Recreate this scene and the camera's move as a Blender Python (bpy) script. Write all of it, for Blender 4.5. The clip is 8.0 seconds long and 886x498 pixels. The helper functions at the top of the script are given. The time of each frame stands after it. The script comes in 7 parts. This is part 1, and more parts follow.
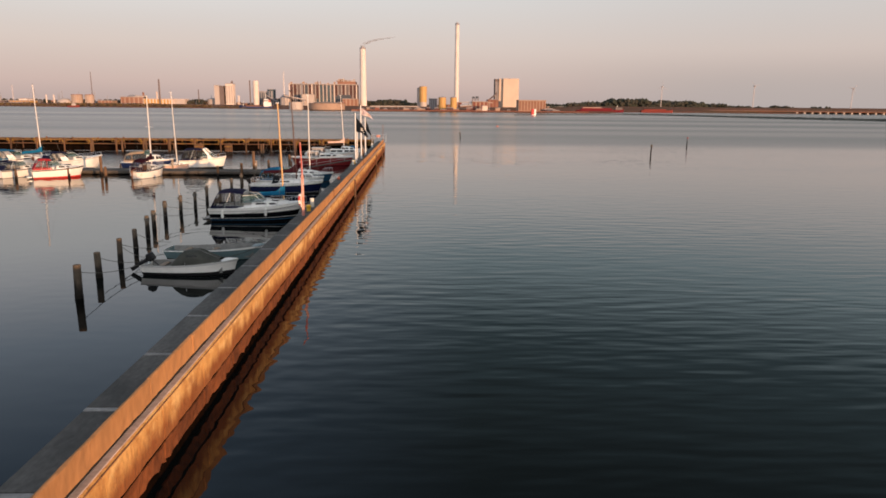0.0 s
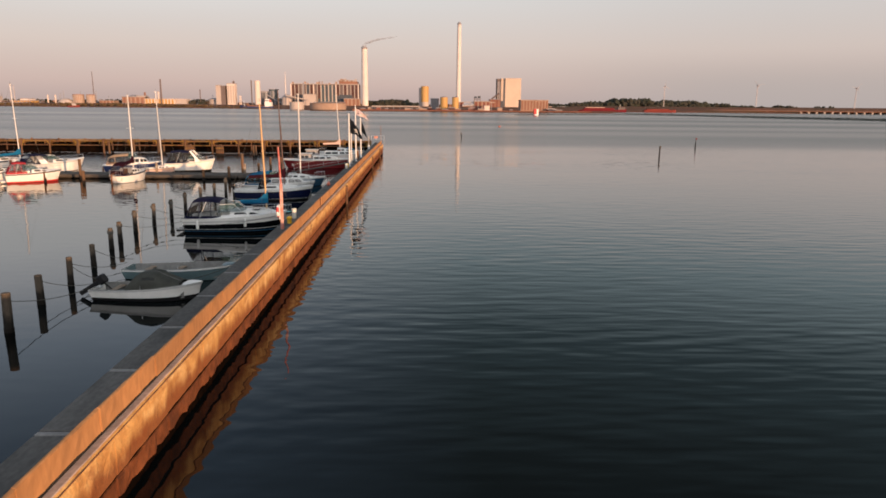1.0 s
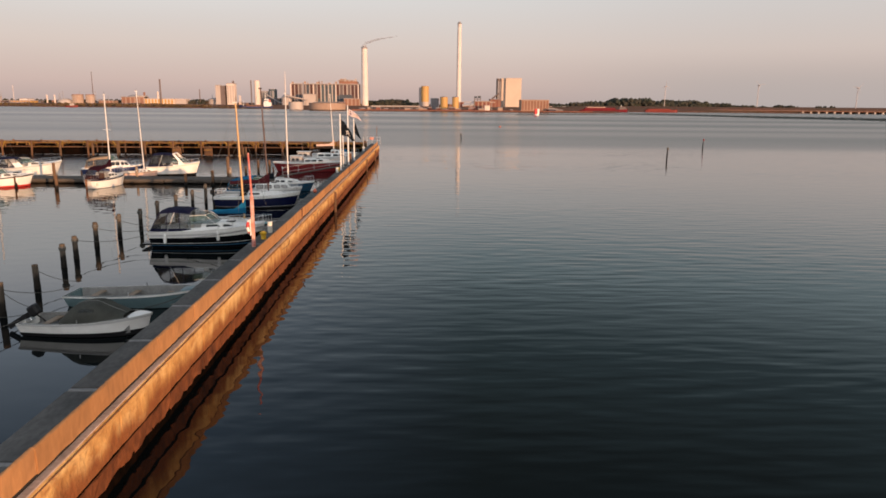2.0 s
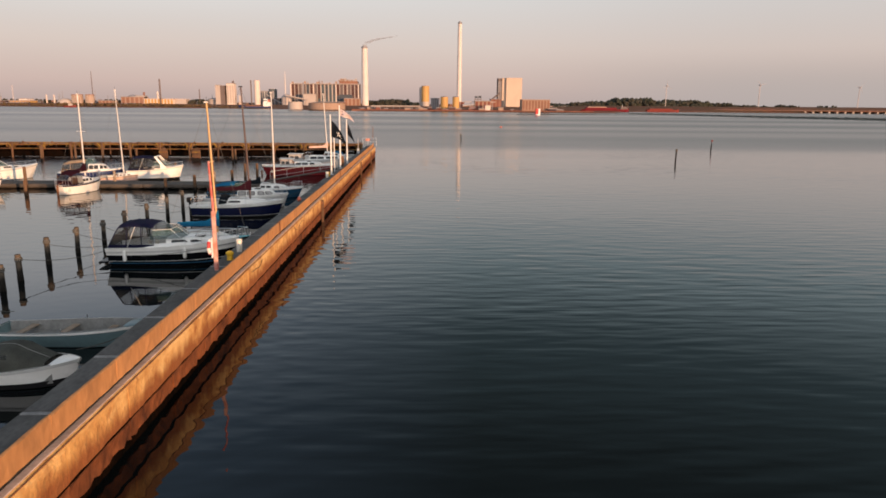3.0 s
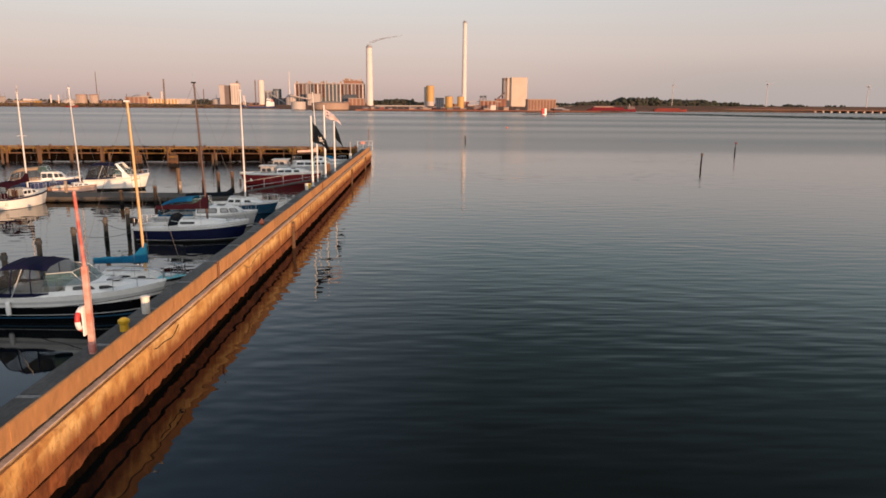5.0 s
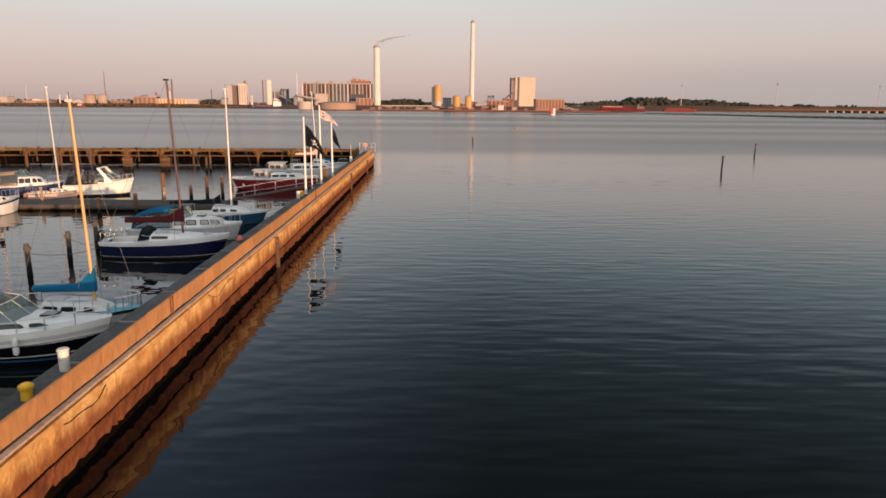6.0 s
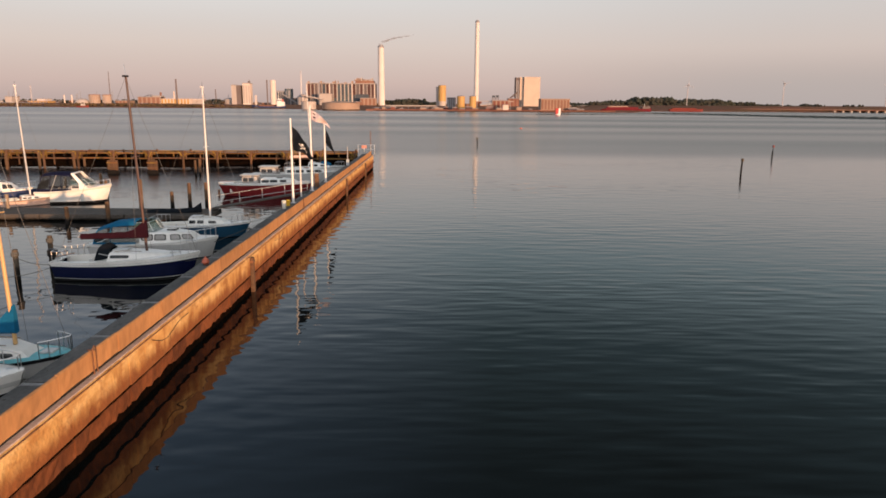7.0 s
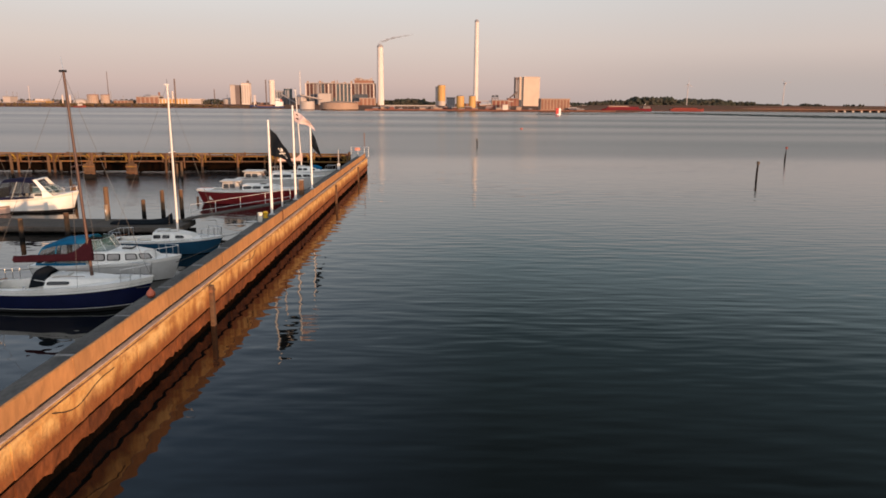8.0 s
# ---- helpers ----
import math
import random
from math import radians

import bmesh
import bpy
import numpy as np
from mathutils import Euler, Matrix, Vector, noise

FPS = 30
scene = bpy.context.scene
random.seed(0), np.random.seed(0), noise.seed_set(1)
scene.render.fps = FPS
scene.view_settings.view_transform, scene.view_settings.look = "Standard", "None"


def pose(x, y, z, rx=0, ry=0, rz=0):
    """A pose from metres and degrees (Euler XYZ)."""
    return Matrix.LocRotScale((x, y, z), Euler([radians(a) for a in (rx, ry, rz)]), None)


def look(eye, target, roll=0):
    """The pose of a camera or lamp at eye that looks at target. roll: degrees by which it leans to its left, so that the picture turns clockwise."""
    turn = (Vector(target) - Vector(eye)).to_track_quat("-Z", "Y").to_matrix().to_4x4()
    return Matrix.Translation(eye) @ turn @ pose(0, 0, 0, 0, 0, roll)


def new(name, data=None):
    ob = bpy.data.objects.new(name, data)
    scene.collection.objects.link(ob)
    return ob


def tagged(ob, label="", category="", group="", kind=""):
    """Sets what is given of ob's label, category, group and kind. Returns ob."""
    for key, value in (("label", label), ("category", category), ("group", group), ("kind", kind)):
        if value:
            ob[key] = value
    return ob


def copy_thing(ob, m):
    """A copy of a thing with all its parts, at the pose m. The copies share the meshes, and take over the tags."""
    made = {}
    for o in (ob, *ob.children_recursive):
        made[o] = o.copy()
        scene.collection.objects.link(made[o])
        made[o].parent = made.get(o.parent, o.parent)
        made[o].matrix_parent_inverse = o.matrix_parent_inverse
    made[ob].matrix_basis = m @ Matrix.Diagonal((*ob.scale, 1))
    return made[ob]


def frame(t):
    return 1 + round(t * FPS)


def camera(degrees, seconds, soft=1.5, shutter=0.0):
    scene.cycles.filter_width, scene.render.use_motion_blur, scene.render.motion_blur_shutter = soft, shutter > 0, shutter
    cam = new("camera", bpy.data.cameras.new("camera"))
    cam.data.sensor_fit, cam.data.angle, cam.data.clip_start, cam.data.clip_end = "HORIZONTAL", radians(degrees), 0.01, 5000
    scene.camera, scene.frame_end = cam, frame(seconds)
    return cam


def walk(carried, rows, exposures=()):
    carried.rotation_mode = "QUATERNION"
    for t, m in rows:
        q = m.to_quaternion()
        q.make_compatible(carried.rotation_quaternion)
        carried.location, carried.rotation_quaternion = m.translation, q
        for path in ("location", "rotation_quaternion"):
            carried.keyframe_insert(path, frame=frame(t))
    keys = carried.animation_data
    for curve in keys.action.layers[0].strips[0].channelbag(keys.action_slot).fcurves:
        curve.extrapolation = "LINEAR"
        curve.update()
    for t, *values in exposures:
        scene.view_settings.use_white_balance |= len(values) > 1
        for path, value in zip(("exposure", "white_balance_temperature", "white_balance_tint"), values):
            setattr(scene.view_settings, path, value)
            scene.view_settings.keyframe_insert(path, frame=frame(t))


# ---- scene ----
# A small harbour at low sun: a concrete mole runs along +y, boats lie on its west side,
# a power station stands beyond the sound.
cam = camera(65.5, 8.0, soft=1.7)
# seconds, eye x y z, yaw, pitch, lean (degrees)
ROWS = [
    (0.00, 0.000, 0.000, 8.600, -2.115, -11.913, 0.585),
    (0.50, 0.240, 2.299, 8.595, -2.042, -11.918, 0.574),
    (1.00, 0.470, 4.610, 8.591, -1.945, -11.924, 0.563),
    (1.50, 0.692, 6.932, 8.586, -1.938, -11.929, 0.551),
    (2.20, 0.987, 10.200, 8.579, -1.906, -11.936, 0.535),
    (3.00, 1.302, 13.963, 8.572, -1.870, -11.945, 0.517),
    (3.50, 1.487, 16.328, 8.567, -1.801, -11.950, 0.505),
    (4.00, 1.663, 18.705, 8.562, -1.756, -11.956, 0.494),
    (4.50, 1.830, 21.093, 8.558, -1.712, -11.961, 0.482),
    (5.25, 2.064, 24.695, 8.550, -1.267, -11.969, 0.465),
    (6.00, 2.278, 28.323, 8.543, -0.823, -11.977, 0.448),
    (6.50, 2.408, 30.755, 8.539, -0.522, -11.982, 0.437),
    (7.00, 2.530, 33.198, 8.534, -0.453, -11.988, 0.425),
    (7.50, 2.643, 35.652, 8.529, -0.464, -11.993, 0.414),
    (8.00, 2.747, 38.117, 8.524, -0.492, -11.999, 0.402),
]


def aimed(x, y, z, yaw, pitch, lean):
    a, b = radians(yaw), radians(pitch)
    way = Vector((-math.sin(a) * math.cos(b), math.cos(a) * math.cos(b), math.sin(b)))
    eye = Vector((x, y, z))
    return look(eye, eye + way * 10, lean)


walk(cam, [(t, aimed(*r)) for t, *r in ROWS])

# ---- light ----
SUN_EL, SUN_AZ = 3.5, 145.0  # elevation; azimuth clockwise from +y
scene.view_settings.exposure = 0.0
world = bpy.data.worlds.new("sky")
scene.world = world
world.use_nodes = True
wn, wl = world.node_tree.nodes, world.node_tree.links
wn.clear()
w_out = wn.new("ShaderNodeOutputWorld")
w_bg = wn.new("ShaderNodeBackground")
w_sky = wn.new("ShaderNodeTexSky")
w_sky.sky_type = "NISHITA"
w_sky.sun_disc = False
w_sky.sun_elevation, w_sky.sun_rotation = radians(SUN_EL), radians(SUN_AZ)
w_sky.dust_density, w_sky.air_density, w_sky.ozone_density = 2.0, 1.0, 2.0
w_co = wn.new("ShaderNodeTexCoord")
w_sep = wn.new("ShaderNodeSeparateXYZ")
wl.new(w_co.outputs["Generated"], w_sep.inputs[0])
# evening haze: rosy above the horizon, pale higher up, deep blue overhead
w_ramp = wn.new("ShaderNodeValToRGB")
wl.new(w_sep.outputs["Z"], w_ramp.inputs["Fac"])
STEPS = [(0.0, (0.50, 0.385, 0.36)), (0.025, (0.605, 0.46, 0.42)), (0.075, (0.67, 0.56, 0.515)), (0.14, (0.665, 0.635, 0.62)),
         (0.22, (0.40, 0.505, 0.54)), (0.34, (0.135, 0.192, 0.212)), (0.5, (0.080, 0.100, 0.103)), (1.0, (0.072, 0.090, 0.095))]
el = w_ramp.color_ramp.elements
el[0].position, el[0].color = STEPS[0][0], (*STEPS[0][1], 1)
el[1].position, el[1].color = STEPS[-1][0], (*STEPS[-1][1], 1)
for s_pos, s_col in STEPS[1:-1]:
    e = el.new(s_pos)
    e.color = (*s_col, 1)
w_mul = wn.new("ShaderNodeVectorMath")
w_mul.operation = "SCALE"
w_mul.inputs["Scale"].default_value = 0.02
wl.new(w_sky.outputs[0], w_mul.inputs[0])
w_add = wn.new("ShaderNodeVectorMath")
w_add.operation = "ADD"
wl.new(w_mul.outputs[0], w_add.inputs[0])
# the western sky, away from the sun, is a brighter blue above the haze
w_west = wn.new("ShaderNodeMapRange")
w_west.inputs["From Min"].default_value, w_west.inputs["From Max"].default_value = 0.08, -0.36
w_west.inputs["To Max"].default_value = 1.0
wl.new(w_sep.outputs["X"], w_west.inputs["Value"])
w_high = wn.new("ShaderNodeMapRange")
w_high.inputs["From Min"].default_value, w_high.inputs["From Max"].default_value = 0.09, 0.22
wl.new(w_sep.outputs["Z"], w_high.inputs["Value"])
w_both = wn.new("ShaderNodeMath")
w_both.operation = "MULTIPLY"
wl.new(w_west.outputs[0], w_both.inputs[0])
wl.new(w_high.outputs[0], w_both.inputs[1])
w_mix = wn.new("ShaderNodeMix")
w_mix.data_type = "RGBA"
w_far = wn.new("ShaderNodeValToRGB")
wl.new(w_sep.outputs["Z"], w_far.inputs["Fac"])
el = w_far.color_ramp.elements
el[0].position, el[0].color = 0.10, (0.68, 0.64, 0.62, 1)
el[1].position, el[1].color = 1.0, (0.20, 0.27, 0.36, 1)
for s_pos, s_col in ((0.18, (0.92, 0.88, 0.87)), (0.30, (0.52, 0.61, 0.73)), (0.45, (0.24, 0.33, 0.46))):
    e = el.new(s_pos)
    e.color = (*s_col, 1)
wl.new(w_far.outputs[0], w_mix.inputs["B"])
wl.new(w_both.outputs[0], w_mix.inputs["Factor"])
wl.new(w_ramp.outputs[0], w_mix.inputs["A"])
# low in the east a mauve-grey haze bank dulls the rosy band
w_east = wn.new("ShaderNodeMapRange")
w_east.interpolation_type = "SMOOTHSTEP"
w_east.inputs["From Min"].default_value, w_east.inputs["From Max"].default_value = 0.02, 0.45
wl.new(w_sep.outputs["X"], w_east.inputs["Value"])
w_low = wn.new("ShaderNodeMapRange")
w_low.interpolation_type = "SMOOTHSTEP"
w_low.inputs["From Min"].default_value, w_low.inputs["From Max"].default_value = 0.075, 0.02
w_low.inputs["To Min"].default_value, w_low.inputs["To Max"].default_value = 0.25, 0.85
wl.new(w_sep.outputs["Z"], w_low.inputs["Value"])
w_bank = wn.new("ShaderNodeMath")
w_bank.operation = "MULTIPLY"
wl.new(w_east.outputs[0], w_bank.inputs[0])
wl.new(w_low.outputs[0], w_bank.inputs[1])
w_fade = wn.new("ShaderNodeMapRange")
w_fade.interpolation_type = "SMOOTHSTEP"
w_fade.inputs["From Min"].default_value, w_fade.inputs["From Max"].default_value = 0.24, 0.11
wl.new(w_sep.outputs["Z"], w_fade.inputs["Value"])
w_thin = wn.new("ShaderNodeMath")
w_thin.operation = "MULTIPLY"
wl.new(w_bank.outputs[0], w_thin.inputs[0])
wl.new(w_fade.outputs[0], w_thin.inputs[1])
w_haze = wn.new("ShaderNodeMix")
w_haze.data_type = "RGBA"
w_haze.inputs["B"].default_value = (0.46, 0.41, 0.395, 1)
wl.new(w_thin.outputs[0], w_haze.inputs["Factor"])
wl.new(w_mix.outputs["Result"], w_haze.inputs["A"])
wl.new(w_haze.outputs["Result"], w_add.inputs[1])
# broad bright glow on the sunny half of the sky, behind the camera
w_dot = wn.new("ShaderNodeVectorMath")
w_dot.operation = "DOT_PRODUCT"
wl.new(w_co.outputs["Generated"], w_dot.inputs[0])
w_dot.inputs[1].default_value = (math.sin(radians(SUN_AZ)), math.cos(radians(SUN_AZ)), 0.06)
w_glow = wn.new("ShaderNodeMapRange")
w_glow.interpolation_type = "SMOOTHSTEP"
w_glow.inputs["From Min"].default_value, w_glow.inputs["From Max"].default_value = -0.12, 0.9
wl.new(w_dot.outputs["Value"], w_glow.inputs["Value"])
w_tone = wn.new("ShaderNodeVectorMath")
w_tone.operation = "SCALE"
w_tone.inputs[0].default_value = (1.15, 1.10, 1.10)
wl.new(w_glow.outputs[0], w_tone.inputs["Scale"])
w_sum = wn.new("ShaderNodeVectorMath")
w_sum.operation = "ADD"
wl.new(w_add.outputs[0], w_sum.inputs[0])
wl.new(w_tone.outputs[0], w_sum.inputs[1])
wl.new(w_sum.outputs[0], w_bg.inputs["Color"])
w_bg.inputs["Strength"].default_value = 1.0
wl.new(w_bg.outputs[0], w_out.inputs[0])

sun_data = bpy.data.lights.new("sun", "SUN")
sun_data.energy, sun_data.angle, sun_data.color = 6.0, radians(0.6), (1.0, 0.56, 0.30)
sun = new("sun", sun_data)
sa, se = radians(SUN_AZ), radians(SUN_EL)
SUN_TO = Vector((math.sin(sa) * math.cos(se), math.cos(sa) * math.cos(se), math.sin(se)))
sun.matrix_world = look(SUN_TO * 200, (0, 0, 0))


# ---- materials ----
def material(name, color, rough=0.6, vary=0.25, scale=1.5, fine=14.0, bump=0.15, metal=0.0, stretch=(1, 1, 1), tint=None, depth=0.02, piece=0.0, gloss=0.5):
    """Surface with broad stains and fine grain; tint is the colour of the stains."""
    m = bpy.data.materials.new(name)
    m.use_nodes = True
    nt = m.node_tree
    n, l = nt.nodes, nt.links
    bs = n["Principled BSDF"]
    bs.inputs["Roughness"].default_value, bs.inputs["Metallic"].default_value = rough, metal
    bs.inputs["Specular IOR Level"].default_value = gloss
    geo = n.new("ShaderNodeNewGeometry")
    mp = n.new("ShaderNodeMapping")
    mp.inputs["Scale"].default_value = stretch
    l.new(geo.outputs["Position"], mp.inputs["Vector"])
    big = n.new("ShaderNodeTexNoise")
    big.inputs["Scale"].default_value, big.inputs["Detail"].default_value = scale, 5
    l.new(mp.outputs[0], big.inputs["Vector"])
    small = n.new("ShaderNodeTexNoise")
    small.inputs["Scale"].default_value, small.inputs["Detail"].default_value = fine, 4
    l.new(mp.outputs[0], small.inputs["Vector"])
    rmp = n.new("ShaderNodeMapRange")
    rmp.inputs["From Min"].default_value, rmp.inputs["From Max"].default_value = 0.35, 0.7
    l.new(big.outputs["Fac"], rmp.inputs["Value"])
    stain = tint if tint else tuple(c * (1 - vary) for c in color)
    mix = n.new("ShaderNodeMix")
    mix.data_type = "RGBA"
    mix.inputs["A"].default_value, mix.inputs["B"].default_value = (*color, 1), (*stain, 1)
    l.new(rmp.outputs[0], mix.inputs["Factor"])
    hsv = n.new("ShaderNodeHueSaturation")
    mr = n.new("ShaderNodeMapRange")
    mr.inputs["To Min"].default_value, mr.inputs["To Max"].default_value = 1 - vary * 0.7, 1 + vary * 0.7
    mr.inputs["From Min"].default_value, mr.inputs["From Max"].default_value = 0.25, 0.75
    l.new(small.outputs["Fac"], mr.inputs["Value"])
    value = mr.outputs[0]
    if piece:
        info = n.new("ShaderNodeObjectInfo")
        pr = n.new("ShaderNodeMapRange")
        pr.inputs["To Min"].default_value, pr.inputs["To Max"].default_value = 1 - piece, 1 + piece
        l.new(info.outputs["Random"], pr.inputs["Value"])
        mu = n.new("ShaderNodeMath")
        mu.operation = "MULTIPLY"
        l.new(value, mu.inputs[0])
        l.new(pr.outputs[0], mu.inputs[1])
        value = mu.outputs[0]
    l.new(value, hsv.inputs["Value"])
    l.new(mix.outputs["Result"], hsv.inputs["Color"])
    l.new(hsv.outputs[0], bs.inputs["Base Color"])
    if bump:
        bp = n.new("ShaderNodeBump")
        bp.inputs["Strength"].default_value, bp.inputs["Distance"].default_value = bump, depth
        l.new(small.outputs["Fac"], bp.inputs["Height"])
        l.new(bp.outputs[0], bs.inputs["Normal"])
    return m


def glass_material(name, color, rough=0.03, alpha=0.0):
    """Tinted pane: glossy; alpha below one lets what is behind show through."""
    m = bpy.data.materials.new(name)
    m.use_nodes = True
    n, l = m.node_tree.nodes, m.node_tree.links
    bs = n["Principled BSDF"]
    bs.inputs["Base Color"].default_value = (*color, 1)
    bs.inputs["Roughness"].default_value = rough
    bs.inputs["IOR"].default_value = 1.45
    bs.inputs["Alpha"].default_value = 1 - alpha
    return m


def water_material():
    m = bpy.data.materials.new("harbour_water")
    m.use_nodes = True
    n, l = m.node_tree.nodes, m.node_tree.links
    bs = n["Principled BSDF"]
    bs.inputs["IOR"].default_value = 1.33
    bs.inputs["Roughness"].default_value = 0.045
    geo = n.new("ShaderNodeNewGeometry")

    def tex(sx, sy, turn, detail, rough=0.5):
        mp = n.new("ShaderNodeMapping")
        mp.inputs["Scale"].default_value, mp.inputs["Rotation"].default_value = (sx, sy, 1), (0, 0, radians(turn))
        l.new(geo.outputs["Position"], mp.inputs["Vector"])
        t = n.new("ShaderNodeTexNoise")
        t.inputs["Scale"].default_value, t.inputs["Detail"].default_value, t.inputs["Roughness"].default_value = 1.0, detail, rough
        l.new(mp.outputs[0], t.inputs["Vector"])
        return t.outputs["Fac"]

    def math_node(op, a, b):
        k = n.new("ShaderNodeMath")
        k.operation = op
        for i, v in enumerate((a, b)):
            if isinstance(v, (int, float)):
                k.inputs[i].default_value = v
            else:
                l.new(v, k.inputs[i])
        return k.outputs[0]

    ripple = tex(0.42, 1.50, 6, 1.0, 0.35)
    cross = tex(0.55, 2.3, -6, 1.0, 0.4)
    fine = tex(2.0, 4.0, 20, 1.0)
    patch = tex(0.022, 0.06, 4, 2.0)
    sep = n.new("ShaderNodeSeparateXYZ")
    l.new(geo.outputs["Position"], sep.inputs[0])
    # the mole shelters the basin west of it: the water there lies calmer
    lee = n.new("ShaderNodeMapRange")
    lee.interpolation_type = "SMOOTHSTEP"
    lee.inputs["From Min"].default_value, lee.inputs["From Max"].default_value = -7.2, -1.0
    lee.inputs["To Min"].default_value, lee.inputs["To Max"].default_value = 0.10, 1.0
    l.new(sep.outputs["X"], lee.inputs["Value"])
    outer = n.new("ShaderNodeMapRange")
    outer.interpolation_type = "SMOOTHSTEP"
    outer.inputs["From Min"].default_value, outer.inputs["From Max"].default_value = 84.0, 96.0
    outer.inputs["To Max"].default_value = 1.5
    l.new(sep.outputs["Y"], outer.inputs["Value"])
    calm = math_node("MAXIMUM", lee.outputs[0], outer.outputs[0])
    breeze = n.new("ShaderNodeMapRange")
    breeze.inputs["From Min"].default_value, breeze.inputs["From Max"].default_value = 0.35, 0.65
    breeze.inputs["To Min"].default_value, breeze.inputs["To Max"].default_value = 0.45, 1.15
    l.new(patch, breeze.inputs["Value"])
    h = math_node("ADD", math_node("MULTIPLY", ripple, 0.33), math_node("MULTIPLY", cross, 0.10))
    h = math_node("ADD", h, math_node("MULTIPLY", fine, 0.008))
    h = math_node("MULTIPLY", h, math_node("MULTIPLY", calm, breeze.outputs[0]))
    # the ripples die down towards the middle of the sound
    still = n.new("ShaderNodeMapRange")
    still.interpolation_type = "SMOOTHSTEP"
    still.inputs["From Min"].default_value, still.inputs["From Max"].default_value = 70.0, 230.0
    still.inputs["To Min"].default_value, still.inputs["To Max"].default_value = 1.0, 0.36
    l.new(sep.outputs["Y"], still.inputs["Value"])
    h = math_node("MULTIPLY", h, still.outputs[0])
    # short wavelets thrown back and forth between the wall and the boats
    wavelet = tex(0.9, 1.5, 30, 0.5)
    close = n.new("ShaderNodeMapRange")
    close.interpolation_type = "SMOOTHSTEP"
    close.inputs["From Min"].default_value, close.inputs["From Max"].default_value = 1.0, -4.5
    close.inputs["To Max"].default_value = 0.27
    l.new(sep.outputs["X"], close.inputs["Value"])
    inner = n.new("ShaderNodeMapRange")
    inner.interpolation_type = "SMOOTHSTEP"
    inner.inputs["From Min"].default_value, inner.inputs["From Max"].default_value = -7.0, -9.0
    l.new(sep.outputs["X"], inner.inputs["Value"])
    quiet = n.new("ShaderNodeMapRange")
    quiet.interpolation_type = "SMOOTHSTEP"
    quiet.inputs["From Min"].default_value, quiet.inputs["From Max"].default_value = 60.0, 44.0
    quiet.inputs["To Max"].default_value = 0.86
    l.new(sep.outputs["Y"], quiet.inputs["Value"])
    stir = math_node("SUBTRACT", 1.0, math_node("MULTIPLY", inner.outputs[0], quiet.outputs[0]))
    h = math_node("ADD", h, math_node("MULTIPLY", wavelet, math_node("MULTIPLY", close.outputs[0], stir)))
    bp = n.new("ShaderNodeBump")
    bp.inputs["Strength"].default_value, bp.inputs["Distance"].default_value = 1.0, 0.075
    l.new(h, bp.inputs["Height"])
    l.new(bp.outputs[0], bs.inputs["Normal"])
    # open water is roughened by small wavelets, the lee of the mole is not
    def reach(axis, a, b):
        k = n.new("ShaderNodeMapRange")
        k.interpolation_type = "SMOOTHSTEP"
        k.inputs["From Min"].default_value, k.inputs["From Max"].default_value = a, b
        l.new(sep.outputs[axis], k.inputs["Value"])
        return k.outputs[0]

    basin = math_node("MULTIPLY", reach("Y", 80.0, 108.0), reach("X", -4.0, -9.0))
    chop = math_node("MAXIMUM", math_node("MAXIMUM", reach("X", 55.0, 160.0), reach("Y", 92.0, 175.0)), basin)
    # long wind lanes drawn across the sound
    lane = tex(0.0016, 0.016, 3, 2.0)
    lanes = n.new("ShaderNodeMapRange")
    lanes.inputs["From Min"].default_value, lanes.inputs["From Max"].default_value = 0.38, 0.62
    lanes.inputs["To Min"].default_value, lanes.inputs["To Max"].default_value = 0.74, 1.12
    l.new(lane, lanes.inputs["Value"])
    chop = math_node("MULTIPLY", chop, lanes.outputs[0])
    l.new(math_node("ADD", math_node("MULTIPLY", chop, 0.225), 0.02), bs.inputs["Roughness"])
    # weed and mud on the shallow bed tint the body colour
    weed = tex(0.30, 0.30, 0, 3.0)
    rm = n.new("ShaderNodeMapRange")
    rm.inputs["From Min"].default_value, rm.inputs["From Max"].default_value = 0.55, 0.75
    l.new(weed, rm.inputs["Value"])
    mix = n.new("ShaderNodeMix")
    mix.data_type = "RGBA"
    mix.inputs["A"].default_value, mix.inputs["B"].default_value = (0.0022, 0.0038, 0.0043, 1), (0.0010, 0.0014, 0.0014, 1)
    l.new(rm.outputs[0], mix.inputs["Factor"])
    l.new(mix.outputs["Result"], bs.inputs["Base Color"])
    return m


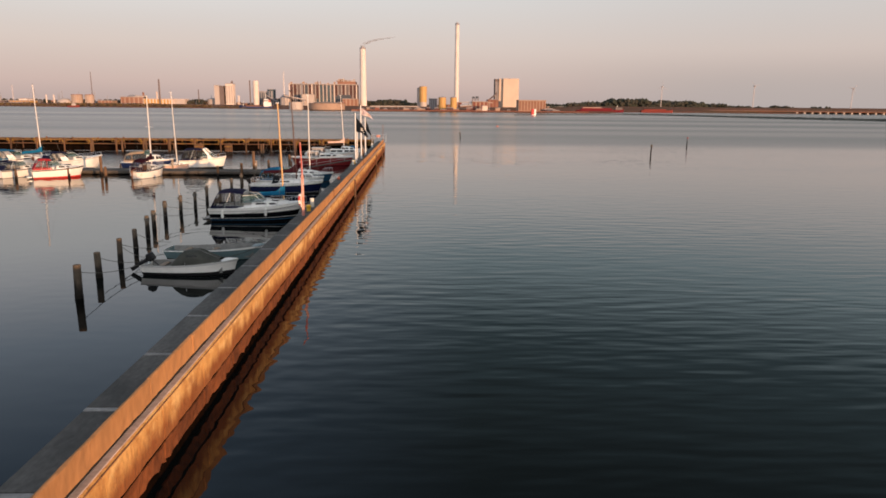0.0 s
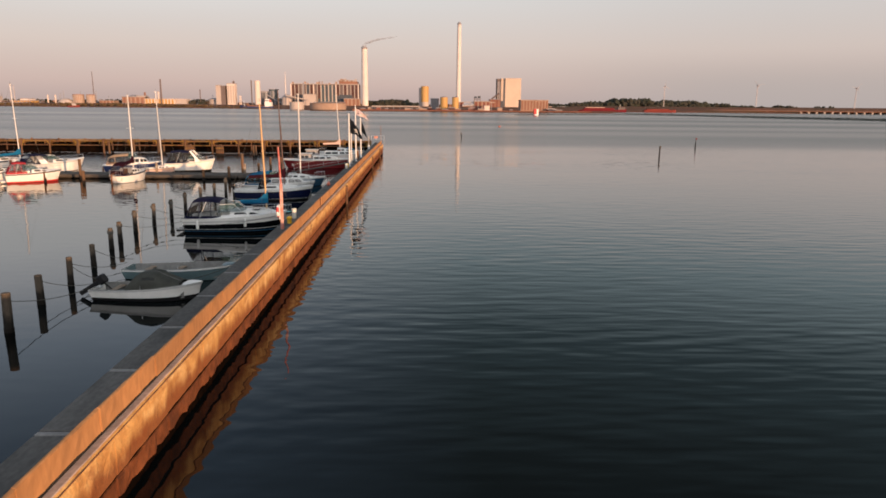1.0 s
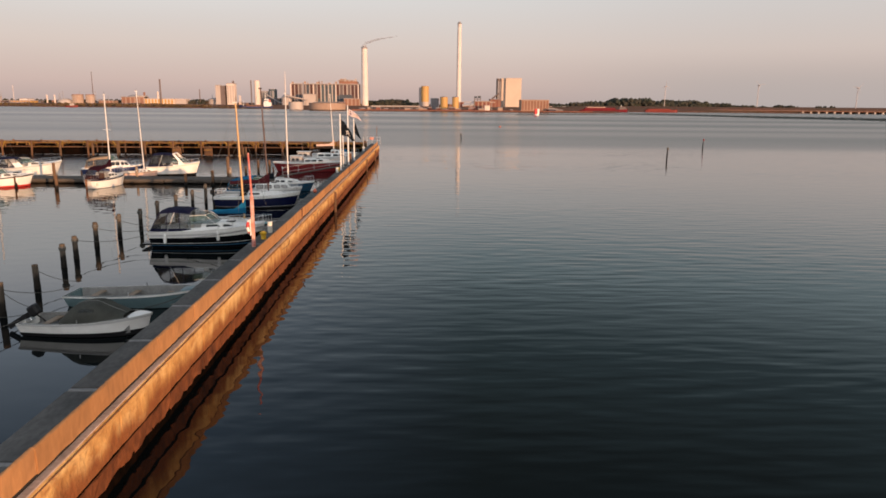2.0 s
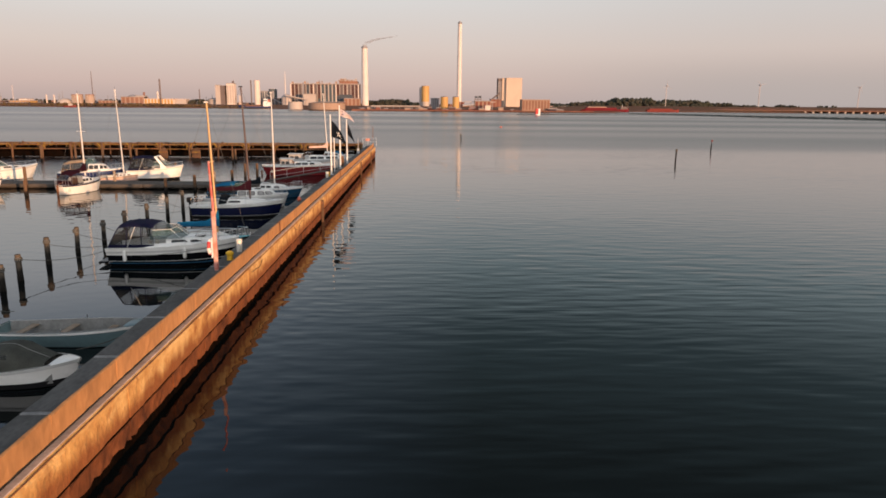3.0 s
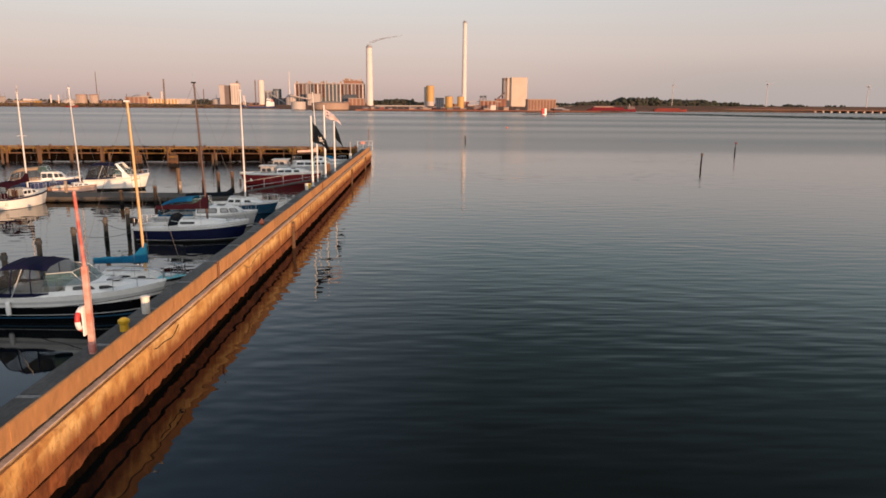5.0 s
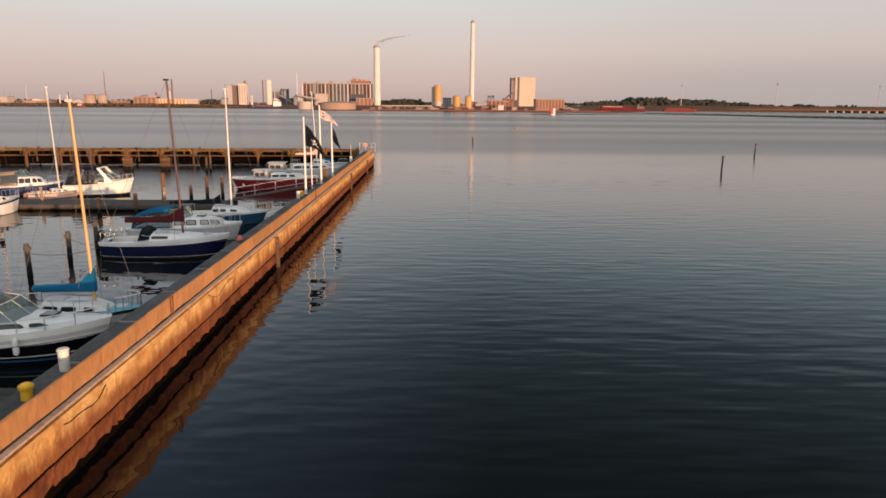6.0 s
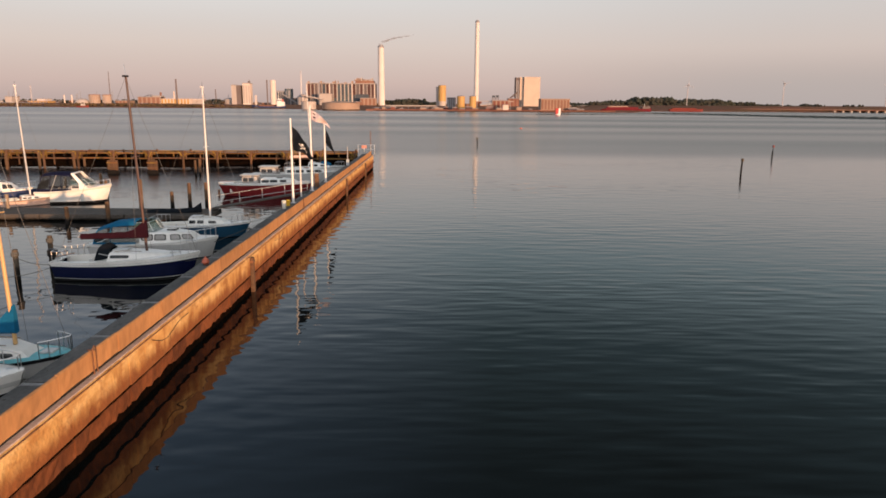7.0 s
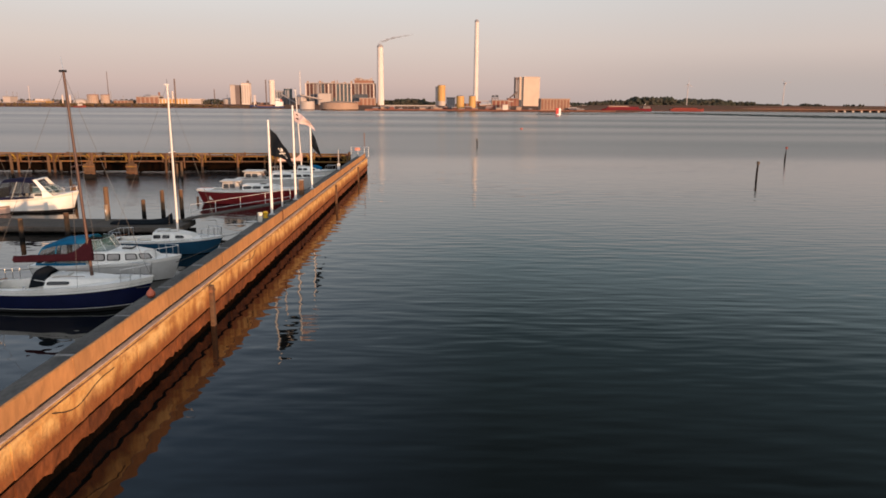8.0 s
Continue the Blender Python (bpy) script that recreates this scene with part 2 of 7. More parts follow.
def wall_material():
    """Old sprayed concrete: pale ochre, mottled, with rust runs that start at the shoulder and creep up from the seam."""
    m = material("wall_concrete", (0.57, 0.322, 0.112), 0.85, 0.14, 2.6, 9.0, 0.8, stretch=(1, 1.0, 1.0), tint=(0.40, 0.19, 0.06), depth=0.05, piece=0.05, gloss=0.2)
    n, l = m.node_tree.nodes, m.node_tree.links
    bs = n["Principled BSDF"]
    paint = bs.inputs["Base Color"].links[0].from_socket
    geo = n.new("ShaderNodeNewGeometry")

    def cloud(scale, sy, sz, detail):
        mp = n.new("ShaderNodeMapping")
        mp.inputs["Scale"].default_value = (1, sy, sz)
        l.new(geo.outputs["Position"], mp.inputs["Vector"])
        t = n.new("ShaderNodeTexNoise")
        t.inputs["Scale"].default_value, t.inputs["Detail"].default_value = scale, detail
        l.new(mp.outputs[0], t.inputs["Vector"])
        return t.outputs["Fac"]

    def spread(value, lo, hi, top):
        r = n.new("ShaderNodeMapRange")
        r.interpolation_type = "SMOOTHSTEP"
        r.inputs["From Min"].default_value, r.inputs["From Max"].default_value, r.inputs["To Max"].default_value = lo, hi, top
        l.new(value, r.inputs["Value"])
        return r.outputs[0]

    def over(under, colour, mask):
        x = n.new("ShaderNodeMix")
        x.data_type = "RGBA"
        x.inputs["B"].default_value = (*colour, 1)
        l.new(under, x.inputs["A"])
        l.new(mask, x.inputs["Factor"])
        return x.outputs["Result"]

    runs = spread(cloud(2.2, 1.0, 0.12, 4), 0.56, 0.74, 0.5)
    blots = spread(cloud(1.5, 1.0, 1.5, 6), 0.55, 0.72, 0.65)
    pale = spread(cloud(1.6, 0.6, 1.4, 5), 0.47, 0.66, 0.7)
    sep = n.new("ShaderNodeSeparateXYZ")
    l.new(geo.outputs["Position"], sep.inputs[0])
    low = n.new("ShaderNodeMath")
    low.operation = "MULTIPLY_ADD"
    l.new(cloud(2.1, 1.0, 0.3, 4), low.inputs[0])
    low.inputs[1].default_value = 0.9
    l.new(sep.outputs["Z"], low.inputs[2])
    damp = spread(low.outputs[0], 2.02, 1.46, 0.92)
    c = over(paint, (0.70, 0.455, 0.19), pale)
    c = over(c, (0.30, 0.11, 0.035), runs)
    c = over(c, (0.24, 0.085, 0.03), blots)
    c = over(c, (0.19, 0.060, 0.020), damp)
    l.new(c, bs.inputs["Base Color"])
    return m


WATER = water_material()
BOARD = material("parapet_concrete", (0.41, 0.200, 0.080), 0.8, 0.22, 0.9, 7.0, 0.3, stretch=(1, 1.0, 0.35), tint=(0.30, 0.15, 0.065), depth=0.03, piece=0.06, gloss=0.2)
WALL = wall_material()
FOOTING = material("wet_footing", (0.185, 0.062, 0.023), 0.7, 0.35, 1.3, 8.0, 0.6, stretch=(1, 1, 0.6), tint=(0.075, 0.026, 0.012), depth=0.05, gloss=0.15)
# waterline algae; the same black paints shade in wall seams and breakwater
ALGAE_SHADE = material("black_algae_shade", (0.0035, 0.0028, 0.0022), 1.0, 0.4, 1.5, 9.0, 0.5, tint=(0.008, 0.004, 0.0025), depth=0.05, gloss=0.0)
LEDGE = material("ledge_concrete", (0.50, 0.37, 0.30), 0.8, 0.3, 1.2, 9.0, 0.3)
DECK = material("deck_concrete", (0.112, 0.107, 0.102), 0.85, 0.35, 0.7, 7.0, 0.4, stretch=(1.5, 0.7, 1), tint=(0.066, 0.065, 0.063), piece=0.12, gloss=0.2)
DECK_JOINT = material("deck_joint_concrete", (0.24, 0.235, 0.23), 0.85, 0.3, 2.0, 12.0, 0.2, piece=0.2)
DARK = material("shadow_timber", (0.035, 0.03, 0.026), 0.85, 0.3, gloss=0.1)
RUST = material("rusty_iron", (0.22, 0.09, 0.035), 0.75, 0.4, 4.0, 25.0, 0.4, tint=(0.08, 0.035, 0.02))
PILE = material("grey_pile_timber", (0.085, 0.066, 0.049), 0.9, 0.4, 2.0, 20.0, 0.5, stretch=(2, 2, 0.3), tint=(0.08, 0.065, 0.05), piece=0.2, gloss=0.2)
def grown_over(m, dark, line, wander):
    """Weed and wet rot on standing timber: dark growth up to an uneven line above the water."""
    n, l = m.node_tree.nodes, m.node_tree.links
    bs = n["Principled BSDF"]
    wood = bs.inputs["Base Color"].links[0].from_socket
    geo = n.new("ShaderNodeNewGeometry")
    sep = n.new("ShaderNodeSeparateXYZ")
    l.new(geo.outputs["Position"], sep.inputs[0])
    mp = n.new("ShaderNodeMapping")
    mp.inputs["Scale"].default_value = (1, 1, 0.35)
    l.new(geo.outputs["Position"], mp.inputs["Vector"])
    t = n.new("ShaderNodeTexNoise")
    t.inputs["Scale"].default_value, t.inputs["Detail"].default_value = 4.5, 4
    l.new(mp.outputs[0], t.inputs["Vector"])
    up = n.new("ShaderNodeMath")
    up.operation = "MULTIPLY_ADD"
    l.new(t.outputs["Fac"], up.inputs[0])
    up.inputs[1].default_value = wander
    l.new(sep.outputs["Z"], up.inputs[2])
    r = n.new("ShaderNodeMapRange")
    r.interpolation_type = "SMOOTHSTEP"
    r.inputs["From Min"].default_value, r.inputs["From Max"].default_value = line + wander * 0.5 + 0.18, line + wander * 0.5 - 0.12
    l.new(up.outputs[0], r.inputs["Value"])
    x = n.new("ShaderNodeMix")
    x.data_type = "RGBA"
    x.inputs["B"].default_value = (*dark, 1)
    l.new(wood, x.inputs["A"])
    l.new(r.outputs[0], x.inputs["Factor"])
    l.new(x.outputs["Result"], bs.inputs["Base Color"])


grown_over(PILE, (0.014, 0.012, 0.010), 0.72, 0.7)
PILE_WET = material("wet_pile_timber", (0.012, 0.010, 0.008), 0.7, 0.4, 3.0, 20.0, 0.4, gloss=0.12)
LICHEN = material("lichen_timber", (0.13, 0.060, 0.028), 0.9, 0.4, 1.2, 9.0, 0.5, tint=(0.17, 0.105, 0.028), piece=0.4, gloss=0.15)
LICHEN_CLUMP = material("yellow_lichen", (0.26, 0.16, 0.030), 0.95, 0.4, 3.0, 16.0, 0.6, tint=(0.13, 0.075, 0.03), piece=0.25, gloss=0.1)
BROWN_TIMBER = material("brown_timber", (0.12, 0.062, 0.036), 0.9, 0.4, 1.5, 12.0, 0.5, stretch=(0.4, 2, 1), tint=(0.08, 0.05, 0.03), piece=0.25, gloss=0.2)
PONTOON_PILE = material("brown_pile_timber", (0.15, 0.085, 0.048), 0.9, 0.4, 1.5, 12.0, 0.5, stretch=(2, 2, 0.3), tint=(0.08, 0.05, 0.03), piece=0.25, gloss=0.2)
grown_over(PONTOON_PILE, (0.012, 0.010, 0.009), 0.5, 0.5)
PALE_TIMBER = material("bleached_timber", (0.42, 0.38, 0.34), 0.9, 0.3, 2.0, 14.0, 0.4)
PONTOON = material("pontoon_concrete", (0.085, 0.072, 0.062), 0.85, 0.35, 1.4, 9.0, 0.4, tint=(0.06, 0.054, 0.047), gloss=0.2)
GEL_WHITE = material("white_gelcoat", (0.74, 0.73, 0.70), 0.28, 0.06, 1.2, 6.0, 0.0, tint=(0.62, 0.61, 0.57))
GEL_GREY = material("grey_white_gelcoat", (0.48, 0.48, 0.47), 0.4, 0.10, 1.5, 6.0, 0.0, tint=(0.44, 0.44, 0.42))
CREAM = material("cream_deck_paint", (0.62, 0.58, 0.50), 0.45, 0.1, 1.5, 8.0, 0.05)
NAVY = material("navy_gelcoat", (0.006, 0.009, 0.036), 0.22, 0.15, 2.0, 8.0, 0.0, gloss=0.3)
BLACK_HULL = material("black_hull_paint", (0.003, 0.0035, 0.005), 0.25, 0.2, 2.0, 8.0, 0.0, gloss=0.12)
BLUE_HULL = material("blue_hull_paint", (0.012, 0.06, 0.115), 0.3, 0.15, 2.0, 8.0, 0.0, gloss=0.3)
RED_HULL = material("dark_red_hull_paint", (0.17, 0.012, 0.014), 0.35, 0.2, 2.0, 8.0, 0.02, gloss=0.3)
PALE_BLUE = material("pale_blue_hull_paint", (0.105, 0.165, 0.175), 0.4, 0.15, 2.0, 8.0, 0.02)
TURQUOISE = material("turquoise_deck_paint", (0.13, 0.42, 0.46), 0.5, 0.1, 2.0, 9.0, 0.03)
ANTIFOUL = material("dark_antifouling", (0.005, 0.0045, 0.0045), 0.6, 0.3, gloss=0.08)
RED_BAND = material("red_boot_band", (0.42, 0.03, 0.025), 0.4, 0.15)
BLACK = material("black_rubber", (0.012, 0.012, 0.013), 0.5, 0.2, gloss=0.2)
NAVY_CLOTH = material("navy_canvas", (0.011, 0.012, 0.034), 0.85, 0.25, 3.0, 40.0, 0.3, gloss=0.05)
BLUE_CLOTH = material("bright_blue_canvas", (0.008, 0.105, 0.21), 0.85, 0.2, 3.0, 40.0, 0.3, gloss=0.1)
BLACK_CLOTH = material("black_canvas", (0.016, 0.011, 0.013), 0.9, 0.3, 3.0, 40.0, 0.3, gloss=0.03)
MAROON_CLOTH = material("maroon_canvas", (0.024, 0.007, 0.012), 0.85, 0.25, 3.0, 40.0, 0.3, gloss=0.03)
RED_CLOTH = material("red_canvas", (0.42, 0.03, 0.035), 0.85, 0.2, 3.0, 40.0, 0.3, gloss=0.1)
GREEN_CLOTH = material("grey_green_canvas", (0.062, 0.064, 0.056), 0.9, 0.3, 2.5, 30.0, 0.4, gloss=0.1)
TAN_CLOTH = material("tan_canvas", (0.40, 0.26, 0.15), 0.9, 0.2, 2.5, 30.0, 0.3)
PINK_CLOTH = material("faded_pink_canvas", (0.62, 0.42, 0.34), 0.85, 0.2, 2.5, 30.0, 0.3)
BLACK_CLOTH = material("black_flag_cloth", (0.010, 0.013, 0.017), 0.95, 0.2, 3.0, 40.0, 0.2, gloss=0.05)
WHITE_CLOTH = material("white_flag_cloth", (0.72, 0.70, 0.68), 0.9, 0.1, 3.0, 40.0, 0.2)
WINDOW = glass_material("dark_window", (0.012, 0.014, 0.016))
VINYL = glass_material("clear_vinyl", (0.04, 0.045, 0.045), 0.10, 0.78)
SCREEN = glass_material("tinted_screen", (0.06, 0.12, 0.12), 0.04, 0.66)
WIRE = material("grey_rigging_wire", (0.10, 0.095, 0.09), 0.7, 0.1, bump=0)
STEEL = material("stainless_steel", (0.55, 0.55, 0.55), 0.3, 0.1, metal=1.0, bump=0)
ALU = material("pale_mast_alloy", (0.66, 0.62, 0.58), 0.45, 0.1, 2, 20, 0.0)
VARNISH = material("varnished_spruce", (0.60, 0.36, 0.15), 0.4, 0.2, 2.0, 25.0, 0.1, stretch=(3, 3, 0.3))
BROWN_MAST = material("brown_mast_paint", (0.085, 0.040, 0.028), 0.5, 0.25, 2.0, 25.0, 0.1, stretch=(3, 3, 0.3))
WOOD = material("mahogany", (0.22, 0.09, 0.04), 0.45, 0.3, 2.0, 18.0, 0.2, stretch=(0.5, 3, 3))
TEAK = material("weathered_teak", (0.26, 0.19, 0.13), 0.7, 0.3, 2.0, 18.0, 0.2, stretch=(0.5, 5, 1))
WHITE_PAINT = material("white_paint", (0.74, 0.72, 0.69), 0.5, 0.1, 1.5, 10.0, 0.05)
RED_PAINT = material("faded_red_paint", (0.42, 0.075, 0.055), 0.6, 0.25, 4.0, 14.0, 0.1, tint=(0.50, 0.26, 0.21))
PINK_POST = material("faded_pink_post", (0.46, 0.17, 0.12), 0.65, 0.25, 3.0, 14.0, 0.1, tint=(0.56, 0.36, 0.30))
BUOY_RED = material("lifebuoy_red", (0.46, 0.025, 0.022), 0.5, 0.1)
YELLOW = material("yellow_paint", (0.66, 0.38, 0.02), 0.5, 0.15, 3, 12, 0.05)
ORANGE = material("orange_float", (0.52, 0.12, 0.06), 0.5, 0.1)
ROPE = material("mooring_rope", (0.10, 0.095, 0.085), 0.9, 0.3, 8, 60, 0.2, gloss=0.1)


# ---- mesh helpers ----
def part(name, bm, mat, parent=None, label="", smooth=False):
    me = bpy.data.meshes.new(name)
    bm.normal_update()
    bm.to_mesh(me)
    bm.free()
    me.materials.append(mat)
    if smooth:
        for f in me.polygons:
            f.use_smooth = True
        me.set_sharp_from_angle(angle=radians(38))
    ob = new(name, me)
    ob.parent = parent
    return tagged(ob, label)


def piece(name, data, parent, x, y, z, rz=0.0):
    ob = new(name, data)
    ob.parent = parent
    ob.matrix_basis = pose(x, y, z, 0, 0, rz)
    return ob


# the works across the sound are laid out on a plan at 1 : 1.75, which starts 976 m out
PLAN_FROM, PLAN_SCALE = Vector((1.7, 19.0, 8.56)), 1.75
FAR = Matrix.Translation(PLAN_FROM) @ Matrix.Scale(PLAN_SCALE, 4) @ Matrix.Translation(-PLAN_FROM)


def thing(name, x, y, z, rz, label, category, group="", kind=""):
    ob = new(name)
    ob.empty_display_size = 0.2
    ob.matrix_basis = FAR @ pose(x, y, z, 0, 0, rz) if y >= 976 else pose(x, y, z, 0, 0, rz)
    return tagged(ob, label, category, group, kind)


def add_box(bm, x0, x1, y0, y1, z0, z1, bevel=0.0):
    vs = [bm.verts.new(c) for c in ((x0, y0, z0), (x1, y0, z0), (x1, y1, z0), (x0, y1, z0), (x0, y0, z1), (x1, y0, z1), (x1, y1, z1), (x0, y1, z1))]
    fs = [bm.faces.new([vs[i] for i in q]) for q in ((3, 2, 1, 0), (4, 5, 6, 7), (0, 1, 5, 4), (1, 2, 6, 5), (2, 3, 7, 6), (3, 0, 4, 7))]
    if bevel:
        es = list({e for f in fs for e in f.edges})
        bmesh.ops.bevel(bm, geom=es, offset=bevel, segments=1, affect="EDGES")
    return bm


def box(x0, x1, y0, y1, z0, z1, bevel=0.0):
    return add_box(bmesh.new(), x0, x1, y0, y1, z0, z1, bevel)


def add_tube(bm, pts, r, n=8, r_end=None, cap=True):
    """A round bar along the points, tapering from r to r_end."""
    pts = [Vector(q) for q in pts]
    rings = []
    last = len(pts) - 1
    for i, q in enumerate(pts):
        way = (pts[min(i + 1, last)] - pts[max(i - 1, 0)]).normalized()
        side = way.cross(Vector((0, 0, 1)))
        if side.length < 0.05:
            side = way.cross(Vector((1, 0, 0)))
        side.normalize()
        up = side.cross(way)
        rr = r if r_end is None else r + (r_end - r) * i / last
        rings.append([bm.verts.new(q + side * math.cos(a) * rr + up * math.sin(a) * rr) for a in [2 * math.pi * k / n for k in range(n)]])
    for a, b in zip(rings, rings[1:]):
        for k in range(n):
            bm.faces.new((a[k], a[(k + 1) % n], b[(k + 1) % n], b[k]))
    if cap:
        bm.faces.new(rings[0][::-1])
        bm.faces.new(rings[-1])
    return bm


def tube(pts, r, n=8, r_end=None):
    return add_tube(bmesh.new(), pts, r, n, r_end)


def lathe(profile, n=20):
    """Turned solid about z from (radius, height) pairs."""
    bm = bmesh.new()
    rings = [[bm.verts.new((r * math.cos(2 * math.pi * k / n), r * math.sin(2 * math.pi * k / n), z)) for k in range(n)] for r, z in profile]
    for a, b in zip(rings, rings[1:]):
        for k in range(n):
            bm.faces.new((a[k], a[(k + 1) % n], b[(k + 1) % n], b[k]))
    bm.faces.new(rings[0][::-1])
    bm.faces.new(rings[-1])
    return bm


def skin(rows, closed=False, thick=0.0):
    """A sheet through rows of points, given a thickness where asked."""
    bm = bmesh.new()
    vs = [[bm.verts.new(q) for q in row] for row in rows]
    for a, b in zip(vs, vs[1:]):
        m = len(a)
        for k in range(m if closed else m - 1):
            quad = [a[k], a[(k + 1) % m], b[(k + 1) % m], b[k]]
            bm.faces.new(quad)
    bmesh.ops.remove_doubles(bm, verts=bm.verts, dist=1e-4)
    bmesh.ops.recalc_face_normals(bm, faces=bm.faces)
    if thick:
        bmesh.ops.solidify(bm, geom=bm.faces[:], thickness=thick)
    return bm


# ---- setting: water and far land ----
def ground_grid(name, xs, ys, height, mat):
    bm = bmesh.new()
    vs = [[bm.verts.new((x, y, height(x, y))) for x in xs] for y in ys]
    for a, b in zip(vs, vs[1:]):
        for k in range(len(xs) - 1):
            bm.faces.new((a[k], a[k + 1], b[k + 1], b[k]))
    return part(name, bm, mat, smooth=True)


sea = ground_grid("water", [-4900, -400, -60, 0, 60, 400, 4900], [-4900, -200, 0, 100, 200, 900, 4900], lambda x, y: 0.12, WATER)
tagged(sea, "calm dark teal sea with fine wind ripples", "water", kind="structure")
LAND = material("rough_grass_shore", (0.20, 0.078, 0.048), 0.95, 0.5, 0.03, 0.3, 0.0, tint=(0.10, 0.065, 0.035), gloss=0.08)
ROCKS = material("rubble_bank", (0.085, 0.085, 0.07), 0.95, 0.4, 0.1, 0.8, 0.0)


def shore_line(x):
    """Where the far shore begins, by x."""
    knots = ((-5000, 880), (-400, 880), (-250, 868), (-170, 850), (-110, 770), (-40, 725), (190, 732), (260, 880), (420, 915), (5000, 925))
    for (xa, ya), (xb, yb) in zip(knots, knots[1:]):
        if x <= xb:
            f = (x - xa) / (xb - xa)
            return ya + (yb - ya) * f * f * (3 - 2 * f) + 4 * math.sin(x / 47.0 + 1)
    return 930


def shore_height(x, y):
    d = y - shore_line(x)
    if d < 0:
        return -1.5
    top = 1.0 + 5.0 * min(1, max(0, (x - 330) / 90))
    return min(top, 0.4 + d * 0.13) + 0.15 * math.sin(x / 33.0) * min(1, d / 40)


far_xs = [-4800, -2400, -1400] + [-1000 + 20 * i for i in range(101)] + [1400, 2400, 4800]
far_ys = [704 + 8 * i for i in range(47)] + [1150, 1300, 1800, 3000, 4900]
land = ground_grid("ground", far_xs, far_ys, shore_height, LAND)
tagged(land, "low grassy industrial shore across the sound", "shore", kind="structure")

bank_pts = [(76, 565), (110, 590), (150, 622), (196, 664), (228, 625), (256, 548), (278, 508), (300, 470), (345, 400)]
bm = bmesh.new()
rnd = random.Random(3)
rows = []
for i in range(len(bank_pts) - 1):
    for k in range(14):
        f = k / 14
        x = bank_pts[i][0] * (1 - f) + bank_pts[i + 1][0] * f
        y = bank_pts[i][1] * (1 - f) + bank_pts[i + 1][1] * f
        top = (0.6 if i < 3 else 1.15) + 0.1 * max(0, i - 3) + rnd.uniform(-0.2, 0.2)
        rows.append([(x, y - 6, -0.4), (x + rnd.uniform(-1, 1), y - 2, top * 0.7), (x, y + 1, top), (x, y + 6, -0.4)])
bank = part("ground", skin(rows), ROCKS, smooth=False)
tagged(bank, "low dark rubble bank just above the water", "bank", kind="structure")

# ---- far works ----
PALE_CLAD = material("pale_cladding", (0.39, 0.33, 0.295), 0.7, 0.08, 0.05, 0.5, 0.0)
GREY_CLAD = material("grey_cladding", (0.26, 0.25, 0.26), 0.7, 0.15, 0.05, 0.5, 0.0, gloss=0.08)
BRICK_CLAD = material("red_brown_cladding", (0.24, 0.125, 0.09), 0.8, 0.2, 0.05, 0.5, 0.0, gloss=0.08)
TAN_CLAD = material("tan_cladding", (0.31, 0.21, 0.155), 0.8, 0.15, 0.05, 0.5, 0.0)
DARK_CLAD = material("dark_blue_cladding", (0.075, 0.085, 0.10), 0.6, 0.2, 0.05, 0.5, 0.0, gloss=0.08)
STACK = material("dark_grey_stack", (0.15, 0.12, 0.115), 0.8, 0.15, 0.05, 0.5, 0.0, gloss=0.08)
MAROON_CLAD = material("maroon_cladding", (0.095, 0.052, 0.048), 0.7, 0.2, 0.05, 0.5, 0.0, gloss=0.08)
YELLOW_CLAD = material("yellow_silo_paint", (0.44, 0.25, 0.075), 0.6, 0.15, 0.08, 0.6, 0.0)
CHIMNEY = material("chimney_concrete", (0.58, 0.52, 0.48), 0.8, 0.08, 0.05, 0.5, 0.0)
SHIP_BLUE = material("ship_blue_paint", (0.035, 0.05, 0.12), 0.5, 0.2, 0.1, 0.8, 0.0, gloss=0.08)
SHIP_RED = material("ship_red_paint", (0.12, 0.011, 0.018), 0.5, 0.2, 0.1, 0.8, 0.0, gloss=0.08)
SHIP_ORANGE = material("orange_brown_paint", (0.17, 0.036, 0.030), 0.6, 0.2, 0.1, 0.8, 0.0, gloss=0.08)
WOODS = material("far_woods_leaves", (0.036, 0.042, 0.032), 0.95, 0.3, 0.05, 0.5, 0.0, tint=(0.048, 0.044, 0.036), gloss=0.08)
HALL_CLAD = material("pale_tan_cladding", (0.50, 0.39, 0.31), 0.8, 0.10, 0.05, 0.5, 0.0)
RIB_CLAD = material("white_rib_cladding", (0.60, 0.50, 0.44), 0.7, 0.08, 0.05, 0.5, 0.0, gloss=0.1)
RUST_CLAD = material("rust_red_cladding", (0.19, 0.075, 0.058), 0.8, 0.2, 0.05, 0.5, 0.0, gloss=0.08)
TEAL_CLAD = material("teal_grey_cladding", (0.075, 0.10, 0.115), 0.7, 0.15, 0.05, 0.5, 0.0, gloss=0.08)
# haze is mixed into this grey, so far towers fade towards the sky
HAZY_STEEL = material("hazy_tower_grey", (0.42, 0.37, 0.36), 0.7, 0.1, 0.05, 0.5, 0.0)


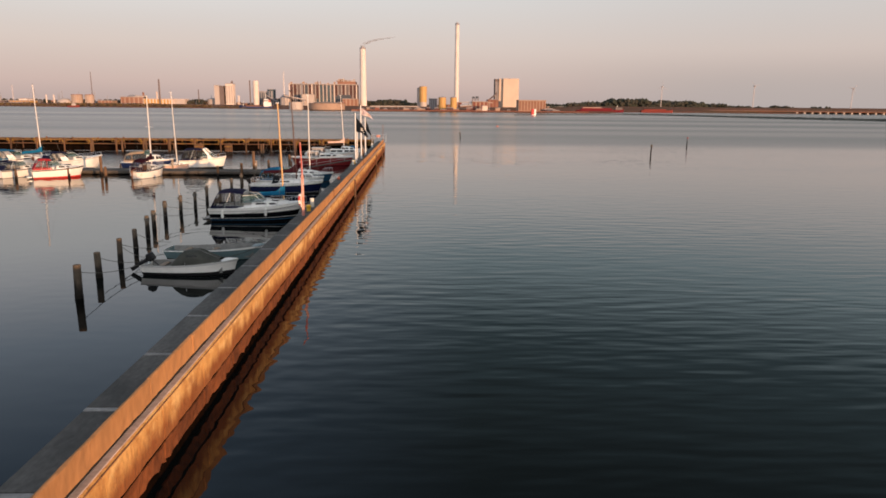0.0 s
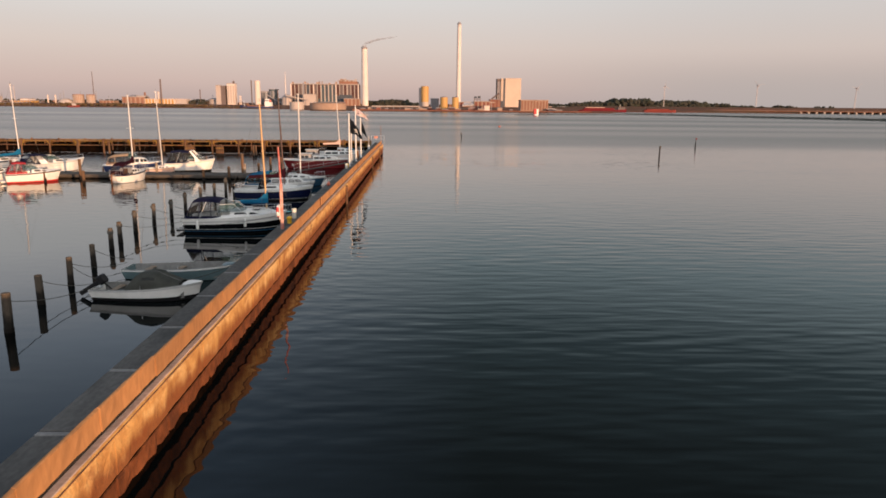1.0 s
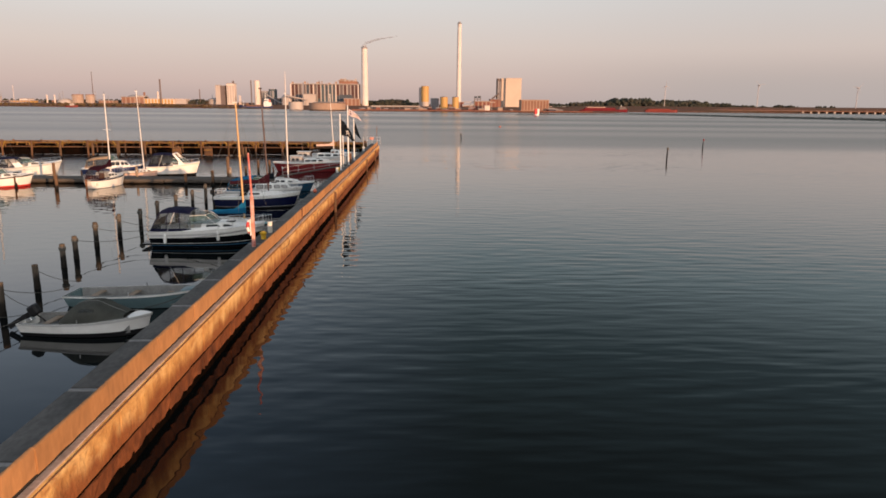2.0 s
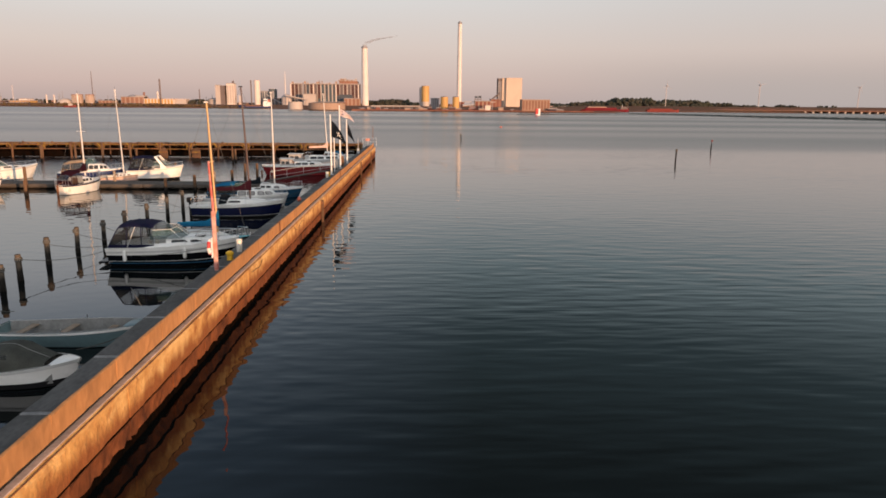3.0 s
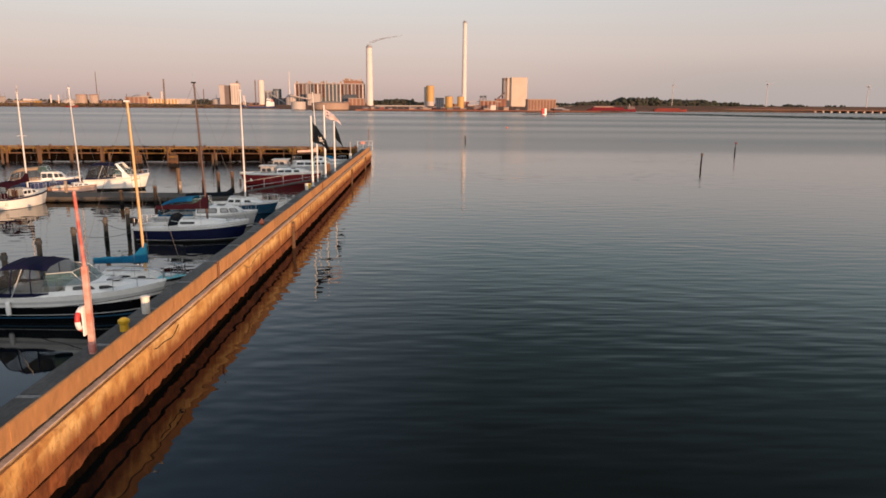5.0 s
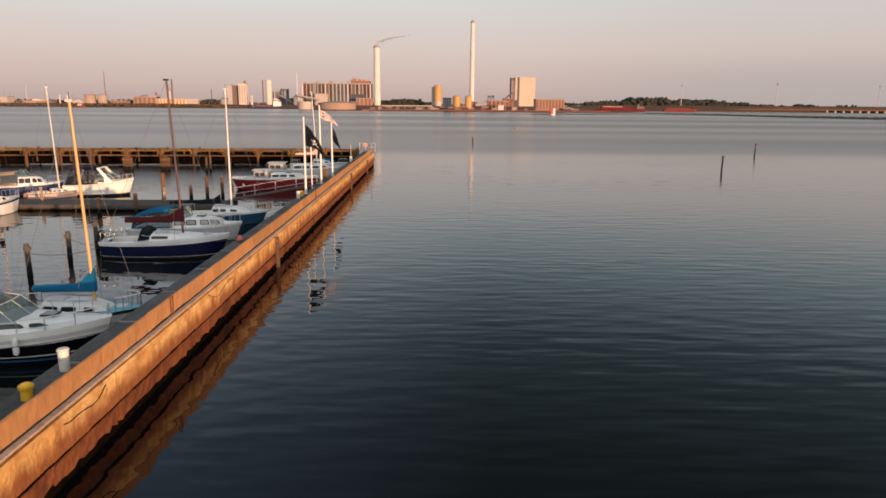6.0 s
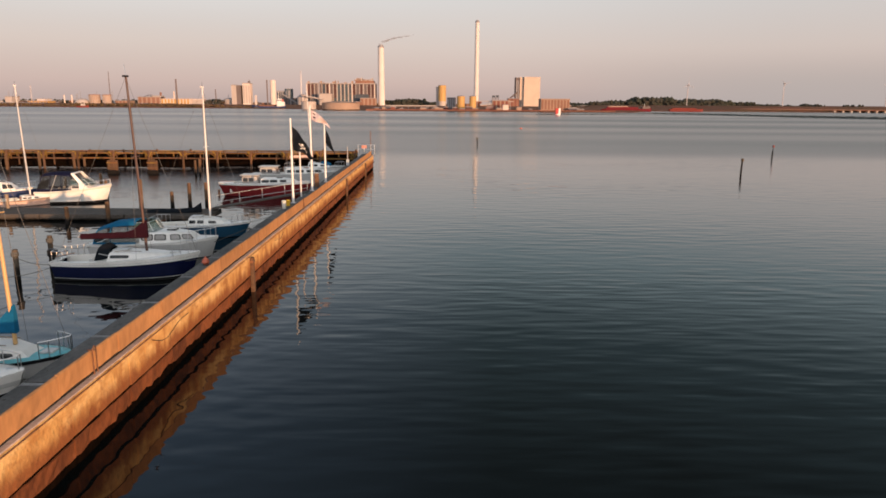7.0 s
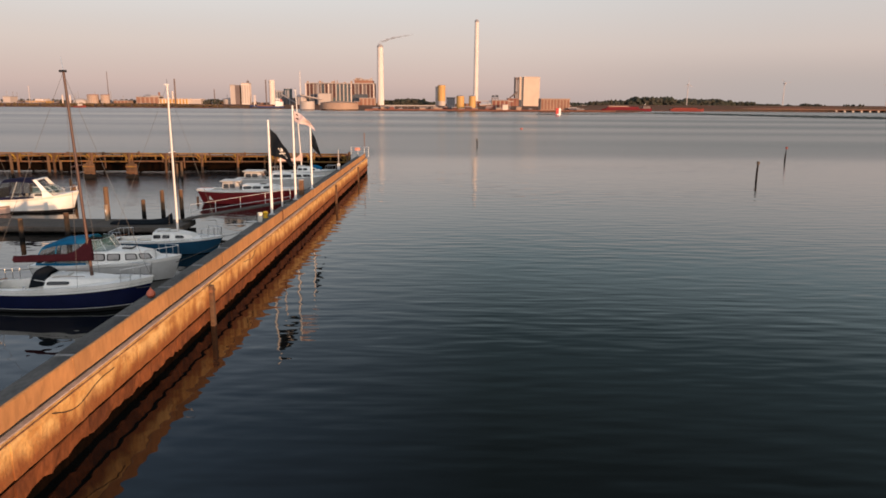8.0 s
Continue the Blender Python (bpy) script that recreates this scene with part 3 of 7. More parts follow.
def hall(name, x0, x1, z1, mat, label, y=1020.0, depth=18.0, roof=None, category="building", bays=0, bay_mat=None, base=2.0):
    """A plain works building with a roof slab and, where asked, upright wall bays."""
    ob = thing(name, (x0 + x1) / 2, y, base, 0, label, category)
    w, h = (x1 - x0) / 2, z1 - base
    part("wall", box(-w, w, 0, depth, 0, h - 0.6), mat, ob)
    part("roof", box(-w - 0.4, w + 0.4, -0.4, depth + 0.4, h - 0.6, h), roof or GREY_CLAD, ob)
    if bays:
        step = 2 * w / bays
        data = None
        for i in range(bays):
            cx = -w + step * (i + 0.5)
            if data is None:
                first = part("wall_panel", box(-step * 0.3, step * 0.3, -0.35, 0.0, h * 0.12, h * 0.9), bay_mat, ob)
                first.location, data = (cx, 0, 0), first.data
            else:
                piece("wall_panel", data, ob, cx, 0, 0)
    return ob


def silo(x, y, r, z1, mat, label, base=2.0, dome=0.15, category="silo", name="silo", group="", roof=None):
    ob = thing(name, x, y, base, 0, label, category, group)
    h = z1 - base
    part("shell", lathe([(r, 0), (r, h * 0.96), (r * 0.97, h * 0.97)], 24), mat, ob, smooth=True)
    part("roof", lathe([(r * 1.02, h * 0.965), (r * 1.02, h * 0.975), (r * 0.5, h * (0.975 + dome * 0.12)), (0.1, h * (0.98 + dome * 0.16))], 24), roof or (GREY_CLAD if dome else mat), ob, smooth=True)
    return ob


def chimney(x, y, r0, r1, z1, label, base=3.0, cap=True, mat=None, category="chimney", name="chimney"):
    ob = thing(name, x, y, base, 0, label, category)
    h = z1 - base
    part("shaft", lathe([(r0, 0), (r0 + (r1 - r0) * 0.5, h * 0.5), (r1, h)], 24), mat or CHIMNEY, ob, smooth=True)
    if cap:
        part("rim", lathe([(r1 * 1.06, h - 2.2), (r1 * 1.06, h), (r1 * 0.7, h + 0.2), (r1 * 0.6, h + 1.6)], 24), GREY_CLAD, ob, smooth=True)
        for k in (0.33, 0.66):
            rr = r0 + (r1 - r0) * k
            part("platform", lathe([(rr * 1.04, h * k), (rr * 1.04, h * k + 0.5)], 24), CHIMNEY, ob)
    return ob


chimney(-78.2, 1020, 4.9, 4.0, 85.0, "tall pale concrete chimney with a dark flue rim")
chimney(59.4, 1100, 3.6, 2.9, 127.8, "very tall slender pale concrete chimney")

# boiler house: pale ribs between maroon, dark and teal bays
boiler = thing("power_station", -135.0, 1020, 2.4, 0, "wide power station hall with pale upright ribs and dark bays", "power station")
part("wall", box(-48, 48, 0, 30, 0, 31.0), STACK, boiler)
part("roof", box(-48.6, 48.6, -1.4, 30.5, 31.3, 32.1), PALE_CLAD, boiler)
BAY_TONES = (MAROON_CLAD, MAROON_CLAD, STACK, MAROON_CLAD, DARK_CLAD, MAROON_CLAD, STACK, MAROON_CLAD, TEAL_CLAD, DARK_CLAD, TEAL_CLAD, DARK_CLAD, MAROON_CLAD, STACK, MAROON_CLAD, STACK, MAROON_CLAD, MAROON_CLAD)
for i in range(19):
    cx = -47.4 + i * 5.27
    w = 0.75 if i % 3 == 0 or 8 <= i <= 12 else 0.45
    part("rib", box(cx - w, cx + w, -1.3, 0, 3, 31.0), RIB_CLAD if i % 6 == 0 else PALE_CLAD, boiler)
for i in range(18):
    cx = -44.77 + i * 5.27
    split = 12 + (i * 5) % 7
    low = DARK_CLAD if i < 4 or 12 <= i <= 15 else BAY_TONES[(i + 1) % 18]
    part("wall_panel", box(cx - 1.8, cx + 1.8, -0.5, 0, split, 30.2), BAY_TONES[i], boiler)
    part("wall_panel", box(cx - 1.8, cx + 1.8, -0.5, 0, 3, split - 0.5), TEAL_CLAD if 8 <= i <= 11 else low, boiler)
part("penthouse", box(20, 46, 4, 24, 32.2, 35.6), BRICK_CLAD, boiler)
roof_rnd = random.Random(31)
for i in range(9):
    cx = 19.5 + i * 3.0
    part("vent", box(cx - 1.1, cx + 1.1, 5, 12, 35.6, 37.2 + roof_rnd.uniform(0, 2.6)), roof_rnd.choice((TAN_CLAD, RUST_CLAD, PALE_CLAD)), boiler)
for cx, wide, up in ((-46, 1.2, 2.2), (-28.5, 1.3, 2.8), (-25, 0.5, 1.4), (-10, 2.6, 2.2), (-4.5, 0.4, 3.4), (-8.5, 0.3, 3.8), (6, 1.4, 1.2), (15.5, 1.2, 3.0)):
    part("vent", box(cx - wide, cx + wide, 5, 9, 32.2, 32.2 + up), TAN_CLAD, boiler)
part("dark_panel", box(21, 39, -1.75, -1.35, 4, 17), DARK_CLAD, boiler)
part("stair_tower", box(-30.5, -28.5, -2.6, -1.35, 3, 33.4), GREY_CLAD, boiler)

hall("works_building", -162.4, -145.3, 20, PALE_CLAD, "pale boxy conveyor house before the power station", y=1000, depth=10)
hall("works_building", -106.3, -84.5, 14.4, TAN_CLAD, "low tan annexe beside the tall chimney", y=1004, bays=4, bay_mat=BRICK_CLAD)
hall("works_building", -112, -104, 9.5, BRICK_CLAD, "small red-brown lean-to beside the annexe", y=990, depth=8)
silo(-133.5, 772, 7.7, 9.0, PALE_CLAD, "round white steel storage tank", category="tank", name="storage_tank", base=0.8, roof=PALE_CLAD)
silo(-187, 1010, 7.2, 15.4, PALE_CLAD, "pale storage tank with a tall cone roof", category="tank", name="storage_tank", dome=2.0)
silo(-101.6, 785, 20.0, 7.9, TAN_CLAD, "very wide low tan storage tank with a domed roof", category="tank", name="storage_tank", dome=1.5, base=0.8, roof=TAN_CLAD)
chimney(-189.4, 1015, 1.0, 0.35, 50, "thin pale lattice radio mast", cap=False, category="mast", name="radio_mast")
# conveyor bridge up to the boiler house
ob = thing("conveyor", -170, 995, 1, 0, "inclined pale conveyor bridge", "conveyor")
part("gallery", tube([(-16, 0, 16.5), (14, 0, 10.5)], 1.0, 4), PALE_CLAD, ob)
for xx, zz in ((-12, 15.5), (0, 13), (11, 11)):
    part("trestle", box(xx - 0.4, xx + 0.4, -0.4, 0.4, -1, zz), GREY_CLAD, ob)

# twin-tower plant, silos and the ship at the quay
hall("silo_tower", -288.5, -281.6, 31.2, PALE_CLAD, "narrow pale lift tower of the cement plant", depth=6)
hall("silo_tower", -281.6, -275.4, 30.6, STACK, "grey square concrete silo tower", depth=10)
hall("silo_tower", -272.8, -262.0, 33.6, RIB_CLAD, "tall pale silo tower with upright bays", depth=12, bays=3, bay_mat=PALE_CLAD)
ob = thing("roof_hoist", -265.2, 1026, 33, 0, "small dark hoist on a silo tower's roof", "hoist")
part("housing", box(-1.3, 1.3, 0, 3, 0, 3.6), STACK, ob)
part("aerial", tube([(0.4, 1, 3.6), (0.4, 1, 5.6)], 0.25, 5), STACK, ob)
ob = thing("bridge_gallery", -274.2, 1024, 30, 0, "dark steel gallery between two silo towers", "gallery")
part("girder", box(-2.4, 2.4, 0, 2, -1.6, 0.4), DARK_CLAD, ob)
silo(-230.1, 1020, 4.0, 38.5, RIB_CLAD, "tall round pale concrete silo", dome=0.0)
chimney(-237.8, 1018, 0.85, 0.85, 38, "dark lift shaft beside the round silo", cap=False, mat=STACK, category="lift shaft", name="lift_shaft")
ob = thing("access_tower", -252.5, 1012, 1, 0, "slim white lattice loading tower on the quay", "tower")
for sx in (-1.2, 1.2):
    part("leg", tube([(sx, 0, 0), (sx * 0.6, 0, 15)], 0.45, 5), RIB_CLAD, ob)
for zz in (5, 10, 14.5):
    part("brace", box(-1.6, 1.6, -0.4, 0.4, zz, zz + 1.0), RIB_CLAD, ob)
hall("works_building", -235.0, -222.5, 24, GREY_CLAD, "grey boxy warehouse behind the silo", y=1062, bays=4, bay_mat=DARK_CLAD)
hall("works_building", -222.5, -213.8, 27.0, TEAL_CLAD, "bluish grey stepped warehouse", y=1060, bays=2, bay_mat=GREY_CLAD)
hall("works_building", -228, -205, 14, DARK_CLAD, "low dark works building behind the ship", y=1050, bays=5, bay_mat=STACK)
ob = thing("conveyor", -208, 1030, 1, 0, "steep grey conveyor leading down to the quay", "conveyor")
part("gallery", tube([(-12, 0, 18), (10, 0, 5)], 0.9, 4), GREY_CLAD, ob)
part("trestle", box(-0.5, 0.5, -0.4, 0.4, -1, 11), GREY_CLAD, ob)
ob = thing("cargo_ship", -206.5, 903, 0, 0, "dark blue coaster with white wheelhouse moored at the quay", "ship")
part("hull", skin([[(s, -4 * w, 2.6 + e), (s, -3.6 * w, -0.5), (s, 3.6 * w, -0.5), (s, 4 * w, 2.6 + e)] for s, w, e in ((-21, 0.1, 1.8), (-17, 0.7, 1.0), (-11, 1, 0.1), (14, 1, 0), (20, 0.85, 0.8))]), SHIP_BLUE, ob)
part("deck", box(-15, 19, -3.4, 3.4, 2.3, 2.7), GREY_CLAD, ob)
part("hatch", box(-12, 6, -2.6, 2.6, 2.7, 3.9, 0.2), BRICK_CLAD, ob)
part("wheelhouse", box(10, 19, -3, 3, 2.7, 8.2, 0.3), WHITE_PAINT, ob)
part("bridge", box(10.5, 15.5, -3, 3, 8.2, 12.0, 0.3), WHITE_PAINT, ob)
part("window_band", box(10.45, 15.55, -3.06, -3.0, 9.6, 10.6), DARK_CLAD, ob)
part("funnel", box(16, 18, -1.2, 1.2, 8.2, 11.2, 0.2), RED_PAINT, ob)
part("mast", tube([(12, 0, 12), (12, 0, 21)], 0.3, 6, 0.15), WHITE_PAINT, ob)
part("foremast", tube([(-16, 0, 3), (-16, 0, 10)], 0.3, 6, 0.15), WHITE_PAINT, ob)

# western works: tanks, sheds, stacks
for xx, rr in ((-480.4, 7.4), (-463.3, 5.9)):
    ob = silo(xx, 1020, rr, 16.6, TAN_CLAD, "tan round storage tank with a ribbed shell", category="tank", name="storage_tank", group="tan tanks", dome=0.1)
    for k in range(9):
        a = radians(200 + k * 17.5)
        part("rib", box(-0.35, 0.35, -0.35, 0.0, 0, 13.6), PALE_CLAD, ob).matrix_basis = pose(math.cos(a) * rr, math.sin(a) * rr, 0, 0, 0, math.degrees(a) + 90)
    part("top_ring", lathe([(rr * 1.03, 13.6), (rr * 1.03, 14.3)], 24), BRICK_CLAD, ob)
ob = thing("dome_store", -498.5, 1020, 1, 0, "pale low arched storage dome", "dome")
part("shell", lathe([(10.6, 0), (10.4, 4), (8.6, 7.2), (5, 9.2), (0.2, 9.9)], 24), PALE_CLAD, ob, smooth=True)
chimney(-486.3, 1080, 0.75, 0.4, 50, "thin distant lattice mast", cap=False, mat=STACK, category="mast", name="radio_mast")
chimney(-568.7, 1020, 0.6, 0.4, 28, "slender pale grey mast in the haze", cap=False, mat=HAZY_STEEL, category="mast", name="radio_mast")
for xx in (-523, -512.5):
    chimney(xx, 1020, 1.0, 0.9, 15.4, "short white round tower", cap=False, mat=RIB_CLAD, category="tower", name="tower")
hall("works_building", -606, -596, 13, PALE_CLAD, "small white quay building")
hall("shed", -589, -535, 4.8, BRICK_CLAD, "long red-brown quay shed", y=978, bays=9, bay_mat=TAN_CLAD)
hall("shed", -562, -535, 7.6, YELLOW_CLAD, "low shed with a yellowish wall", y=1000, bays=6, bay_mat=TAN_CLAD)
hall("shed", -556, -545, 10.0, RIB_CLAD, "small pale gabled shed", y=1010)
hall("shed", -452, -432.5, 8.6, TAN_CLAD, "low tan shed beside the tanks", bays=4, bay_mat=BRICK_CLAD)
hall("works_building", -420.3, -389, 14.0, TAN_CLAD, "tan hall with a rounded grey roof", bays=5, bay_mat=BRICK_CLAD)
hall("works_building", -402, -389, 15.6, PALE_CLAD, "pale end block of a tan hall", y=1024, depth=10)
ob = thing("dome_store", -409, 1035, 5, 0, "grey domed roof behind a tan hall", "dome")
part("shell", lathe([(11, 0), (10.4, 6), (7.6, 9.6), (3, 11.6), (0.2, 12)], 24), GREY_CLAD, ob, smooth=True)
hall("shed", -388.4, -347.7, 11.6, RIB_CLAD, "long low sunlit shed with a pale roof", roof=PALE_CLAD, bays=9, bay_mat=YELLOW_CLAD)
hall("shed", -350, -332, 11.3, PALE_CLAD, "pale shed with a white roof", y=1026, roof=RIB_CLAD)
chimney(-365.3, 1020, 1.25, 1.0, 38.3, "slim dark brick stack far off", cap=False, mat=STACK)
chimney(-370.5, 1024, 1.2, 1.1, 21.4, "short pale stack beside a dark one", cap=False, mat=RIB_CLAD)
chimney(-313.8, 1030, 0.8, 0.6, 25, "slim dark brick stack far off", cap=False, mat=STACK)
chimney(-395.6, 1040, 1.5, 1.3, 20.4, "short dark red brick stack", cap=False, mat=BRICK_CLAD)
silo(-295, 1040, 10.5, 11.6, PALE_CLAD, "pale domed storage tank", category="tank", name="storage_tank", dome=1.2)
rnd = random.Random(11)
for i in range(26):
    xx = rnd.uniform(-760, -540) if i < 15 else rnd.uniform(-540, -300)
    hall("shed", xx - rnd.uniform(4, 10), xx + rnd.uniform(4, 10), rnd.uniform(4.0, 8.0), rnd.choice((TAN_CLAD, BRICK_CLAD, PALE_CLAD, GREY_CLAD)), rnd.choice(("small low shed on the quay", "low warehouse in the harbour")), y=rnd.uniform(1000, 1090), depth=10, base=1.0)
for i in range(60):
    xx = rnd.uniform(-800, -420) if i < 36 else rnd.uniform(-420, -195)
    w = rnd.uniform(1.0, 4)
    hall(rnd.choice(("shed", "works_building", "storage_hut")), xx - w, xx + w, rnd.uniform(4.0, 10), rnd.choice((TAN_CLAD, BRICK_CLAD, STACK, BRICK_CLAD, PALE_CLAD, MAROON_CLAD, RIB_CLAD)), rnd.choice(("small reddish quay building", "little dark harbour shed", "narrow works building by the quay")), y=rnd.uniform(1030, 1100), depth=8, base=1.0)
for i in range(34):
    xx = rnd.uniform(-75, 165)
    w = rnd.uniform(0.8, 4)
    hall("quay_hut", xx - w, xx + w, rnd.uniform(2.6, 5.4), rnd.choice((BRICK_CLAD, MAROON_CLAD, STACK, RUST_CLAD, RUST_CLAD, TAN_CLAD)), rnd.choice(("small dark hut on the quay", "low red-brown hut on the quay", "stacked goods on the quay")), y=rnd.uniform(758, 800), depth=5, category="hut", base=0.5)
for i in range(12):
    xx = rnd.uniform(-640, -300)
    chimney(xx, 1060, 0.4, 0.3, rnd.uniform(15, 23), "thin distant light pole", cap=False, mat=GREY_CLAD, category="pole", name="light_pole")
ob = thing("tugboat", -415, 862, 0, 0, "small orange-red workboat off the far shore", "boat")
part("hull", skin([[(s, -2.2 * w, 1.8 + e), (s, -1.8 * w, -0.4), (s, 1.8 * w, -0.4), (s, 2.2 * w, 1.8 + e)] for s, w, e in ((-7, 0.8, 0), (3, 1, 0.2), (7, 0.1, 1.0))]), SHIP_ORANGE, ob)
part("wheelhouse", box(-2, 2.5, -1.4, 1.4, 1.4, 4.6, 0.2), PALE_CLAD, ob)

# silos, sheds and turbine hall on the eastern side
silo(2.6, 1022, 4.0, 30.8, PALE_CLAD, "white round concrete silo by the quay")
ob = silo(7.2, 1016, 5.4, 33.2, YELLOW_CLAD, "tall yellow painted silo by the quay", dome=0.05)
part("pale_foot", lathe([(5.5, 0), (5.5, 8.5)], 24), PALE_CLAD, ob, "pale unpainted foot", True)
hall("works_building", 11.9, 21.3, 14.2, STACK, "dark grey metal-clad works building", y=790, depth=10, bays=4, bay_mat=GREY_CLAD, base=0.8)
for xx, rr in ((26.1, 4.1), (38.6, 3.6)):
    silo(xx, 775, rr, 15.8, YELLOW_CLAD, "round yellow-ochre silo on the quay", group="ochre silos", dome=0.3, base=0.8)
hall("works_building", 29.6, 35.2, 8, BRICK_CLAD, "low brown machine house between silos", y=790, depth=8, base=0.8)
hall("works_building", 54, 64, 11, RUST_CLAD, "low dark building at the foot of a chimney", y=1040)
ob = thing("shed", 70, 1010, 1, 0, "white shed with a sloping roof", "shed")
part("wall", box(-9, 9, 0, 10, 0, 4), BRICK_CLAD, ob)
part("roof", skin([[(-9.6, -0.5, 4), (-9.6, 10, 6.2)], [(9.6, -0.5, 5.4), (9.6, 10, 7.8)]], thick=0.5), RIB_CLAD, ob)
hall("works_building", 60.5, 78.2, 11.8, TAN_CLAD, "low brown works building with dark bays", y=790, depth=10, bays=4, bay_mat=RUST_CLAD, base=0.8)
ob = thing("loading_gantry", 82, 1016, 1, 0, "dark loading hopper on a steel frame", "gantry")
for sx in (-4.2, 0, 4.2):
    part("leg", box(sx - 0.35, sx + 0.35, -0.35, 0.35, 0, 15.5), STACK, ob)
part("hopper", box(-4.6, -0.6, -1.5, 1.5, 15.2, 18.0), DARK_CLAD, ob)
part("hopper", box(0.6, 4.6, -1.5, 1.5, 15.2, 18.4), DARK_CLAD, ob)
part("beam", box(-5, 5, -0.6, 0.6, 13.0, 13.8), STACK, ob)
hall("works_building", 70.4, 76.0, 7.1, RIB_CLAD, "small white gatehouse on the quay", y=772, depth=8, base=0.8)
hall("works_building", 101.5, 117.0, 15.5, RUST_CLAD, "brown-tan pump hall with dark bays", bays=3, bay_mat=BRICK_CLAD, y=1030)
hall("works_building", 117.0, 122.0, 13.5, DARK_CLAD, "narrow dark link beside the turbine hall", y=1040, depth=8)
hall("turbine_hall", 129.6, 153.4, 46.9, HALL_CLAD, "tall pale tan windowless turbine hall", y=1080, depth=24, roof=HALL_CLAD)
hall("turbine_hall", 123.6, 129.4, 46.7, HALL_CLAD, "narrow pale slab beside the turbine hall", y=1084, depth=20, roof=HALL_CLAD)
hall("turbine_hall", 117.7, 123.4, 46.4, STACK, "tall dark slab beside the turbine hall", y=1086, depth=18, bays=2, bay_mat=GREY_CLAD)
ob = thing("conveyor", 114, 1078, 1, 0, "inclined dark conveyor against the turbine hall", "conveyor")
part("gallery", tube([(-12, 0, 9), (6, 0, 24)], 1.2, 4), STACK, ob)
part("trestle", box(-4.5, -3.5, -0.4, 0.4, -1, 15), STACK, ob)
hall("shed", 112.0, 142.8, 13.5, TAN_CLAD, "long low red-brown works hall", y=785, roof=TAN_CLAD, bays=9, bay_mat=BRICK_CLAD, base=0.8)
hall("shed", 168, 190, 4.6, RIB_CLAD, "low pale store before the works hall", y=1040, depth=8)
hall("shed", 193, 222, 6.2, RUST_CLAD, "low pinkish shed past the works hall", y=1060, depth=8, bays=6, bay_mat=TAN_CLAD)
ob = thing("pipe_bridge", 0, 795, 0.4, 0, "long low pale pipe bridge on short trestles", "pipe bridge")
part("pipe", tube([(-54.5, 0, 4.6), (0, 0, 4.8)], 0.7, 6), PALE_CLAD, ob)
part("pipe", tube([(42, 0, 10), (84, 0, 10)], 0.45, 6), PALE_CLAD, ob)
for i in range(8):
    part("trestle", box(-51 + i * 7, -50.5 + i * 7, -0.3, 0.3, 0, 4.4), GREY_CLAD, ob)
for i in range(4):
    part("trestle", box(44 + i * 12, 44.6 + i * 12, -0.3, 0.3, 0, 10), GREY_CLAD, ob)
hall("quay_wall", -70, 180, 1.9, BRICK_CLAD, "long low red-brown quay wall", y=738, depth=4, category="quay", base=-0.5, roof=RUST_CLAD)

# barges at the eastern quay
ob = thing("barge", 229, 880, 0, 0, "long dark red barge with a low deckhouse", "barge")
part("hull", skin([[(s, -4 * w, 3.0 + e), (s, -3.6 * w, -0.4), (s, 3.6 * w, -0.4), (s, 4 * w, 3.0 + e)] for s, w, e in ((-30, 0.6, -0.8), (-25, 1, 0), (24, 1, 0), (30, 0.2, 1.2))]), SHIP_RED, ob)
part("coaming", box(-24, 14, -3, 3, 2.8, 5.2, 0.2), SHIP_RED, ob)
# pale slab puts the highlight along the barge's top into colour
part("top_highlight", box(-22, 2, -2.6, 2.6, 5.2, 5.9, 0.2), PINK_CLOTH, ob, "pale pink slab painted as a highlight on the barge")
part("deckhouse", box(19, 28, -2.5, 2.5, 2.8, 6.2, 0.2), STACK, ob)
part("mast", tube([(22, 0, 6), (22, 0, 9)], 0.25, 5), WHITE_PAINT, ob)
ob = thing("barge", 304.5, 890, 0, 0, "low orange-brown barge at the quay", "barge")
part("hull", skin([[(s, -4 * w, 3.0 + e), (s, -3.6 * w, -0.4), (s, 3.6 * w, -0.4), (s, 4 * w, 3.0 + e)] for s, w, e in ((-20, 0.8, 0), (17, 1, 0), (21, 0.3, 0.8))]), SHIP_ORANGE, ob)
part("hatch", box(-17, 12, -3, 3, 2.9, 4.4, 0.2), SHIP_ORANGE, ob)


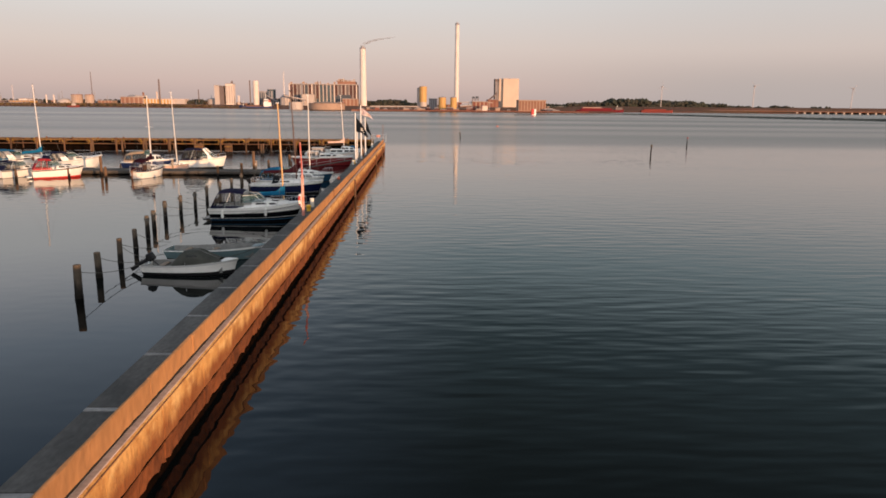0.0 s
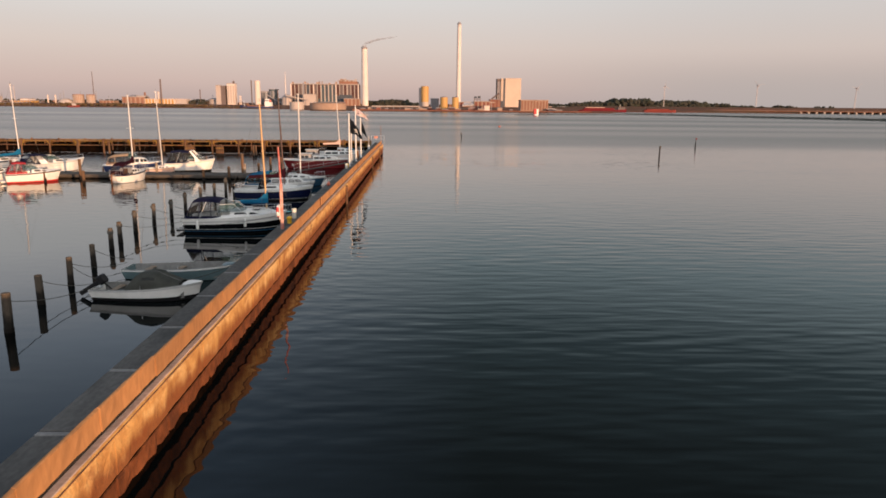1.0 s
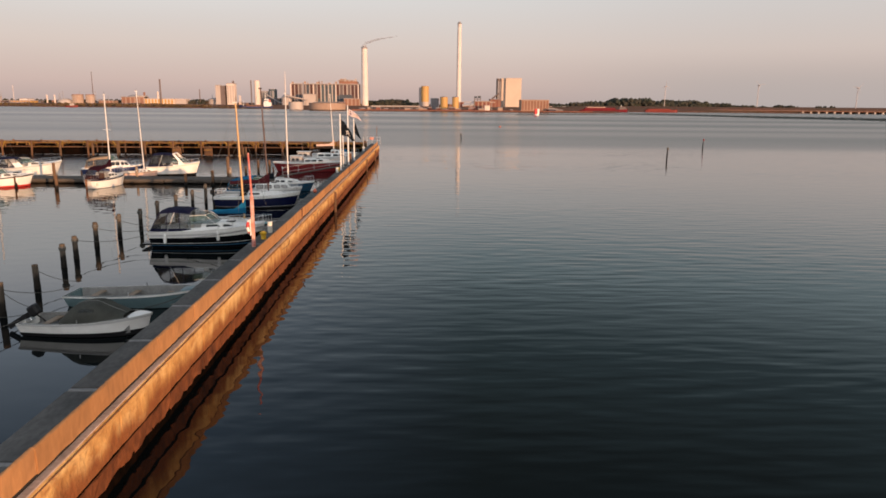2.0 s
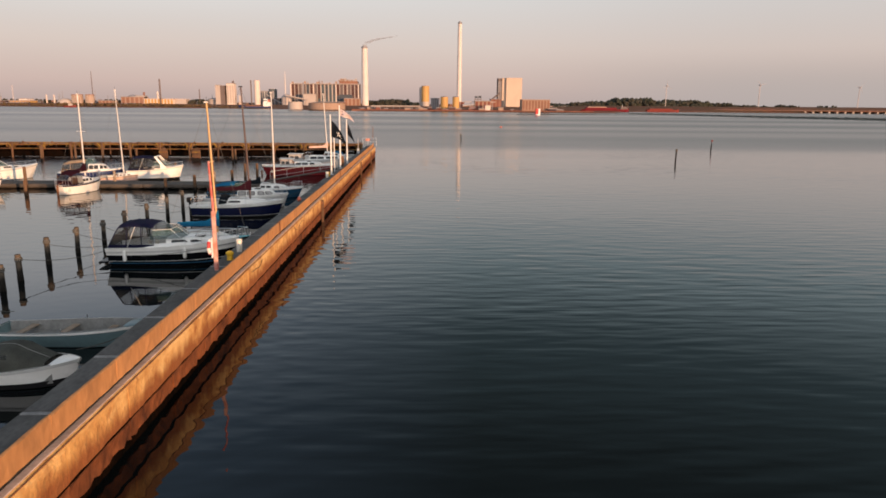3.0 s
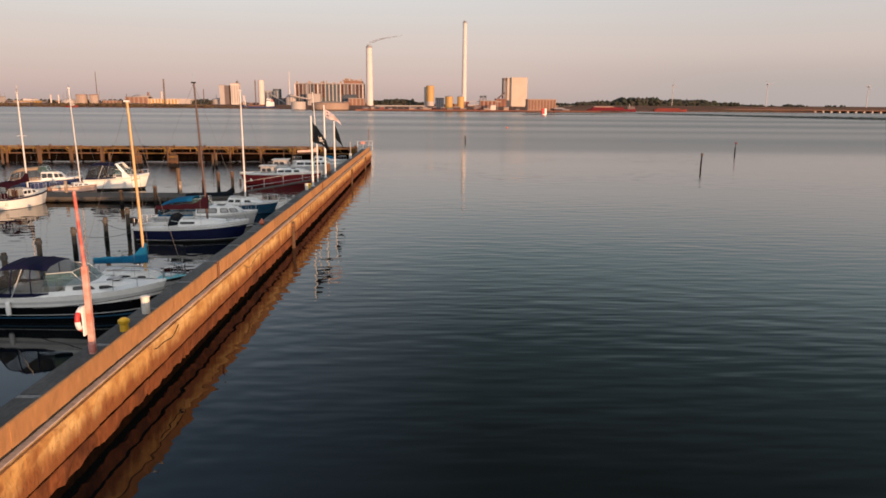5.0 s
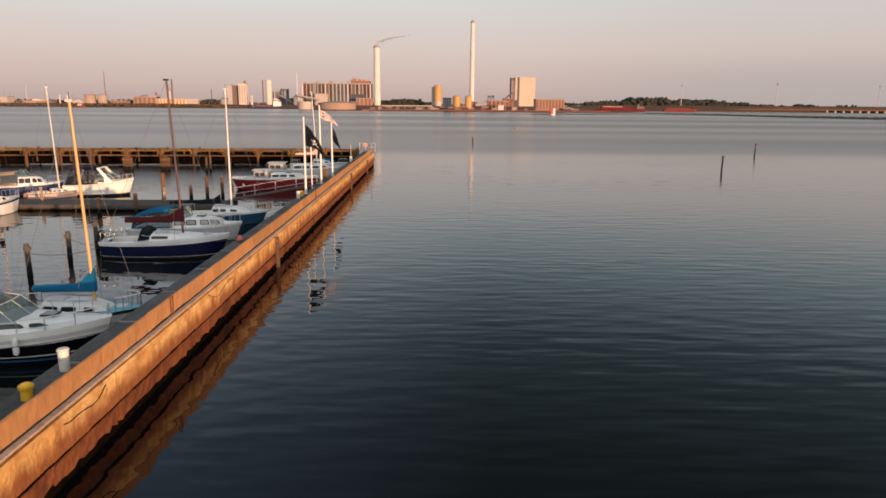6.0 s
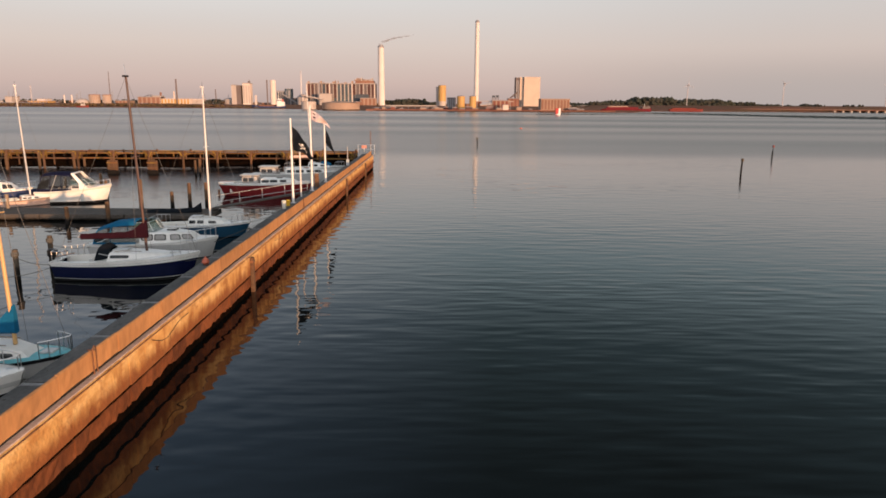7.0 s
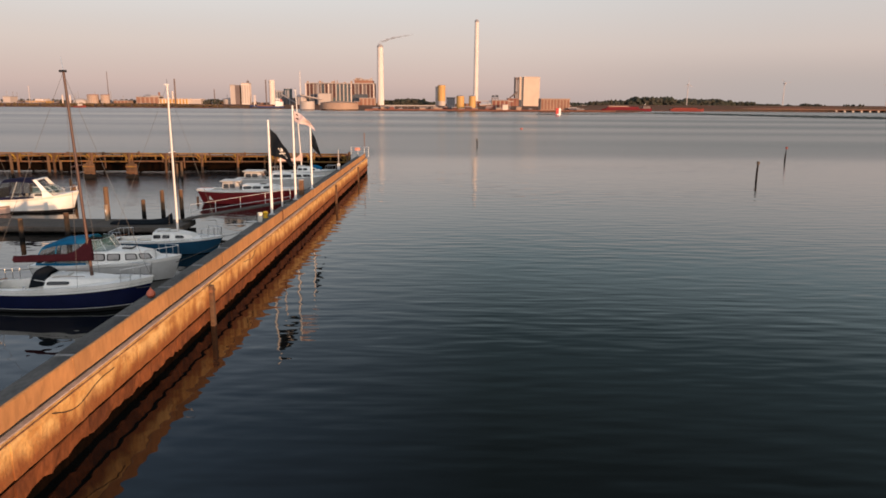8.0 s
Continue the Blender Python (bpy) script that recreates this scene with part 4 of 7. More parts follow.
# far woods: ragged clumps along the shore
def woods(name, stretches, seed, mat=None, plan=None, foot=2.5):
    """Many rough leafy clumps, joined into one mesh."""
    ball = bmesh.new()
    bmesh.ops.create_icosphere(ball, subdivisions=1, radius=1.0)
    ball.verts.index_update()
    shape = [v.co.copy() for v in ball.verts]
    tris = [[v.index for v in f.verts] for f in ball.faces]
    ball.free()
    verts, faces = [], []
    r = random.Random(seed)
    for x0, x1, y, top, count in stretches:
        for i in range(count):
            f = i / count
            x = x0 + (x1 - x0) * f + r.uniform(-4, 4)
            edge = min(1.0, 0.35 + 5 * min(f, 1 - f))
            h = top * edge * r.uniform(0.82, 1.0)
            yy = y + r.uniform(-14, 30)
            for k in range(7):
                s = r.uniform(0.14, 0.27) * h
                c = Vector((x + r.uniform(-0.5, 0.5) * h, yy, foot + h * r.uniform(0.2, 0.94) - s * 0.4))
                n0 = len(verts)
                verts.extend([q * s * r.uniform(0.7, 1.35) + c for q in shape])
                faces.extend([[n0 + j for j in t] for t in tris])
    me = bpy.data.meshes.new(name)
    me.from_pydata(verts, [], faces)
    me.materials.append(mat or WOODS)
    ob = new(name, me)
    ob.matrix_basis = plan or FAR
    return ob


tagged(woods("far_woods", [(-82, -52, 1060, 9.5, 60), (-64, -18, 1062, 11.5, 110), (-34, 2, 1060, 7.5, 70), (-332, -304, 1040, 9, 24), (188, 228, 1078, 8, 40), (218, 268, 1078, 9.5, 60), (252, 305, 1078, 12, 60), (288, 358, 1080, 16.5, 100), (340, 385, 1080, 12.5, 50), (362, 446, 1085, 14.5, 110), (425, 485, 1085, 11, 60), (470, 540, 1090, 8, 60), (530, 600, 1095, 5.5, 40), (-520, -380, 1075, 8, 50), (-760, -540, 1090, 8, 60), (556, 585, 1090, 9, 16), (622, 645, 1090, 8.5, 12), (-560, -420, 1000, 3, 50), (-800, -560, 1010, 3.5, 60), (-450, -340, 1000, 3, 70), (186, 225, 1000, 4, 40), (215, 300, 1000, 4.5, 120), (290, 420, 1005, 4.5, 150)], 5), "dark ragged belts of distant trees along the shore", "woods", kind="stuff")
SCRUB = material("dry_shore_scrub", (0.085, 0.062, 0.034), 0.95, 0.4, 0.05, 0.5, 0.0, tint=(0.12, 0.075, 0.04), gloss=0.08)
tagged(woods("shore_scrub", [(-760, -470, 925, 4.2, 150), (-480, -330, 915, 4.6, 130), (-345, -262, 905, 4.0, 80), (-255, -215, 900, 2.6, 30)], 9, SCRUB, Matrix.Identity(4), 0.6), "olive-brown scrub along the low shore", "scrub", kind="stuff")


def wind_turbine(x, y, h, turn, label):
    ob = thing("wind_turbine", x, y, 2, 0, label, "wind turbine", "far turbines")
    part("tower", lathe([(0.6, 0), (0.38, h)], 12), HAZY_STEEL, ob, smooth=True)
    part("nacelle", box(-0.9, 0.9, -2.4, 2.4, h, h + 1.4, 0.3), HAZY_STEEL, ob)
    for k in range(3):
        a = radians(turn + 120 * k)
        part("blade", tube([(0, -2.6, h + 0.9), (math.sin(a) * 4.5, -2.6, h + 0.9 + math.cos(a) * 4.5), (math.sin(a) * 9, -2.6, h + 0.9 + math.cos(a) * 9)], 0.26, 5, 0.08), HAZY_STEEL, ob)
    return ob


wind_turbine(360, 1040, 33.5, 0, "slender distant white wind turbine above the woods")
wind_turbine(498.5, 1040, 36, 75, "slender distant white wind turbine")
wind_turbine(648, 1040, 34, 40, "slender distant white wind turbine")

# causeway bridge on the right-hand shore
ob = thing("causeway_bridge", 560, 905, 0, -12, "low causeway bridge on short pale piers", "bridge")
part("deck", box(-170, 260, -4, 4, 2.4, 3.3), LAND, ob)
part("railing", box(-170, 260, -4.2, -4.0, 3.3, 3.9), STACK, ob)
part("abutment", box(-170, -62, -3.6, 3.6, -0.5, 2.4), DARK, ob)
# added dark sheet stands for the shade in the bridge openings
part("shade_backing", box(-62, 260, 3.4, 3.6, -0.5, 2.4), DARK, ob)
for i in range(33):
    part("pier", box(-60 + i * 9.6, -57.8 + i * 9.6, -3.5, 3.3, -0.5, 2.4), PALE_CLAD, ob)

# ---- marks in the sound ----


def withy(x, y, h, lean, label, band):
    """A slim channel post with a banded top."""
    ob = thing("channel_post", x, y, 0, 0, label, "channel post", "channel posts")
    part("shaft", tube([(0, 0, -1.0), (lean * 0.5, 0, h * 0.5), (lean, 0, h)], 0.13, 8, 0.10), PILE_WET, ob, smooth=True)
    placed = part("topmark", lathe([(0.17, 0), (0.17, 0.32), (0.10, 0.36)], 10), band, ob, "coloured band on the post head")
    placed.location = (lean, 0, h - 0.3)
    return ob


withy(40.2, 118.8, 1.98, 0.07, "slim dark wooden channel post standing in water", PILE)
withy(57.0, 146.0, 2.1, 0.12, "slim dark channel post with a red band", RED_HULL)
withy(10.6, 176, 1.5, -0.12, "slim dark channel post leaning slightly", PILE)
ob = thing("light_beacon", 92.2, 560, 0, 0, "red and white channel beacon", "beacon")
part("base", lathe([(2.0, -0.5), (1.9, 0.8), (1.3, 1.0)], 16), WHITE_PAINT, ob, smooth=True)
part("column", box(-1.9, 0.2, -1.2, 1, 0.6, 5.1, 0.2), BUOY_RED, ob, "red half of the mark")
part("column", box(0.25, 1.9, -1, 1, 0.6, 5.1, 0.2), WHITE_PAINT, ob, "white half of the mark")
ob = thing("mooring_buoy", 30.5, 270, 0, 0, "small orange mooring buoy afloat", "buoy")
part("float", lathe([(0.1, -0.3), (0.45, -0.1), (0.5, 0.12), (0.36, 0.4), (0.1, 0.5)], 14), ORANGE, ob, smooth=True)

# ---- mole (pier) ----
PIER_Y0, PIER_Y1 = -30.0, 124.5
pier = thing("pier", -6, 0, 0, 0, "concrete mole with a sunlit parapet and grey walkway", "pier", kind="structure")
L = PIER_Y1 - PIER_Y0
# core and joint are black: the seam's depth shade is put into colour
part("core", box(-0.30, -0.051, PIER_Y0, PIER_Y1, -1.5, 1.775), ALGAE_SHADE, pier, "core of the mole, black as painted shade behind the seams")
part("joint", box(-0.05, 0.088, PIER_Y0, PIER_Y1, 0.80, 0.888), ALGAE_SHADE, pier, "black strip, painted shade in the seam above the footing")
part("ledge", box(-0.118, 0.062, PIER_Y0, PIER_Y1, 1.772, 1.806, 0.012), LEDGE, pier, "pale ledge below the parapet")
# seat coloured dark to stand for the shade in the gap
part("parapet_seat", box(-0.165, -0.125, PIER_Y0, PIER_Y1, 1.776, 1.866), DARK, pier, "dark recessed joint")
part("walkway_bed", box(-1.32, -0.31, PIER_Y0, PIER_Y1, 1.40, 1.79), DECK, pier)
pile_data = None
for i in range(38):
    y = PIER_Y0 + 2 + i * 4.0
    if pile_data is None:
        o = part("pile", tube([(0, 0, -1.5), (0, 0, 1.45)], 0.16, 10), PILE_WET, pier)
        o.location = (-1.05, y, 0)
        pile_data = o.data
    else:
        piece("pile", pile_data, pier, -1.05, y, 0)
# thin smoke over the works
SMOKE = glass_material("thin_grey_smoke", (0.26, 0.23, 0.23), 1.0, 0.86)
ob = thing("smoke_plume", -78.2, 1020, 86.8, 0, "thin grey smoke drifting from a chimney", "smoke")
rnd = random.Random(2)
for k in range(5):
    x0 = k * 8.5
    pts = [(x0 + 11 * f, 0, 3.5 * (x0 + 11 * f) ** 0.5 * 0.55 + rnd.uniform(-0.5, 0.5)) for f in (0, 0.25, 0.5, 0.75, 1)]
    bm = bmesh.new()
    for q in pts:
        g = bmesh.ops.create_icosphere(bm, subdivisions=2, radius=rnd.uniform(0.7, 1.3) * (1.5 - 0.16 * k))
        for v in g["verts"]:
            v.co = Vector((v.co.x * 2.2, v.co.y, v.co.z * 0.8)) * rnd.uniform(0.9, 1.1) + Vector(q)
    part("wisp", bm, SMOKE, ob)

# ---- posts, pontoon and timber breakwater ----


def mooring_pile(x, y, top, label, r=0.14, lean=0.0, cap=None, group="mooring piles"):
    """A grey timber pile, wet and black near the water."""
    ob = thing("mooring_pile", x, y, 0, 0, label, "mooring pile", group)
    wet = min(0.30, top * 0.25)
    part("wet_foot", tube([(0, 0, -1.2), (lean * wet, 0, wet)], r * 1.06, 10), PILE_WET, ob, "black wet foot", True)
    part("shaft", tube([(lean * wet, 0, wet), (lean * top, 0, top)], r, 10, r * 0.94), cap or PILE, ob, smooth=True)
    placed = part("head", lathe([(r * 0.94, 0), (r * 0.9, 0.02), (r * 0.6, 0.035)], 10), cap or PILE, ob)
    placed.location = (lean * top, 0, top)
    return ob


for x, y, top, r in ((-14.8, 29.55, 1.60, 0.17), (-15.55, 33.2, 1.36, 0.16), (-15.78, 36.2, 1.46, 0.14), (-16.6, 40.3, 1.22, 0.14), (-17.5, 44.5, 1.32, 0.14), (-17.8, 46.45, 1.36, 0.14),
                     (-18.25, 49.85, 1.53, 0.14), (-18.11, 52.7, 1.57, 0.13), (-17.92, 55.6, 1.46, 0.13), (-17.81, 58.4, 1.62, 0.13), (-17.54, 61.45, 1.64, 0.13), (-17.57, 65.3, 1.55, 0.13), (-17.25, 67.75, 1.75, 0.13)):
    mooring_pile(x, y, top, "weathered grey mooring pile standing in calm water", r, random.Random(int(y * 10)).uniform(-0.03, 0.03))
    if y > 44:
        ob = thing("rope_coil", x, y, top - 0.32, 0, "dark rope wound round a mooring pile", "rope", "pile ropes")
        part("coil", lathe([(0.14, 0), (0.175, 0.03), (0.165, 0.10), (0.18, 0.16), (0.14, 0.22)], 10), ROPE, ob)
for x, y, top, r in ((-34.2, 76.7, 1.47, 0.15), (-36.7, 81.3, 2.25, 0.15), (-19.1, 89.0, 1.3, 0.15), (-17.7, 89.1, 2.0, 0.15), (-16.6, 89.9, 1.95, 0.15), (-25.2, 112.3, 1.9, 0.14), (-25.1, 113.4, 1.95, 0.14),
                     (-20.2, 85.7, 2.65, 0.17), (-20.5, 80.9, 1.6, 0.16), (-23.1, 80.4, 1.3, 0.15), (-41.3, 119.2, 1.5, 0.15), (-44.2, 114.6, 2.5, 0.16), (-40.9, 116.0, 2.45, 0.16), (-27.0, 94.5, 1.7, 0.14), (-31.4, 96.0, 1.6, 0.14), (-52, 113, 2.4, 0.16), (-48.0, 114.5, 2.3, 0.16), (-38.8, 78.0, 1.2, 0.14), (-43.2, 75.6, 1.2, 0.14), (-29.6, 99, 1.7, 0.14)):
    mooring_pile(x, y, top, "sunlit brown mooring pile beside the pontoon", r, 0.0, PONTOON_PILE, "pontoon piles")

# fender cribs off the breakwater
for x, y in ((-35.4, 114.0), (-30.85, 114.2)):
    ob = thing("fender_crib", x, y, 0, 0, "brown timber fender crib on black wet piles", "fender", "fender cribs")
    for k in range(4):
        part("plank", box(-0.56 + k * 0.29, -0.30 + k * 0.29, -0.12, 0.12, 0.62 - 0.05 * (k % 2), 1.72 + 0.16 * ((k * 7) % 3), 0.02), BROWN_TIMBER, ob)
    part("crossbar", box(-0.62, 0.64, -0.18, -0.12, 1.35, 1.52, 0.02), LICHEN, ob)
    part("crossbar", box(-0.60, 0.62, -0.18, -0.12, 0.75, 0.90, 0.02), BROWN_TIMBER, ob)
    for sx in (-0.45, 0.45):
        part("pile", tube([(sx, 0.22, -1), (sx, 0.22, 1.5)], 0.13, 8), PILE_WET, ob)
    part("sill", box(-0.62, 0.62, -0.2, 0.3, -0.1, 0.5, 0.06), PILE_WET, ob, "black wet foot")

# pontoon: concrete-topped floats with a timber fender strip
pontoon = thing("pontoon", -47.3, 83.3, 0, 0, "long dark floating pontoon with a timber edge", "pontoon", kind="structure")
for i in range(10):
    x0 = -26.5 + i * 6.0
    part("float", box(x0 + 0.3, x0 + 5.7, -1.2, 1.2, -0.5, 0.22, 0.08), DARK, pontoon)
    part("deck", box(x0 + 0.02, x0 + 5.98, -1.55, 1.55, 0.22, 0.58, 0.03), PONTOON, pontoon)
    part("edge_timber", box(x0 + 0.05, x0 + 5.95, -1.66, -1.55, 0.28, 0.60, 0.05), PONTOON, pontoon)
# gangway with tubular handrail
gang = thing("gangway", -14.3, 84.2, 0, 0, "grey steel gangway with white tubular railing", "gangway")
part("deck", skin([[(0, -0.55, 0.66), (0, 0.55, 0.66)], [(7.15, -0.4, 1.93), (7.15, 0.7, 1.93)]], thick=0.10), PONTOON, gang)
for k in range(5):
    f = k / 4
    part("rail_post", tube([(6.8 * f + 0.2, 0.6 + 0.1 * f, 0.68 + 1.34 * f), (6.8 * f + 0.2, 0.6 + 0.1 * f, 1.55 + 1.1 * f)], 0.022, 6), GEL_GREY, gang)
for dz in (0.55, 1.04):
    part("rail", tube([(0.2, 0.6, 0.55 + dz), (7.0, 0.7, 1.65 + dz)], 0.020, 6), GEL_GREY, gang)

# timber breakwater in bays
bw = thing("timber_breakwater", -8.3, 123.6, 0, 2.4, "old brown timber breakwater with yellow lichen on its beams", "breakwater", kind="structure")
rnd = random.Random(8)
BAY, BAYS = 4.3, 20
for i in range(BAYS + 1):
    x = -i * BAY
    part("pile", tube([(x + rnd.uniform(-0.1, 0.1), -1.95, -1.5), (x + rnd.uniform(-0.15, 0.15), -1.85, 2.15 + rnd.uniform(0.0, 0.35))], 0.16, 8, 0.13), BROWN_TIMBER, bw)
    part("pile", tube([(x, 1.5, -1.5), (x, 1.5, 2.2 + rnd.uniform(0, 0.3))], 0.16, 8, 0.14), BROWN_TIMBER, bw)
    part("cross_beam", box(x - 0.14, x + 0.14, -1.75, 1.7, 1.72, 1.95, 0.02), LICHEN, bw)
    for sx in (-0.42, 0.30):
        part("cleat_block", box(x + sx, x + sx + 0.16, -1.80, -1.62, 1.30, 2.32 + rnd.uniform(-0.06, 0.12), 0.03), LICHEN if rnd.random() < 0.6 else BROWN_TIMBER, bw)
    part("bracket", tube([(x - 0.55, -1.86, 2.28), (x - 0.05, -1.88, 1.72), (x + 0.10, -1.88, 1.35)], 0.085, 6, 0.06), LICHEN_CLUMP, bw, "yellow lichened bracket")
    part("bracket", tube([(x + 0.42, -1.86, 2.05 + rnd.uniform(0, 0.2)), (x + 0.15, -1.88, 1.55)], 0.075, 6, 0.05), LICHEN_CLUMP, bw, "yellow lichened bracket")
    part("rail_knob", box(x - 0.12 + rnd.uniform(-0.3, 0.3), x + 0.12, -1.78, -1.56, 2.14, 2.34 + rnd.uniform(0, 0.14), 0.04), BROWN_TIMBER, bw)
    if rnd.random() < 0.7:
        part("brace", tube([(x - 0.9, -1.72, 2.1), (x + 0.1, -1.74, 1.2)], 0.05, 5), LICHEN, bw)
    if i < BAYS:
        for yy, z0, z1, m in ((-1.66, 1.98, 2.14, LICHEN), (-1.66, 1.34, 1.50, LICHEN if rnd.random() < 0.35 else BROWN_TIMBER), (1.55, 2.02, 2.2, LICHEN), (-0.4, 2.0, 2.14, BROWN_TIMBER)):
            g = rnd.uniform(-0.03, 0.03)
            part("beam", box(x - BAY + 0.03, x - 0.03, yy - 0.10, yy + 0.10, z0 + g, z1 + g, 0.02), m, bw)
        for f in (0.22, 0.47, 0.72):
            px = x - BAY * (f + rnd.uniform(-0.06, 0.06))
            part("stub", box(px - 0.07, px + 0.07, -1.74, -1.58, 1.62, 2.18 + rnd.uniform(0.0, 0.16), 0.02), LICHEN if rnd.random() < 0.3 else PILE_WET, bw)
        part("deck_plank", box(x - BAY + 0.04, x - 0.04, -1.2, -0.7, 1.96, 2.02), BROWN_TIMBER, bw)
        part("deck_plank", box(x - BAY + 0.04, x - 0.04, 0.2, 0.7, 1.96, 2.02), BROWN_TIMBER, bw)
        # boards in near-black, which paints the shade of the void below the deck
        part("front_boards", box(x - BAY + 0.02, x - 0.02, -1.46, -1.36, 0.26 + rnd.uniform(-0.1, 0.06), 1.05 + rnd.uniform(-0.08, 0.10)), ALGAE_SHADE, bw, "boarding blackened as painted shade below the beams")
        part("back_boards", box(x - BAY + 0.02, x - 0.02, 1.28, 1.38, 0.32 + rnd.uniform(-0.12, 0.12), 1.9), ALGAE_SHADE, bw, "boarding blackened as painted shade below the beams")
        if rnd.random() < 0.6:
            px = x - BAY * rnd.uniform(0.25, 0.75)
            part("stanchion", box(px - 0.07, px + 0.07, -1.60, -1.48, 0.6, 1.96), BROWN_TIMBER, bw)

# ---- things on the mole ----


FLAG_PALE = material("faded_pale_flag_cloth", (0.56, 0.47, 0.45), 0.9, 0.15, 3.0, 30.0, 0.2, tint=(0.45, 0.33, 0.33))


def flagpole(x, y, base, top, label, cloth, pts, mark=None, marks=()):
    """A white pole with a flag that hangs from its head in folds."""
    ob = thing("flagpole", x, y, base, 0, label, "flagpole", "flagpoles")
    h = top - base
    part("base_plate", box(-0.16, 0.16, -0.16, 0.16, 0, 0.04), STEEL, ob)
    part("pole", tube([(0, 0, 0.0), (0, 0, h * 0.5), (0, 0, h)], 0.085, 10, 0.055), WHITE_PAINT, ob, smooth=True)
    part("finial", lathe([(0.03, h), (0.075, h + 0.05), (0.05, h + 0.12), (0.01, h + 0.15)], 10), WHITE_PAINT, ob, smooth=True)
    part("halyard", tube([(0.10, -0.02, h - 0.1), (0.12, -0.02, h * 0.5), (0.10, -0.02, 1.2)], 0.008, 4), ROPE, ob)
    def at(u, f):
        """A point of the cloth: u counts the columns from the hoist, f runs down."""
        i = min(int(u), len(pts) - 2)
        g = u - i
        out, dz, width = [pts[i][j] * (1 - g) + pts[i + 1][j] * g for j in range(3)]
        sway = 0.17 * math.sin(u * 2.1 + f * 2.6) * min(1, u * 0.7)
        return (0.06 + out + 0.05 * math.sin(f * 5 + u), sway, h - 0.12 + dz - width * f)

    cols = [k / 3 for k in range(3 * (len(pts) - 1) + 1)]
    flag = part("flag", skin([[at(u, k / 8) for k in range(9)] for u in cols], thick=0.012), cloth, ob, "", True)
    for u0, f0, u1, f1, wide in marks:
        strip = []
        for k in range(5):
            u, f = u0 + (u1 - u0) * k / 4, f0 + (f1 - f0) * k / 4
            strip.append([(q[0], q[1] - 0.024, q[2]) for q in (at(u, f), at(u, f + wide))])
        part("emblem", skin(strip, thick=0.004), mark, flag, "plain emblem patch")
    return ob


flagpole(-7.06, 78.6, 1.95, 7.35, "white flagpole flying a limp black flag", BLACK_CLOTH, [(0, -0.25, 1.5), (0.3, -0.55, 1.3), (0.6, -0.95, 1.0), (0.9, -1.35, 0.85), (1.15, -1.8, 0.6), (1.32, -2.15, 0.25)], WHITE_CLOTH, [(1.8, 0.42, 3.1, 0.66, 0.05), (1.9, 0.74, 3.0, 0.36, 0.05), (2.25, 0.30, 2.6, 0.28, 0.14)])
flagpole(-6.97, 85.1, 1.95, 8.15, "white flagpole flying a pale flag", FLAG_PALE, [(0, -0.1, 0.62), (0.35, -0.28, 0.66), (0.7, -0.52, 0.5), (1.05, -0.85, 0.34), (1.4, -1.3, 0.12)], MAROON_CLOTH, [(0.3, 0.2, 0.8, 0.25, 0.12), (0.5, 0.55, 1.1, 0.5, 0.12)])
flagpole(-6.90, 91.0, 1.95, 6.64, "white flagpole with a furled black flag", BLACK_CLOTH, [(0, -0.1, 1.1), (0.2, -0.6, 0.95), (0.45, -1.25, 0.65), (0.75, -2.2, 0.1)])
ob = thing("pole", -7.16, 81.8, 1.95, 0, "slim pale signal pole on the walkway", "pole")
part("shaft", tube([(0, 0, 0), (0, 0, 3.6)], 0.05, 8), ALU, ob, smooth=True)
ob = thing("timber_post", -7.05, 87.6, 1.95, 0, "squat brown timber post on the walkway", "post")
part("shaft", box(-0.16, 0.16, -0.16, 0.16, 0, 1.05, 0.03), BROWN_TIMBER, ob)
part("cap", box(-0.18, 0.18, -0.18, 0.18, 1.05, 1.10, 0.01), PALE_TIMBER, ob)


def lifebuoy_post(x, y, h, label):
    ob = thing("lifebuoy_post", x, y, 1.95, 0, label, "lifebuoy post")
    part("lower_post", box(-0.075, 0.075, -0.075, 0.075, 0, 2.4, 0.02), PINK_POST, ob)
    part("band", box(-0.082, 0.082, -0.082, 0.082, 0.05, 0.30, 0.02), RED_PAINT, ob, "red band")
    part("upper_post", tube([(0, 0, 2.4), (-0.07, 0, h)], 0.052, 8, 0.04), RED_PAINT, ob, "faded red upper pole")
    part("board", box(-0.105, -0.075, -0.22, 0.22, 0.55, 1.35, 0.02), WHITE_PAINT, ob)
    for q in range(8):
        a0, a1 = 2 * math.pi * q / 8, 2 * math.pi * (q + 1) / 8
        rows = []
        for k in range(5):
            a = a0 + (a1 - a0) * k / 4
            rows.append([(-0.18 + 0.07 * math.sin(b), math.cos(a) * (0.28 + 0.07 * math.cos(b)), 0.98 + math.sin(a) * (0.28 + 0.07 * math.cos(b))) for b in [j * math.pi / 4 for j in range(8)]])
        part("lifebuoy_segment", skin(rows, closed=True), BUOY_RED if q % 2 else WHITE_PAINT, ob, smooth=True)
    return ob


lifebuoy_post(-6.86, 41.0, 4.35, "faded red post with a red and white lifebuoy")
ob = thing("mooring_bollard", -6.84, 42.9, 1.95, 0, "yellow mushroom bollard on the walkway", "bollard", "bollards")
part("bollard_body", lathe([(0.13, 0), (0.12, 0.20), (0.165, 0.26), (0.165, 0.33), (0.08, 0.39)], 16), YELLOW, ob, smooth=True)
copy_thing(ob, pose(-7.15, 77.4, 1.95))


